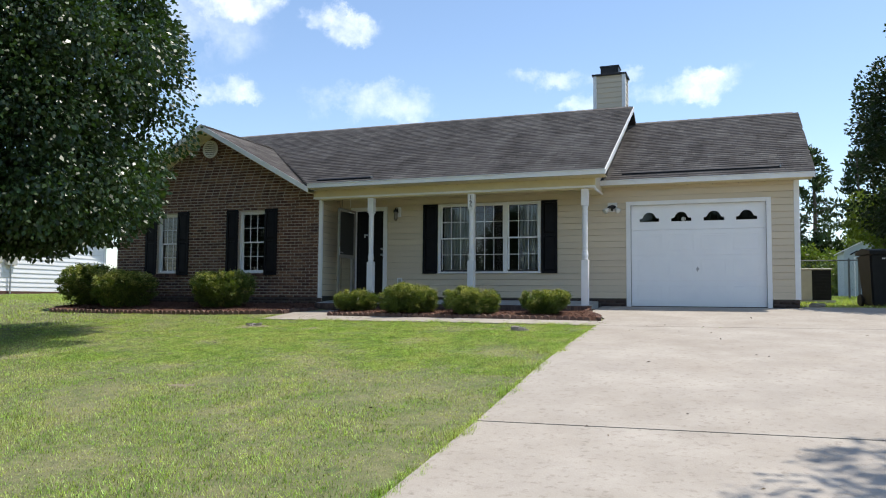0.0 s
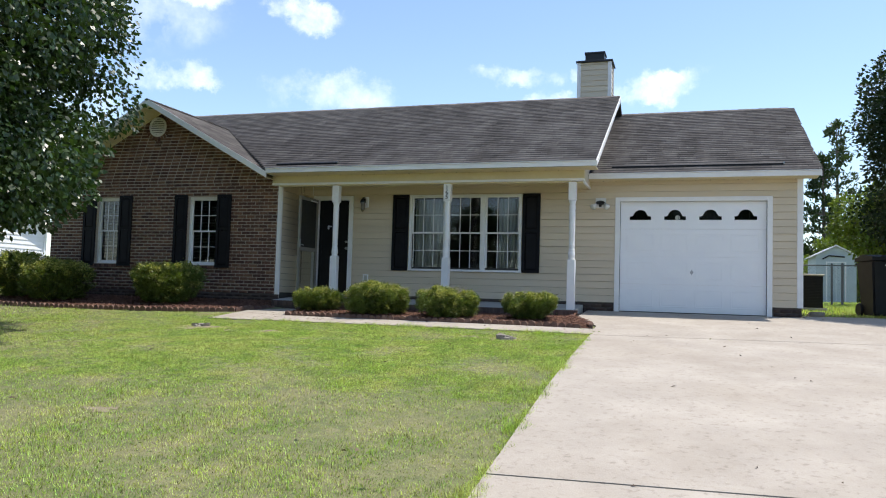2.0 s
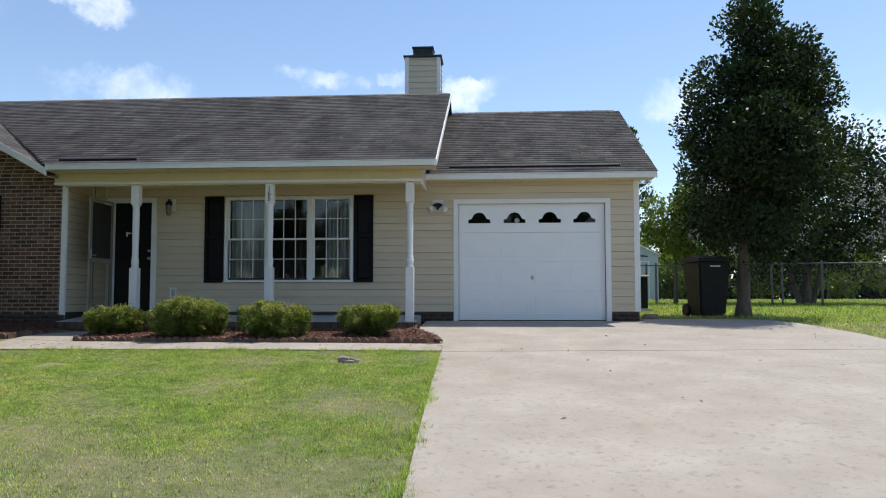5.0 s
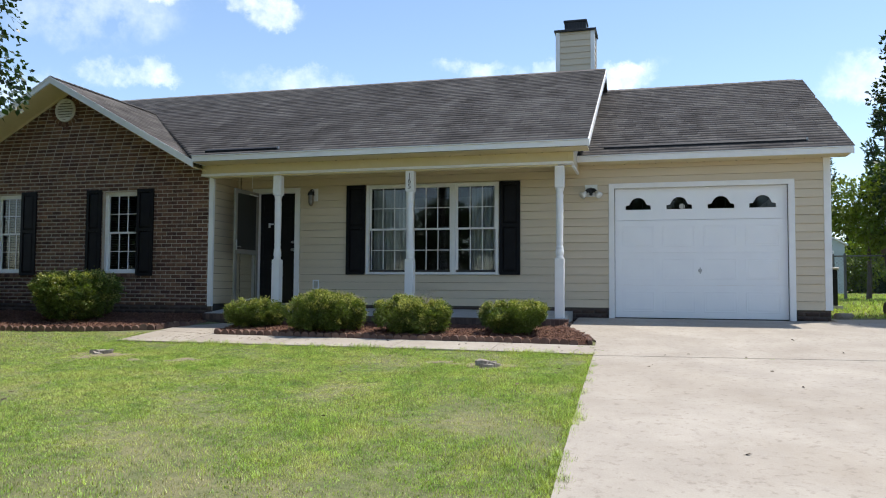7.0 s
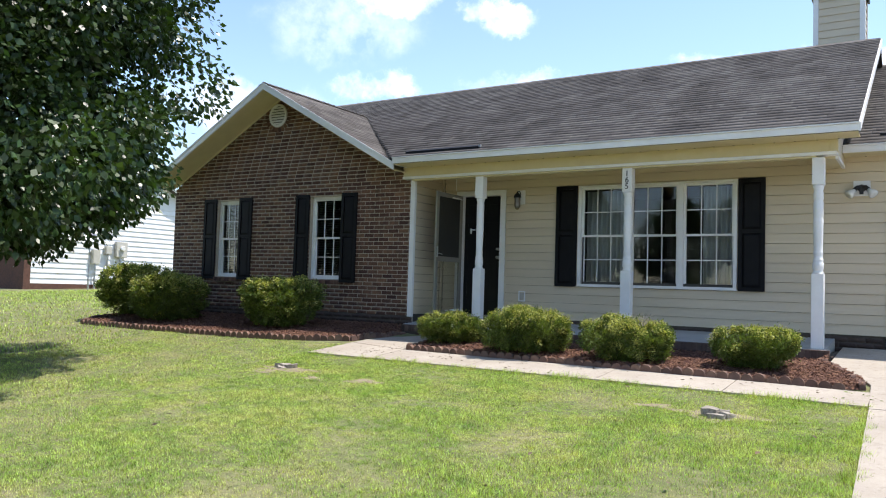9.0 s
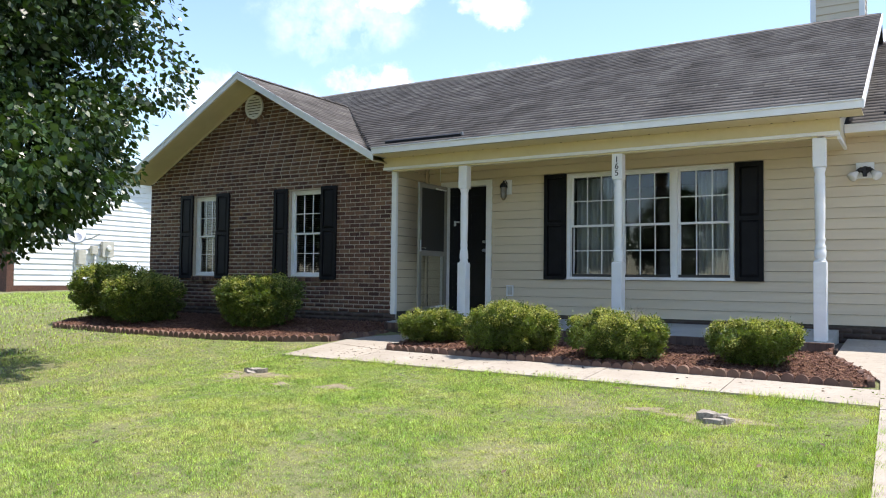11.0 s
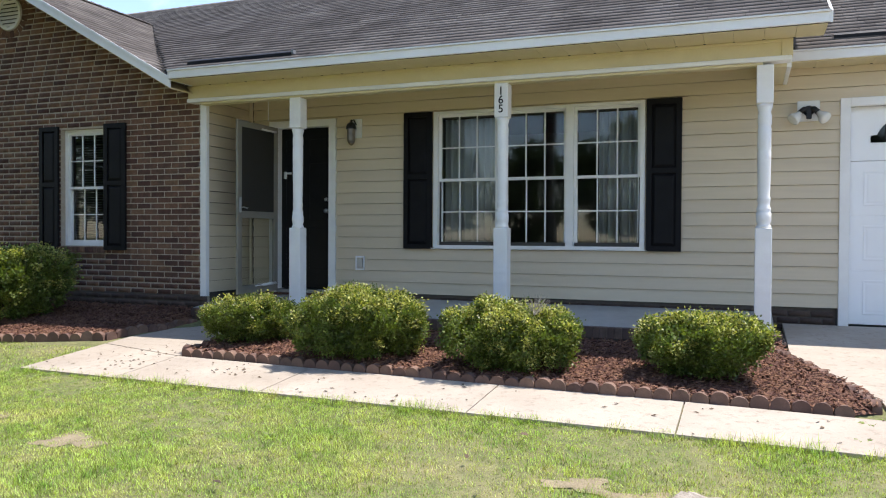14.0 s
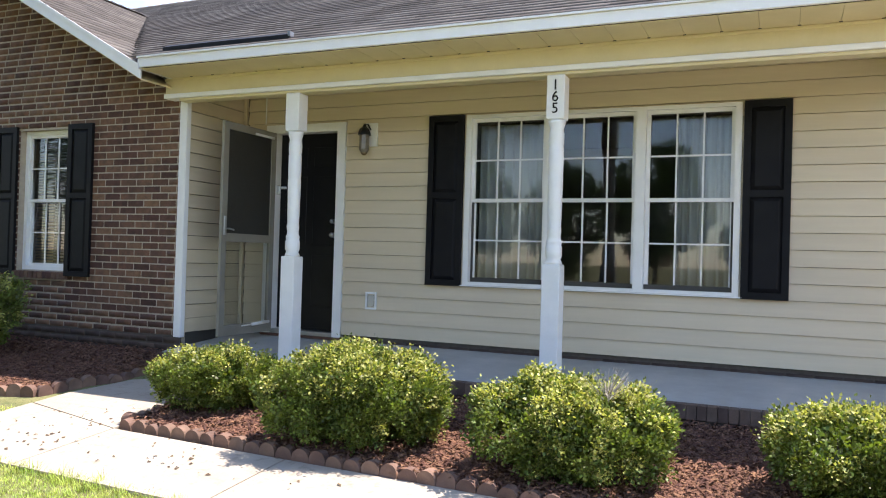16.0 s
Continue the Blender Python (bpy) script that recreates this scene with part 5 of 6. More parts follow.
# trees across the street, mirrored in the windows
for k in range(9):
    x = -34 + k * 7.5
    tree("street_side_tree", "full leafy tree across the street", (x, -33 - (k % 3) * 3), 0.22, 2.2, (x, -33 - (k % 3) * 3, 5.2 + (k % 2), 3.9, 3.2, 4.6), 6000, 0.28, LEAF, 180 + k, lobes=30, limbs=6)

# ---- garden beds ----
beds = []


def bed(name, ring, label):
    """A heaped mulch bed with loose bark pieces."""
    b = thing(name, label, "mulch bed", kind="stuff")
    bm = B()
    vs = [bm.verts.new((x, y, 0)) for x, y in ring]
    bm.faces.new(vs)
    for axis, lo, hi in ((0, min(p[0] for p in ring), max(p[0] for p in ring)), (1, min(p[1] for p in ring), max(p[1] for p in ring))):
        for v in steps(lo, hi, 0.12)[1:-1]:
            no = (1, 0, 0) if axis == 0 else (0, 1, 0)
            bmesh.ops.bisect_plane(bm, geom=bm.verts[:] + bm.edges[:] + bm.faces[:], plane_co=tuple(v * c for c in no), plane_no=no)
    for v in bm.verts:
        edge = any(len(e.link_faces) == 1 for e in v.link_edges)
        v.co.z = gz(v.co.x, v.co.y) + (0.012 if edge else 0.045 + 0.03 * noise.noise(v.co * 2.3))
    part("mulch_surface", bm, MULCH, b, smooth=True)
    rng = np.random.default_rng(len(ring) * 7 + int(abs(ring[0][0]) * 10))
    xs0, xs1 = min(p[0] for p in ring), max(p[0] for p in ring)
    ys0, ys1 = min(p[1] for p in ring), max(p[1] for p in ring)
    n = int((xs1 - xs0) * (ys1 - ys0) * 2600)
    px, py = rng.uniform(xs0, xs1, n), rng.uniform(ys0, ys1, n)
    inside = np.zeros(n, bool)
    for (xa, ya), (xb, yb) in zip(ring, ring[1:] + ring[:1]):
        hit = ((ya > py) != (yb > py)) & (px < (xb - xa) * (py - ya) / ((yb - ya) if yb != ya else 1e-9) + xa)
        inside ^= hit
    px, py = px[inside], py[inside]
    pz = land(px, py) + 0.055 + rng.uniform(-0.01, 0.025, len(px))
    ln, wd = rng.uniform(0.010, 0.036, len(px)), rng.uniform(0.003, 0.008, len(px))
    a, tilt = rng.uniform(0, 6.28, len(px)), rng.uniform(-0.5, 0.5, len(px))
    ux, uy = np.cos(a), np.sin(a)
    c = np.stack([px, py, pz], 1)
    u = np.stack([ux * np.cos(tilt), uy * np.cos(tilt), np.sin(tilt)], 1) * ln[:, None]
    w = np.stack([-uy, ux, rng.uniform(-0.5, 0.5, len(px))], 1) * wd[:, None]
    up = np.array([0, 0, 0.006])
    verts = np.stack([c - u - w, c + u - w, c + u + w, c - u + w, c + up - 0.5 * u, c + up + 0.5 * u], 1).reshape(-1, 3)
    base = np.arange(len(px))[:, None] * 6
    faces = np.concatenate([base + np.array(f) for f in ((0, 1, 5, 4), (2, 3, 4, 5))])
    part("bark_chips", raw_mesh("bark_chips", verts, faces, MULCH), None, b)
    return b


bed("mulch_bed", [(-7.40, 12.20), (-5.30, 12.02), (-3.7, 11.92), (-2.2, 11.86), (-1.98, 12.0), (-2.10, 12.5), (-2.46, 13.30), (-2.50, 13.84), (-7.40, 13.84)], "red-brown bark mulch under the porch shrubs")
bed("mulch_bed", [(-14.9, 12.30), (-12.5, 12.22), (-10.8, 12.20), (-9.75, 12.28), (-8.75, 12.60), (-8.66, 13.2), (-8.66, 13.85), (-8.74, 14.10), (-15.2, 14.10), (-15.3, 12.8)], "red-brown bark mulch before the brick wall")


def edging(points, label):
    """Scalloped concrete edging blocks set end to end."""
    row = thing("edging", label, "garden edging", at=(0, 0, 0))
    me = None
    rng = np.random.default_rng(int(abs(points[0][0]) * 100))
    for (xa, ya), (xb, yb) in zip(points, points[1:]):
        ln = math.hypot(xb - xa, yb - ya)
        n = max(1, round(ln / 0.118))
        for k in range(n):
            f = (k + 0.5) / n
            x, y = xa + (xb - xa) * f, ya + (yb - ya) * f
            if me is None:
                bm = B()
                prof = [(-0.056, -0.08), (0.056, -0.08), (0.056, 0.018)] + [(0.056 * math.cos(a), 0.018 + 0.052 * math.sin(a)) for a in [math.pi * q / 10 for q in range(1, 10)]] + [(-0.056, 0.018)]
                prism(bm, [(u, -0.03, w) for u, w in prof], (0, 0.06, 0))
                me = mesh_of("edging_block", bm, EDGER)
            ob = part("edging_block", me, None, row)
            ob.matrix_basis = pose(x, y, gz(x, y) + 0.015 + rng.uniform(-0.012, 0.012), rng.uniform(-7, 7), rng.uniform(-4, 4), math.degrees(math.atan2(yb - ya, xb - xa)) + rng.uniform(-5, 5))
    return row


edging([(-7.44, 12.72), (-7.44, 12.20), (-5.30, 12.04), (-3.7, 11.93), (-2.15, 11.87)], "scalloped red concrete edging along the path bed")
edging([(-2.02, 11.98), (-2.16, 12.5), (-2.50, 13.35), (-2.56, 13.75)], "weathered red concrete edging beside the driveway")
edging([(-15.2, 12.9), (-14.9, 12.30), (-12.5, 12.22), (-10.8, 12.20), (-9.75, 12.28), (-8.75, 12.60), (-8.60, 13.3), (-8.60, 13.8)], "scalloped pale concrete edging before the brick wall")


def stump(x, y, r, seed, label):
    rng = np.random.default_rng(seed)
    s = thing("tree_stump", label, "stump", at=(x, y, gz(x, y)))
    for k in range(4):
        bm = B()
        a0 = 2 * math.pi * k / 4 + rng.uniform(-0.2, 0.2)
        ox, oy = math.cos(a0) * r * 0.45, math.sin(a0) * r * 0.35
        ring = []
        for j in range(9):
            a = 2 * math.pi * j / 9
            q = r * rng.uniform(0.32, 0.6)
            ring.append((ox + q * math.cos(a), oy + 0.75 * q * math.sin(a), -0.05))
        prism(bm, ring, (rng.uniform(-0.03, 0.03), rng.uniform(-0.03, 0.03), 0.05 + rng.uniform(0.02, 0.085)))
        for v in bm.verts:
            v.co += Vector((0, 0, 0.03 * noise.noise(v.co * 9 + Vector((seed, 0, 0)))))
        part("stump_piece", bm, STUMPM, s)
    return s


BARE = [(-2.95, 10.15, 0.26), (-7.95, 10.35, 0.33), (-6.55, 10.12, 0.17), (-7.2, 10.0, 0.15), (-3.5, 10.3, 0.13), (-5.2, 5.1, 0.12)]
for k, (x, y, r) in enumerate(BARE):
    bm = B()
    ring = [(x + r * (1 + 0.35 * math.sin(3 * a + k) + 0.2 * math.sin(7 * a)) * 1.25 * math.cos(a), y + r * (1 + 0.35 * math.sin(3 * a + k) + 0.2 * math.sin(7 * a)) * 0.7 * math.sin(a)) for a in [2 * math.pi * j / 28 for j in range(28)]]
    c = bm.verts.new((x, y, gz(x, y) + 0.012))
    vs = [bm.verts.new((px, py, gz(px, py) + 0.004)) for px, py in ring]
    for i in range(28):
        bm.faces.new((c, vs[i], vs[(i + 1) % 28]))
    thing("bare_soil", "bare dry patch of soil in the lawn", "soil", kind="structure", bm=bm, material=DIRT, smooth=True)
stump(-2.92, 10.12, 0.15, 3, "low weathered pale tree stump in the lawn")
stump(-7.98, 10.42, 0.15, 4, "low broken tree stump in the lawn")

# black vent strips lying on the lower roof
def strip(x0, x1, y, roof_z, slope, label):
    bm = B()
    m = 0.03
    prism(bm, [(x0, y - m, roof_z - m * slope + 0.012), (x0, y - m, roof_z - m * slope + 0.045), (x0, y + m, roof_z + m * slope + 0.045), (x0, y + m, roof_z + m * slope + 0.012)], (x1 - x0, 0, 0))
    s = thing("roof_strip", label, "roof strip", at=(0, 0, 0))
    part("channel", bm, CART, s)
    bm = B()
    box(bm, x1 - 0.005, x1 + 0.02, y - m, y + m, roof_z + 0.012, roof_z + 0.055)
    part("end_cap", bm, METAL, s)
    return s


slope = (RZ - EZ) / (RY - EY)
strip(-8.62, -7.27, 13.70, main_z(13.70), slope, "dark metal strip on the lower porch roof")
strip(-2.02, 1.03, 14.93, GEZ + (14.93 - GEY) * (GRZ - GEZ) / (GRY - GEY), 0.5, "long dark metal strip on the garage roof")

# ---- beside the garage ----
cart = thing("trash_cart", "tall black wheeled trash cart with closed lid", "trash cart", at=(3.0, 16.85, gz(3.0, 16.85)))
cart.rotation_euler = (0, 0, radians(12))
bm = B()
lo = [(-0.26, -0.30, 0.03), (0.26, -0.30, 0.03), (0.26, 0.24, 0.03), (-0.26, 0.24, 0.03)]
hi = [(-0.33, -0.40, 1.08), (0.33, -0.40, 1.08), (0.33, 0.34, 1.08), (-0.33, 0.34, 1.08)]
a, b = [bm.verts.new(p) for p in lo], [bm.verts.new(p) for p in hi]
bm.faces.new(a[::-1]), bm.faces.new(b)
for k in range(4):
    bm.faces.new((a[k], a[(k + 1) % 4], b[(k + 1) % 4], b[k]))
bmesh.ops.bevel(bm, geom=bm.edges[:], offset=0.03, segments=2, affect="EDGES")
part("bin_body", bm, CART, cart)
bm = B()
prism(bm, [(-0.35, -0.43, 1.09), (-0.35, 0.36, 1.09), (-0.35, 0.36, 1.15), (-0.35, 0.0, 1.22), (-0.35, -0.43, 1.16)], (0.70, 0, 0))
part("lid", bm, CART, cart)
bm = tube(B(), [(-0.30, 0.42, 1.05), (0.30, 0.42, 1.05)], 0.018)
part("handle_bar", bm, CART, cart)
for s in (-1, 1):
    bm = lathe(B(), [(0.13, -0.03), (0.14, 0.0), (0.13, 0.03)], at=(s * 0.29, 0.27, 0.13), m=pose(0, 0, 0, 0, 90, 0))
    part("wheel", bm, CART, cart)
bm = B()
for k in range(6):
    box(bm, -0.10 + k * 0.035, -0.075 + k * 0.035, -0.408, -0.404, 0.985, 1.01)
part("lettering", bm, WHITE, cart, "small pale lettering bars")

ac = thing("air_conditioner", "beige air conditioning unit with dark grille on a pad", "air conditioner", at=(1.95, 19.6, gz(1.95, 19.6)))
bm = B()
box(bm, -0.45, 0.45, -0.42, 0.42, -0.02, 0.07)
part("pad", bm, SLAB, ac)
bm = B()
box(bm, -0.38, -0.05, -0.36, 0.36, 0.071, 0.80, 0.01)
part("panel", bm, BEIGE, ac)
bm = B()
box(bm, -0.049, 0.37, -0.35, 0.35, 0.071, 0.795)
grille = part("coil", bm, CART, ac)
bm = B()
for k in range(20):
    box(bm, -0.045, 0.365, -0.358, -0.351, 0.09 + k * 0.035, 0.098 + k * 0.035)
part("grille_bars", bm, DARKMETAL, ac)
bm = B()
box(bm, -0.40, 0.40, -0.38, 0.38, 0.801, 0.84, 0.01)
part("top_cover", bm, BEIGE, ac)
bm = B()
prism(bm, [(-0.13, -0.10, 0), (0.12, -0.12, 0), (0.16, 0.05, 0), (0.02, 0.13, 0), (-0.15, 0.06, 0)], (0.02, 0, 0.10))
bmesh.ops.bevel(bm, geom=bm.edges[:], offset=0.02, segments=2, affect="EDGES")
thing("rock", "small pale rock beside the garage corner", "rock", at=(1.72, 16.0, gz(1.72, 16.0) - 0.005), bm=bm, material=STUMPM)

# chain-link fence
fence = thing("fence", "galvanised chain-link fence round the back yard", "fence")
fp = [(1.4, 24.9), (3.35, 24.7), (3.62, 24.65), (5.2, 24.1), (6.6, 23.5), (6.85, 23.4), (7.65, 22.7), (10.2, 21.4), (12.8, 20.1), (15.5, 19.0)]
FH = 1.2
for k, (x, y) in enumerate(fp):
    bm = lathe(B(), [(0.03, -0.1), (0.03, FH), (0.022, FH + 0.03), (0.0, FH + 0.05)] if k % 2 else [(0.035, -0.1), (0.035, FH + 0.02), (0.02, FH + 0.06)], at=(x, y, gz(x, y)), sides=8)
    part("post", bm, WIRE, fence)
wire_v, wire_e = [], []
for (xa, ya), (xb, yb) in zip(fp, fp[1:]):
    za, zb = gz(xa, ya), gz(xb, yb)
    bm = tube(B(), [(xa, ya, za + FH - 0.02), (xb, yb, zb + FH - 0.02)], 0.02, 6)
    part("top_rail", bm, WIRE, fence)
    ln = math.hypot(xb - xa, yb - ya)
    bm = B()
    n = int(ln / 0.09)
    cols = int(FH / 0.09)
    for s in (-1, 1):
        for i in range(-cols, n + 1):
            # one wire slanting up across the panel
            u0, u1 = (i, i + cols) if s > 0 else (i + cols, i)
            w0, w1 = 0.0, 1.0
            pts = []
            ua, ub, va, vb = u0 / n, u1 / n, 0.0, 1.0
            lo_t, hi_t = 0.0, 1.0
            d = ub - ua
            ta, tb = sorted(((0 - ua) / d, (1 - ua) / d))
            lo_t, hi_t = max(lo_t, ta), min(hi_t, tb)
            if hi_t - lo_t < 0.02:
                continue
            q = []
            for tt in (lo_t, hi_t):
                f = ua + d * tt
                q.append(Vector((xa + (xb - xa) * f, ya + (yb - ya) * f, za + (zb - za) * f + 0.03 + (FH - 0.05) * tt)))
            r = 0.0022
            up = Vector((0, 0, 1)) * r
            sd = Vector((-(yb - ya), xb - xa, 0)).normalized() * r
            vs = [bm.verts.new(p + o) for p in q for o in (up, -up + sd, -up - sd)]
            for j in range(3):
                bm.faces.new((vs[j], vs[(j + 1) % 3], vs[3 + (j + 1) % 3], vs[3 + j]))
    part("wire_mesh", bm, WIRE, fence)

# shed behind
sx0, sx1, sy0, sy1 = 4.5, 6.05, 36.0, 38.4
shed = thing("shed", "small pale blue garden shed with white gable trim", "shed", at=(sx0, sy0, gz(sx0, sy0)))
W, D, EH, AP = sx1 - sx0, sy1 - sy0, 2.0, 2.4
bm = B()
prism(bm, [(0, 0, -0.05), (W, 0, -0.05), (W, 0, EH), (W / 2, 0, AP), (0, 0, EH)], (0, D, 0))
part("wall", bm, SHEDM, shed)
for s in (0, 1):
    bm = B()
    xe, xa = (-0.12, W / 2) if s == 0 else (W + 0.12, W / 2)
    prism(bm, [(xe, -0.1, EH - 0.05), (xa, -0.1, AP + 0.01), (xa, -0.1, AP + 0.06), (xe, -0.1, EH)], (0, D + 0.2, 0))
    part("roof_panel", bm, WHITE, shed)
bm = B()
for a, b, lo, hi in rects(W * 0.25, W * 0.75, 0, 1.75, [(W * 0.25 + 0.05, W * 0.5 - 0.01, 0.05, 1.7), (W * 0.5 + 0.01, W * 0.75 - 0.05, 0.05, 1.7)]):
    box(bm, a, b, -0.02, -0.001, lo, hi)
part("door_frame", bm, WHITE, shed)
bm = tube(B(), [(0.25, -0.03, 1.85), (0.5, -0.03, 2.0), (1.1, -0.03, 1.95)], 0.03)
part("bracket", bm, DARKMETAL, shed)

# ---- neighbour's house ----
NX, NY0, NY1, NE, NP = -29.0, 19.4, 28.4, 3.75, 6.0
nh = thing("neighbour_house", "white sided neighbouring house with a gable end", "house", at=(NX, NY0, gz(NX, NY0)))
zb = gz(NX, NY0)
L = NY1 - NY0
bm = B()
prism(bm, [(-0.05, 0, -0.2), (-0.05, L, -0.2), (-0.05, L, NE - zb), (-0.05, L / 2, NP - zb), (-0.05, 0, NE - zb)], (-8, 0, 0))
part("wall", bm, NEIGHBOUR, nh)
z = 0.22
while z < NP - zb - 0.15:
    zt = z + 0.2
    f = 0 if zt < NE - zb else (zt - (NE - zb)) / (NP - NE)
    a, b = L / 2 * f + 0.02, L - L / 2 * f - 0.02
    bm = B()
    prism(bm, [(-0.05, a, z), (0.0, a, z), (-0.03, a, zt), (-0.05, a, zt)], (0, b - a, 0))
    part("siding_board", bm, NEIGHBOUR, nh)
    z = zt
bm = B()
box(bm, -0.06, 0.005, 0.0, L, -0.1, 0.215)
part("brick_footing", bm, BRICKS, nh)
bm = B()
box(bm, -8.0, 0.012, -0.25, -0.001, -0.2, NE - zb)
part("brick_front", bm, BRICKS, nh)
for s in (0, 1):
    bm = B()
    ye, ya = (-0.45, L / 2) if s == 0 else (L + 0.45, L / 2)
    e = NE - zb - 0.45 * (NP - NE) / (L / 2)
    prism(bm, [(0.3, ye, e), (0.3, ya, NP - zb + 0.02), (0.3, ya, NP - zb + 0.14), (0.3, ye, e + 0.12)], (-8.6, 0, 0))
    part("roof_slope", bm, SHINGLE, nh)
    bm = B()
    prism(bm, [(0.302, ye, e - 0.05), (0.302, ya, NP - zb - 0.03), (0.302, ya, NP - zb + 0.10), (0.302, ye, e + 0.08)], (0.03, 0, 0))
    part("rake_board", bm, WHITE, nh)
bm = B()
box(bm, -0.02, 0.02, L - 0.12, L + 0.01, -0.1, NE - zb)
part("corner_board", bm, WHITE, nh)
# meter boxes, dish, air conditioner by that wall
mb = thing("meter_box", "grey electric meter boxes with conduit on the white wall", "meter", at=(NX + 0.012, 22.3, gz(NX, 22.3)))
for y0, w, z0, h in ((-0.55, 0.30, 0.95, 0.55), (0.0, 0.26, 1.35, 0.32), (0.45, 0.50, 1.25, 0.62)):
    bm = B()
    box(bm, 0.0, 0.16, y0, y0 + w, z0, z0 + h, 0.012)
    bx = part("box", bm, BEIGE, mb)
    bm = tube(B(), [(0.07, y0 + w / 2, z0), (0.07, y0 + w / 2, -0.05)], 0.035)
    part("conduit", bm, METAL, mb)
bm = lathe(B(), [(0.10, 0), (0.11, 0.05), (0.08, 0.09)], at=(0.16, 0.70, 1.60), m=pose(0, 0, 0, 0, 90, 0))
part("meter_dial", bm, SILVER, mb)
dish = thing("satellite_dish", "small grey satellite dish on a pole before the white wall", "satellite dish", at=(NX + 0.9, 21.1, gz(NX + 0.9, 21.1)))
bm = tube(B(), [(0, 0, -0.05), (0, 0, 1.85)], 0.03)
part("pole", bm, METAL, dish)
bm = lathe(B(), [(0.02, -0.02), (0.2, 0.0), (0.34, 0.06), (0.35, 0.07), (0.2, 0.02), (0.02, 0.0)], at=(0.05, 0, 1.95), m=pose(0, 0, 0, 55, 0, 60))
part("reflector", bm, METAL, dish, smooth=True)
bm = tube(B(), [(0.02, 0, 1.75), (0.45, 0.45, 1.95), (0.6, 0.62, 2.1)], 0.02)
part("feed_arm", bm, METAL, dish)
nac = thing("condenser_unit", "dark air conditioner beside the white wall", "air conditioner", at=(NX + 0.7, 27.2, gz(NX + 0.7, 27.2)))
bm = B()
box(bm, -0.4, 0.4, -0.4, 0.4, 0, 0.95, 0.02)
part("cabinet", bm, CART, nac)
bm = B()
box(bm, -0.43, 0.43, -0.43, 0.43, 0.951, 1.0, 0.01)
part("top_cover", bm, BEIGE, nac)

# ---- pieces of walls, roofs and lawn ----
brick_me = mesh_of("brick", box(B(), -0.0976, 0.0976, 0.0, 0.03, -0.0288, 0.0288, 0.003), BRICK)
rng = np.random.default_rng(21)
COURSE, PITCH = 0.0692, 0.206


def brick_spans(x0, x1, row, zc, holes):
    """Where the bricks of a course lie: (left, right)."""
    x = x0 - (PITCH / 2 if row % 2 else 0)
    spans = []
    while x < x1:
        a, b = max(x, x0), min(x + PITCH, x1)
        cut = [(a, b)]
        for h in holes:
            if h[2] < zc + 0.02 and h[3] > zc - 0.02:
                cut = [s for p, q in cut for s in ((p, min(q, h[0])), (max(p, h[1]), q)) if s[1] - s[0] > 0.03]
        spans += [(p + 0.0053, q - 0.0053) for p, q in cut if q - p > 0.03]
        x += PITCH
    return spans


field = []
row, z = 0, 0.62
holes = [(h[0], h[1], h[2] - 0.085, h[3] + 0.01) for h in WB] + [(-12.11, -11.65, 4.47, 4.93)]
while z < 5.0:
    half = (5.02 - z) / GPITCH
    for a, b in brick_spans(max(-14.69, APEX - half), min(-8.72 if z > 1.05 else -8.70, APEX + half), row, z, holes):
        field.append((a, b, z))
    z += COURSE
    row += 1
near = [f for f in field if f[0] > -10.3 and f[1] < -8.75 and 1.3 < f[2] < 3.4 and f[1] - f[0] > 0.18][:300]
near_set = set(near)
for a, b, z in near:
    ob = part("brick", brick_me, None, brick_wall)
    ob.location = ((a + b) / 2, BY + rng.uniform(-0.0015, 0.0015), z)


def brick_field(name, items, y, parent, d=0.03, hh=0.0288, material=BRICKS):
    vs, fs = [], []
    for k, (a, b, z) in enumerate(items):
        o = y + rng.uniform(-0.0015, 0.0015)
        e = 0.003
        vs += [(a, o + d, z - hh), (b, o + d, z - hh), (b, o + d, z + hh), (a, o + d, z + hh),
               (a + e, o, z - hh + e), (b - e, o, z - hh + e), (b - e, o, z + hh - e), (a + e, o, z + hh - e)]
        n = 8 * k
        fs += [(n + 4, n + 5, n + 6, n + 7), (n, n + 1, n + 5, n + 4), (n + 1, n + 2, n + 6, n + 5), (n + 2, n + 3, n + 7, n + 6), (n + 3, n, n + 4, n + 7)]
    return tagged(part(name, raw_mesh(name, vs, fs, material), None, parent), kind="stuff")


brick_field("bricks", [f for f in field if f not in near_set and f[2] > 1.06], BY, brick_wall)
brick_field("footing_bricks", [f for f in field if f[2] <= 1.06], BY - 0.004, brick_wall, material=DARKBRICK)
# rowlock sills under the windows
for h in WB:
    n = int((h[1] - h[0] + 0.1) / 0.068)
    for k in range(n):
        bm = None
        x = h[0] - 0.05 + 0.034 + k * 0.068
        if h is WB[0] and k == 0:
            bm = B()
            prism(bm, [(-0.029, -0.03, -0.085), (-0.029, 0.06, -0.085), (-0.029, 0.06, 0.0), (-0.029, -0.03, -0.018)], (0.058, 0, 0))
            sill_me = mesh_of("sill_brick", bm, BRICK)
        part("sill_brick", sill_me, None, brick_wall).location = (x, BY - 0.005, h[2])
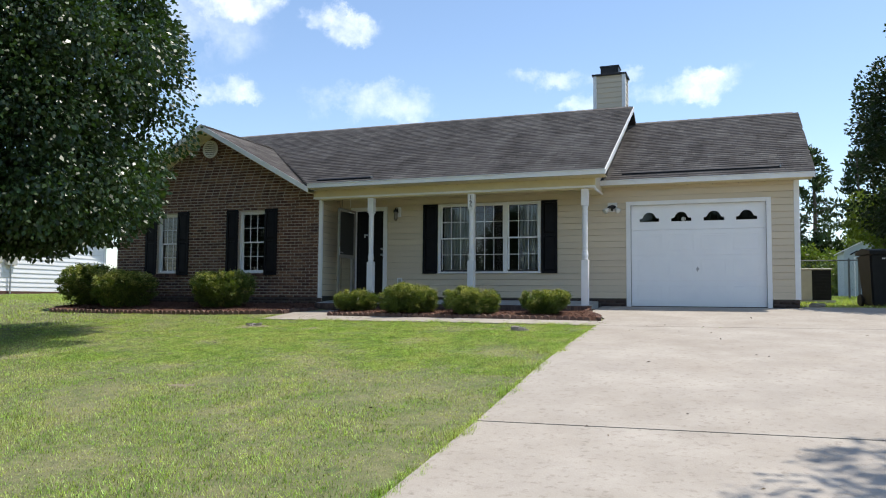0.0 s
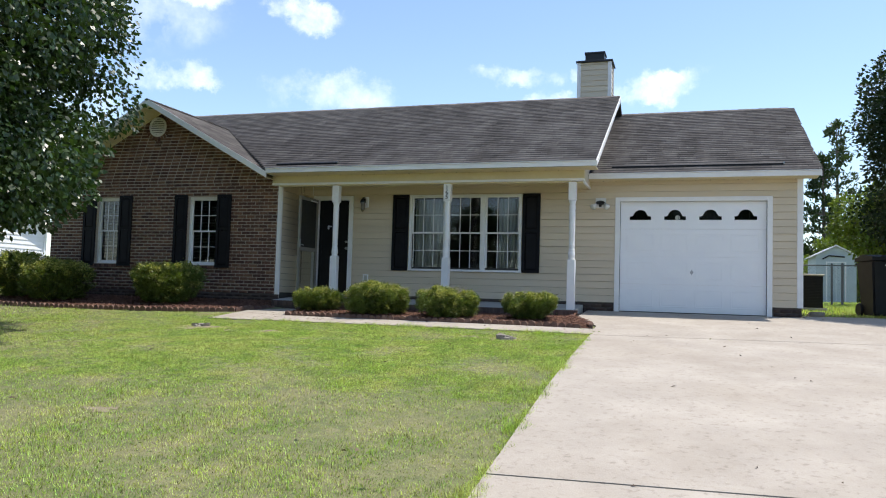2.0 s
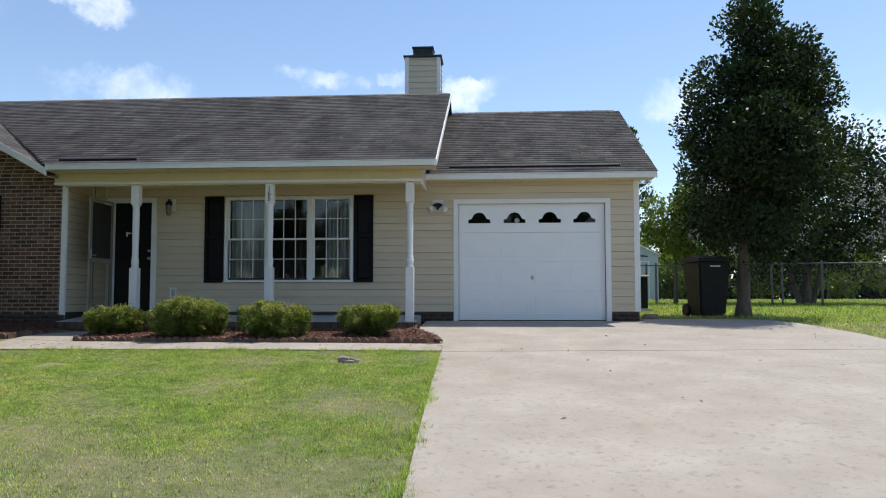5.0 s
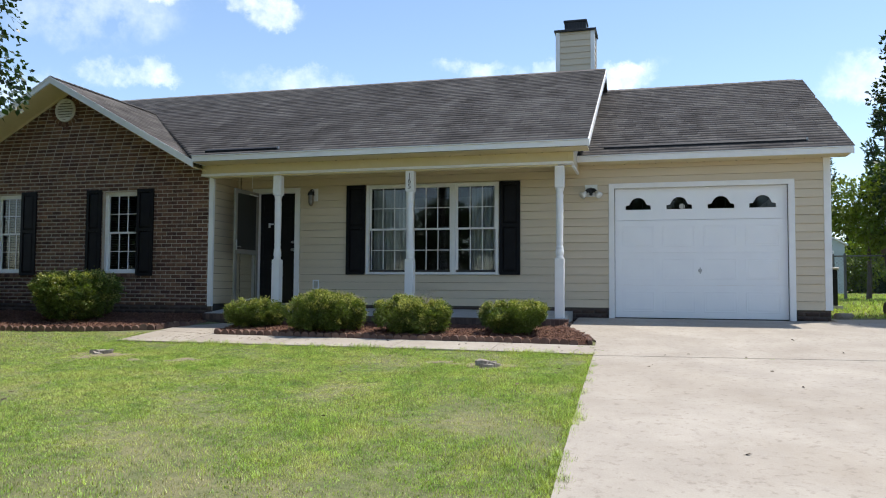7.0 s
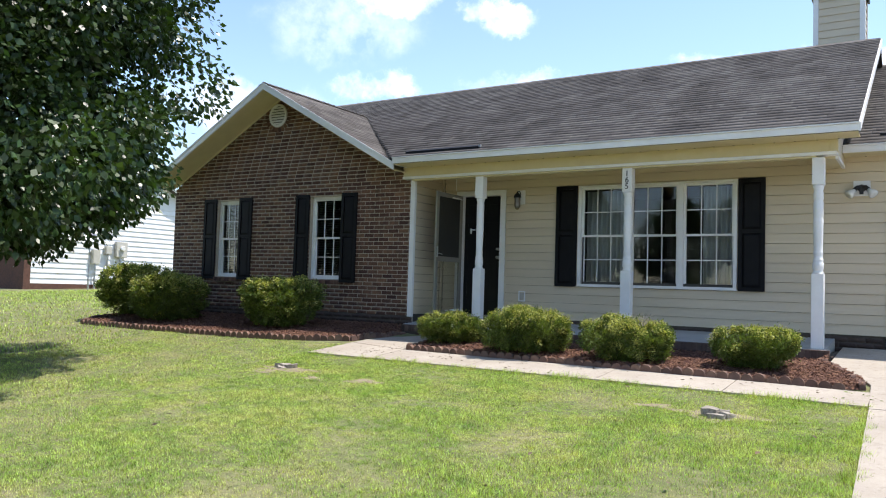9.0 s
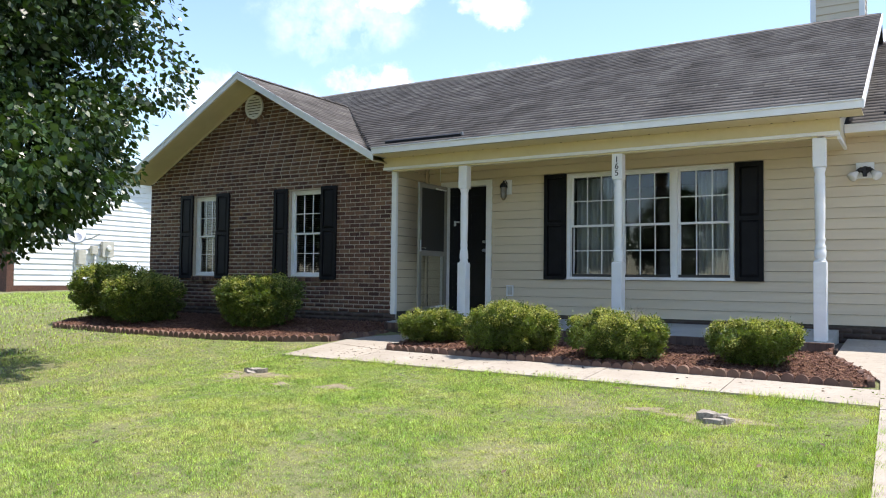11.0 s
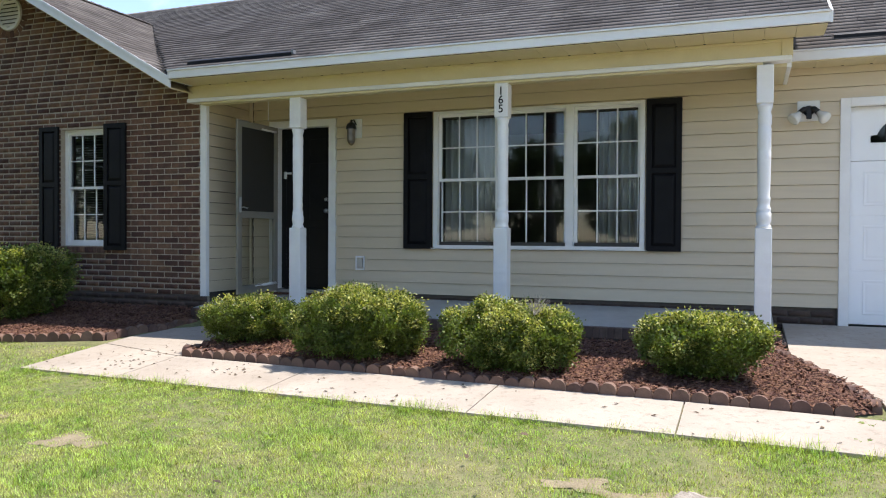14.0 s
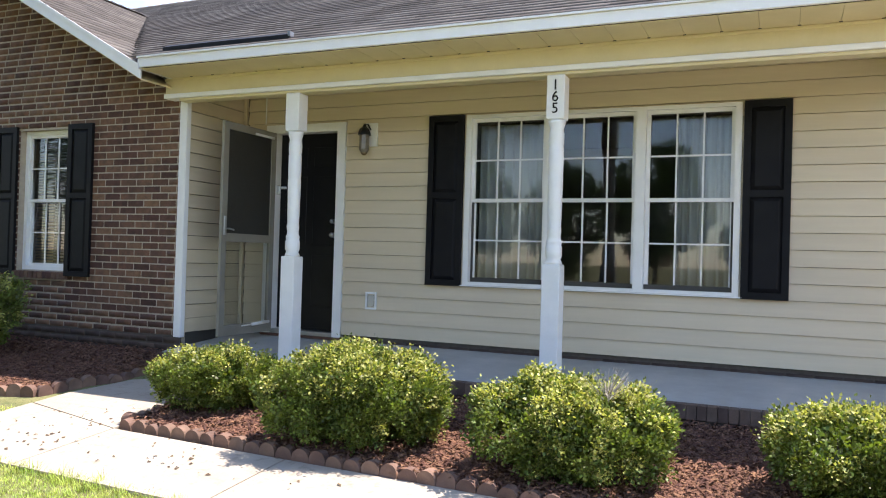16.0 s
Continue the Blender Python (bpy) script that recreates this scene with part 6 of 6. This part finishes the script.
# right flank of the brick corner is capped by the trim; courses of the porch base and plinth
base = []
row, z = 0, 0.66
while z < PZ - 0.12:
    base += [(a, b, z) for a, b in brick_spans(-8.70, -2.47, row, z, [])]
    z += COURSE
    row += 1
brick_field("bricks", base, PFRONT + 0.004, porch, material=DARKBRICK)
row_me = mesh_of("rowlock_brick", box(B(), -0.0322, 0.0322, 0.0, 0.088, -0.05, 0.05, 0.002), PORCHBRICK)
for k in range(92):
    part("rowlock_brick", row_me, None, porch).location = (-8.66 + 0.0675 * k, PFRONT - 0.012, PZ - 0.052)
items = []
row, z = 0, 0.84
while z < 1.09:
    for lo, hi in ((-7.44, -1.97), (0.88, 1.35)):
        items += [(a, b, z) for a, b in brick_spans(lo, hi, row, z, [])]
    z += COURSE
    row += 1
brick_field("bricks", items, SY + 0.002, plinth, d=0.02, material=DARKBRICK)
vs, fs = [], []
for r in range(4):
    z = 0.66 + r * COURSE
    y = PFRONT + 0.014 - (0.1 if r % 2 else 0)
    while y < 14.9:
        a, b = max(y, PFRONT + 0.009) + 0.005, min(y + PITCH, 14.95) - 0.005
        n = len(vs)
        vs += [(-2.47, a, z - 0.0285), (-2.47, b, z - 0.0285), (-2.47, b, z + 0.0285), (-2.47, a, z + 0.0285), (-2.45, a, z - 0.0285), (-2.45, b, z - 0.0285), (-2.45, b, z + 0.0285), (-2.45, a, z + 0.0285)]
        fs += [(n + 4, n + 5, n + 6, n + 7), (n, n + 1, n + 5, n + 4), (n + 1, n + 2, n + 6, n + 5), (n + 2, n + 3, n + 7, n + 6), (n + 3, n, n + 4, n + 7)]
        y += PITCH
tagged(part("bricks", raw_mesh("bricks", vs, fs, DARKBRICK), None, porch), kind="stuff")


# shingles: each a thin tab, lying on the one below
def shingles(name, origin, along, up, width_at, length, parent, singles=None, tab=0.305, course=0.137, seed=1):
    """Courses of tabs on a slope; width_at gives the reach along the eave at a height up the slope."""
    o, al, u = Vector(origin), Vector(along).normalized(), Vector(up).normalized()
    n = al.cross(u).normalized()
    if n.z < 0:
        n = -n
    r = np.random.default_rng(seed)
    vs, fs = [], []
    count = 0
    s, k = 0.0, 0
    while s < length:
        lo, hi = width_at(s + course * 0.5)
        x = lo - r.uniform(0, tab)
        top = min(s + course + 0.03, length)
        while x < hi:
            a, b = max(x, lo) + 0.002, min(x + tab, hi) - 0.002
            x += tab
            if b - a < 0.02:
                continue
            drop = r.uniform(-0.004, 0.004)
            pts = []
            for q in (a, b):
                for ss, hh in ((s + drop, 0.002), (s + drop, 0.011 + r.uniform(0, 0.002)), (top, 0.003)):
                    pts.append(o + al * q + u * ss + n * hh)
            m = len(vs)
            if singles and singles(a, s) and b - a > tab - 0.01 and count < 300:
                count += 1
                faces = [(1, 4, 5, 2), (0, 3, 4, 1)] if al.cross(u).z > 0 else [(1, 2, 5, 4), (0, 1, 4, 3)]
                ob = part("shingle", raw_mesh("shingle", [p - pts[0] for p in pts], faces, SHINGLEP), None, parent)
                ob.location = pts[0]
                continue
            vs += pts
            fs += [(m + 1, m + 4, m + 5, m + 2), (m, m + 3, m + 4, m + 1)] if al.cross(u).z > 0 else [(m + 1, m + 2, m + 5, m + 4), (m, m + 1, m + 4, m + 3)]
        s += course
        k += 1
    tagged(part(name, raw_mesh(name, vs, fs, SHINGLE), None, parent), kind="stuff")


ml = math.hypot(RY - EY, RZ - EZ)


def main_width(s):
    y = EY + (RY - EY) * s / ml
    if y < YV:
        return (GABR + (APEX - GABR) * (y - EY) / (YV - EY) - 0.03, RX)
    return (-15.0, RX)


shingles("shingles", (0, EY - 0.02, EZ - 0.01), (1, 0, 0), (0, RY - EY, RZ - EZ), main_width, ml, roof, lambda a, s: s < 1.9 and -8.6 < a < -3.0, seed=3)
gl_len = math.hypot(GRY - GEY, GRZ - GEZ)
shingles("shingles", (0, GEY - 0.02, GEZ - 0.01), (1, 0, 0), (0, GRY - GEY, GRZ - GEZ), lambda s: (RX - 0.22, GRX + 0.035), gl_len, roof, seed=4)
gr_len = math.hypot(GABR - APEX, GABR * 0 + GABZ - gab_r[1])


def gable_width(s):
    # measured back from the rake, up to the valley
    z = gab_r[1] + (GABZ - gab_r[1]) * s / gr_len
    return (0.0, EY + (z - EZ) / (RZ - EZ) * (RY - EY) - GABY + 0.05)


shingles("shingles", (GABR, GABY - 0.02, gab_r[1] - 0.01), (0, 1, 0), (APEX - GABR, 0, GABZ - gab_r[1]), gable_width, gr_len, roof, seed=5)
shingles("shingles", (GABL, GABY - 0.02, gab_l[1] - 0.01), (0, 1, 0), (APEX - GABL, 0, GABZ - gab_l[1]), gable_width, gr_len, roof, seed=6)
# ridge caps
for p, q in (((-15.0, RY, RZ), (RX, RY, RZ)), ((-2.4, GRY, GRZ), (GRX, GRY, GRZ)), ((APEX, GABY - 0.02, GABZ), (APEX, YV, GABZ))):
    p, q = Vector(p), Vector(q)
    d = (q - p).normalized()
    sd = Vector((-d.y, d.x, 0)) * 0.13
    bm = B()
    n = int((q - p).length / 0.15)
    for k in range(n):
        a, b = p + d * (k * 0.15), p + d * (k * 0.15 + 0.17)
        for s in (-1, 1):
            bm.faces.new([bm.verts.new(v) for v in (a + Vector((0, 0, 0.018)), b + Vector((0, 0, 0.010)), b + sd * s + Vector((0, 0, 0.010 - 0.065)), a + sd * s + Vector((0, 0, 0.018 - 0.065)))])
    tagged(part("ridge_caps", bm, SHINGLE, roof), kind="stuff")


# grass
def on_lawn(x, y):
    wf, wb = 11.12 + 0.05 * (-1.9 - x), 11.80 + 0.062 * (-2.0 - x)
    ok = (x < drive_left(y) + 0.01) & ((y < wf + 0.01) | (x < -8.57))
    ok &= ~((x < -8.5) & (x > -15.25) & (y > 12.24 + 0.36 * np.clip((x + 9.75) / 1.0, 0, 1)))
    for bx, by, br in BARE:
        ok &= np.hypot((x - bx) / 1.25, (y - by) / 0.7) > br * (0.45 + 0.45 * np.sin(x * 23 + 5 * np.sin(y * 17)))
    return ok


def blades(name, n, x0, x1, y0, y1, height, width, material, seed, keep, patch=None):
    r = np.random.default_rng(seed)
    x, y = r.uniform(x0, x1, n), r.uniform(y0, y1, n)
    k = keep(x, y)
    if patch is not None:
        k &= patch(x, y, r)
    x, y = x[k], y[k]
    m = len(x)
    z = land(x, y)
    clump = 0.78 + 0.30 * np.sin(x * 3.1 + 2 * np.sin(y * 1.7)) * np.sin(y * 2.6 + 1.5 * np.sin(x * 1.3)) + 0.28 * np.sin(x * 17 + 3 * np.sin(y * 11)) * np.sin(y * 19 + 3 * np.sin(x * 7))
    h = height * r.uniform(0.5, 1.25, m) * np.clip(clump, 0.35, 1.35)
    a = r.uniform(0, 6.283, m)
    lean = r.uniform(0.15, 1.1, m) * h
    w = width * r.uniform(0.6, 1.3, m)
    base = np.stack([x, y, z - 0.005], 1)
    sd = np.stack([-np.sin(a), np.cos(a), np.zeros(m)], 1) * w[:, None] / 2
    fw = np.stack([np.cos(a) * lean, np.sin(a) * lean, h], 1)
    verts = np.stack([base - sd, base + sd, base + fw], 1).reshape(-1, 3)
    return raw_mesh(name, verts, np.arange(3 * m).reshape(m, 3), material)


def dry_patch(x, y):
    return np.sin(x * 1.1 + 1.3 * np.sin(y * 0.9 + 0.4)) * np.sin(y * 1.4 + 1.1 * np.sin(x * 0.7 + 2.0)) + 0.4 * np.sin(x * 4.3 + y * 3.1)


lawn = thing("grass", "short green lawn grass with dry patches", "grass", kind="stuff")
def near_lawn(x, y):
    return (x > -8.6) & (y > 6.2) & (y < 11.7)


def thinned(x, y, r):
    return r.uniform(0, 1, len(x)) > 0.75 * np.clip(dry_patch(x, y) - 0.2, 0, 1)


part("blades", blades("blades", 640000, -8.6, -1.6, 6.2, 11.7, 0.030, 0.0046, GRASS, 31, on_lawn, thinned), None, lawn)
part("outer_blades", blades("outer_blades", 520000, -12.5, -1.6, 0.6, 12.3, 0.034, 0.0068, GRASS, 30, lambda x, y: on_lawn(x, y) & ~near_lawn(x, y), thinned), None, lawn)
part("dry_blades", blades("dry_blades", 170000, -12.5, DL, 0.6, 12.3, 0.029, 0.0045, DRY, 32, on_lawn, lambda x, y, r: r.uniform(0, 1, len(x)) < 0.16 + 0.55 * np.clip(dry_patch(x, y), 0, 1)), None, lawn, "dry straw-coloured blades")
part("far_blades", blades("far_blades", 120000, -27, -12.5, 2.0, 24, 0.06, 0.016, GRASS, 33, lambda x, y: (x < -12.5) & ~((x > -15.3) & (y > 12.3))), None, lawn)


def tufts(name, n, per, x0, x1, y0, y1, height, width, spread, seed, keep):
    """Clumps of coarse grass, each a spray of bent blades."""
    r = np.random.default_rng(seed)
    cx, cy = r.uniform(x0, x1, n), r.uniform(y0, y1, n)
    k = keep(cx, cy)
    cx, cy = cx[k], cy[k]
    m = len(cx) * per
    size = np.repeat(r.uniform(0.5, 1.3, len(cx)), per)
    x = np.repeat(cx, per) + r.normal(0, spread, m) * size
    y = np.repeat(cy, per) + r.normal(0, spread, m) * size
    ang = np.arctan2(y - np.repeat(cy, per), x - np.repeat(cx, per)) + r.normal(0, 0.7, m)
    h = height * r.uniform(0.5, 1.2, m) * size
    lean = h * r.uniform(0.5, 1.5, m)
    base = np.stack([x, y, land(x, y) - 0.004], 1)
    sd = np.stack([-np.sin(ang), np.cos(ang), np.zeros(m)], 1) * (width * r.uniform(0.6, 1.3, m))[:, None] / 2
    way = np.stack([np.cos(ang), np.sin(ang), np.zeros(m)], 1)
    mid = base + way * (lean * 0.4)[:, None] + np.array([0, 0, 1.0]) * (h * 0.75)[:, None]
    tip = base + way * lean[:, None] + np.array([0, 0, 1.0]) * (h * 0.8)[:, None]
    verts = np.stack([base - sd, base + sd, mid + sd * 0.7, tip, mid - sd * 0.7], 1).reshape(-1, 3)
    return raw_mesh(name, verts, np.arange(5 * m).reshape(m, 5), TUFT)


part("near_edge_blades", blades("near_edge_blades", 90000, -2.2, -1.4, 0.6, 11.1, 0.066, 0.0048, GRASS, 34, lambda x, y: np.abs(x - drive_left(y) + 0.01) < 0.045 + 0.03 * np.sin(y * 5) + 0.03 * np.sin(y * 13) + 0.02 * np.sin(y * 37)), None, lawn, "longer blades along the driveway edge")
part("path_edge_blades", blades("path_edge_blades", 44000, -8.6, -1.9, 10.9, 11.7, 0.064, 0.0048, GRASS, 35, lambda x, y: np.abs(y - walk_front(x) + 0.01) < 0.045 + 0.025 * np.sin(x * 9) + 0.02 * np.sin(x * 23)), None, lawn, "longer blades along the path edge")
part("back_blades", blades("back_blades", 130000, 1.4, 16, 15.2, 36, 0.08, 0.02, GRASS, 36, lambda x, y: (y > 16.2) | (x > 4.2)), None, lawn)
part("side_blades", blades("side_blades", 30000, 3.6, 9, 9.0, 16.3, 0.06, 0.010, GRASS, 37, lambda x, y: (x > 4.33 - 0.16 * np.clip(y - 12.9, 0, 9)) & (x > 4.2 - 0.35 * np.clip(y - 13.2, 0, 2))), None, lawn)
part("corner_weeds", tufts("corner_weeds", 12, 26, -2.2, -1.80, 11.25, 11.95, 0.034, 0.0032, 0.012, 38, lambda x, y: np.hypot(x + 2.0, (y - 11.65) * 0.6) < 0.24), None, lawn, "taller weeds at the path corner")
part("joint_weeds", tufts("joint_weeds", 60, 10, -1.8, 1.4, 10.99, 11.10, 0.03, 0.004, 0.012, 39, lambda x, y: (np.abs(y - drive_joint(4, x)) < 0.012) & (x < 0.4)), None, lawn, "sparse weeds in the driveway joint")

# fallen leaves and grit on the concrete
def litter(name, n, x0, x1, y0, y1, size, material, seed, keep, lift=0.03):
    r = np.random.default_rng(seed)
    x, y = r.uniform(x0, x1, n), r.uniform(y0, y1, n)
    k = keep(x, y)
    x, y = x[k], y[k]
    m = len(x)
    c = np.stack([x, y, land(x, y) + lift], 1)
    a = r.uniform(0, 6.283, m)
    s = size * r.uniform(0.4, 1.2, m)
    u = np.stack([np.cos(a), np.sin(a), r.uniform(-0.2, 0.3, m)], 1) * s[:, None]
    w = np.stack([-np.sin(a), np.cos(a), r.uniform(-0.2, 0.3, m)], 1) * s[:, None] * 0.45
    verts = np.stack([c - u, c - w, c + u, c + w + np.array([0, 0, 0.006])], 1).reshape(-1, 3)
    return raw_mesh(name, verts, np.arange(4 * m).reshape(m, 4), material)


DEADLEAF = mat("dry fallen leaves", (0.05, 0.034, 0.022), (0.13, 0.085, 0.05), scale=8, rough=0.9, bump=0, island=0.4)
debris = thing("leaf_litter", "scattered dry brown leaves and bark on the concrete", "litter", kind="stuff")
part("driveway_leaves", litter("driveway_leaves", 55, -1.6, 4.2, 2, 14.8, 0.028, DEADLEAF, 41, lambda x, y: x > drive_left(y)), None, debris)
part("path_bark", litter("path_bark", 420, -8.5, -2.0, 11.1, 12.6, 0.016, DEADLEAF, 42, lambda x, y: (np.abs(y - 12.05 + 0.02 * x) < 0.55) & ((x + 7.2) ** 2 + (y - 11.9) ** 2 < 1.3), 0.024), None, debris)
part("path_leaves", litter("path_leaves", 60, -8.5, -2.0, 11.2, 11.9, 0.022, DEADLEAF, 43, lambda x, y: y > 11.14 + 0.05 * (-1.9 - x), 0.024), None, debris)
part("lawn_leaves", litter("lawn_leaves", 90, -9, -2.0, 3.0, 10.9, 0.03, DEADLEAF, 44, lambda x, y: x < 0, 0.05), None, debris)
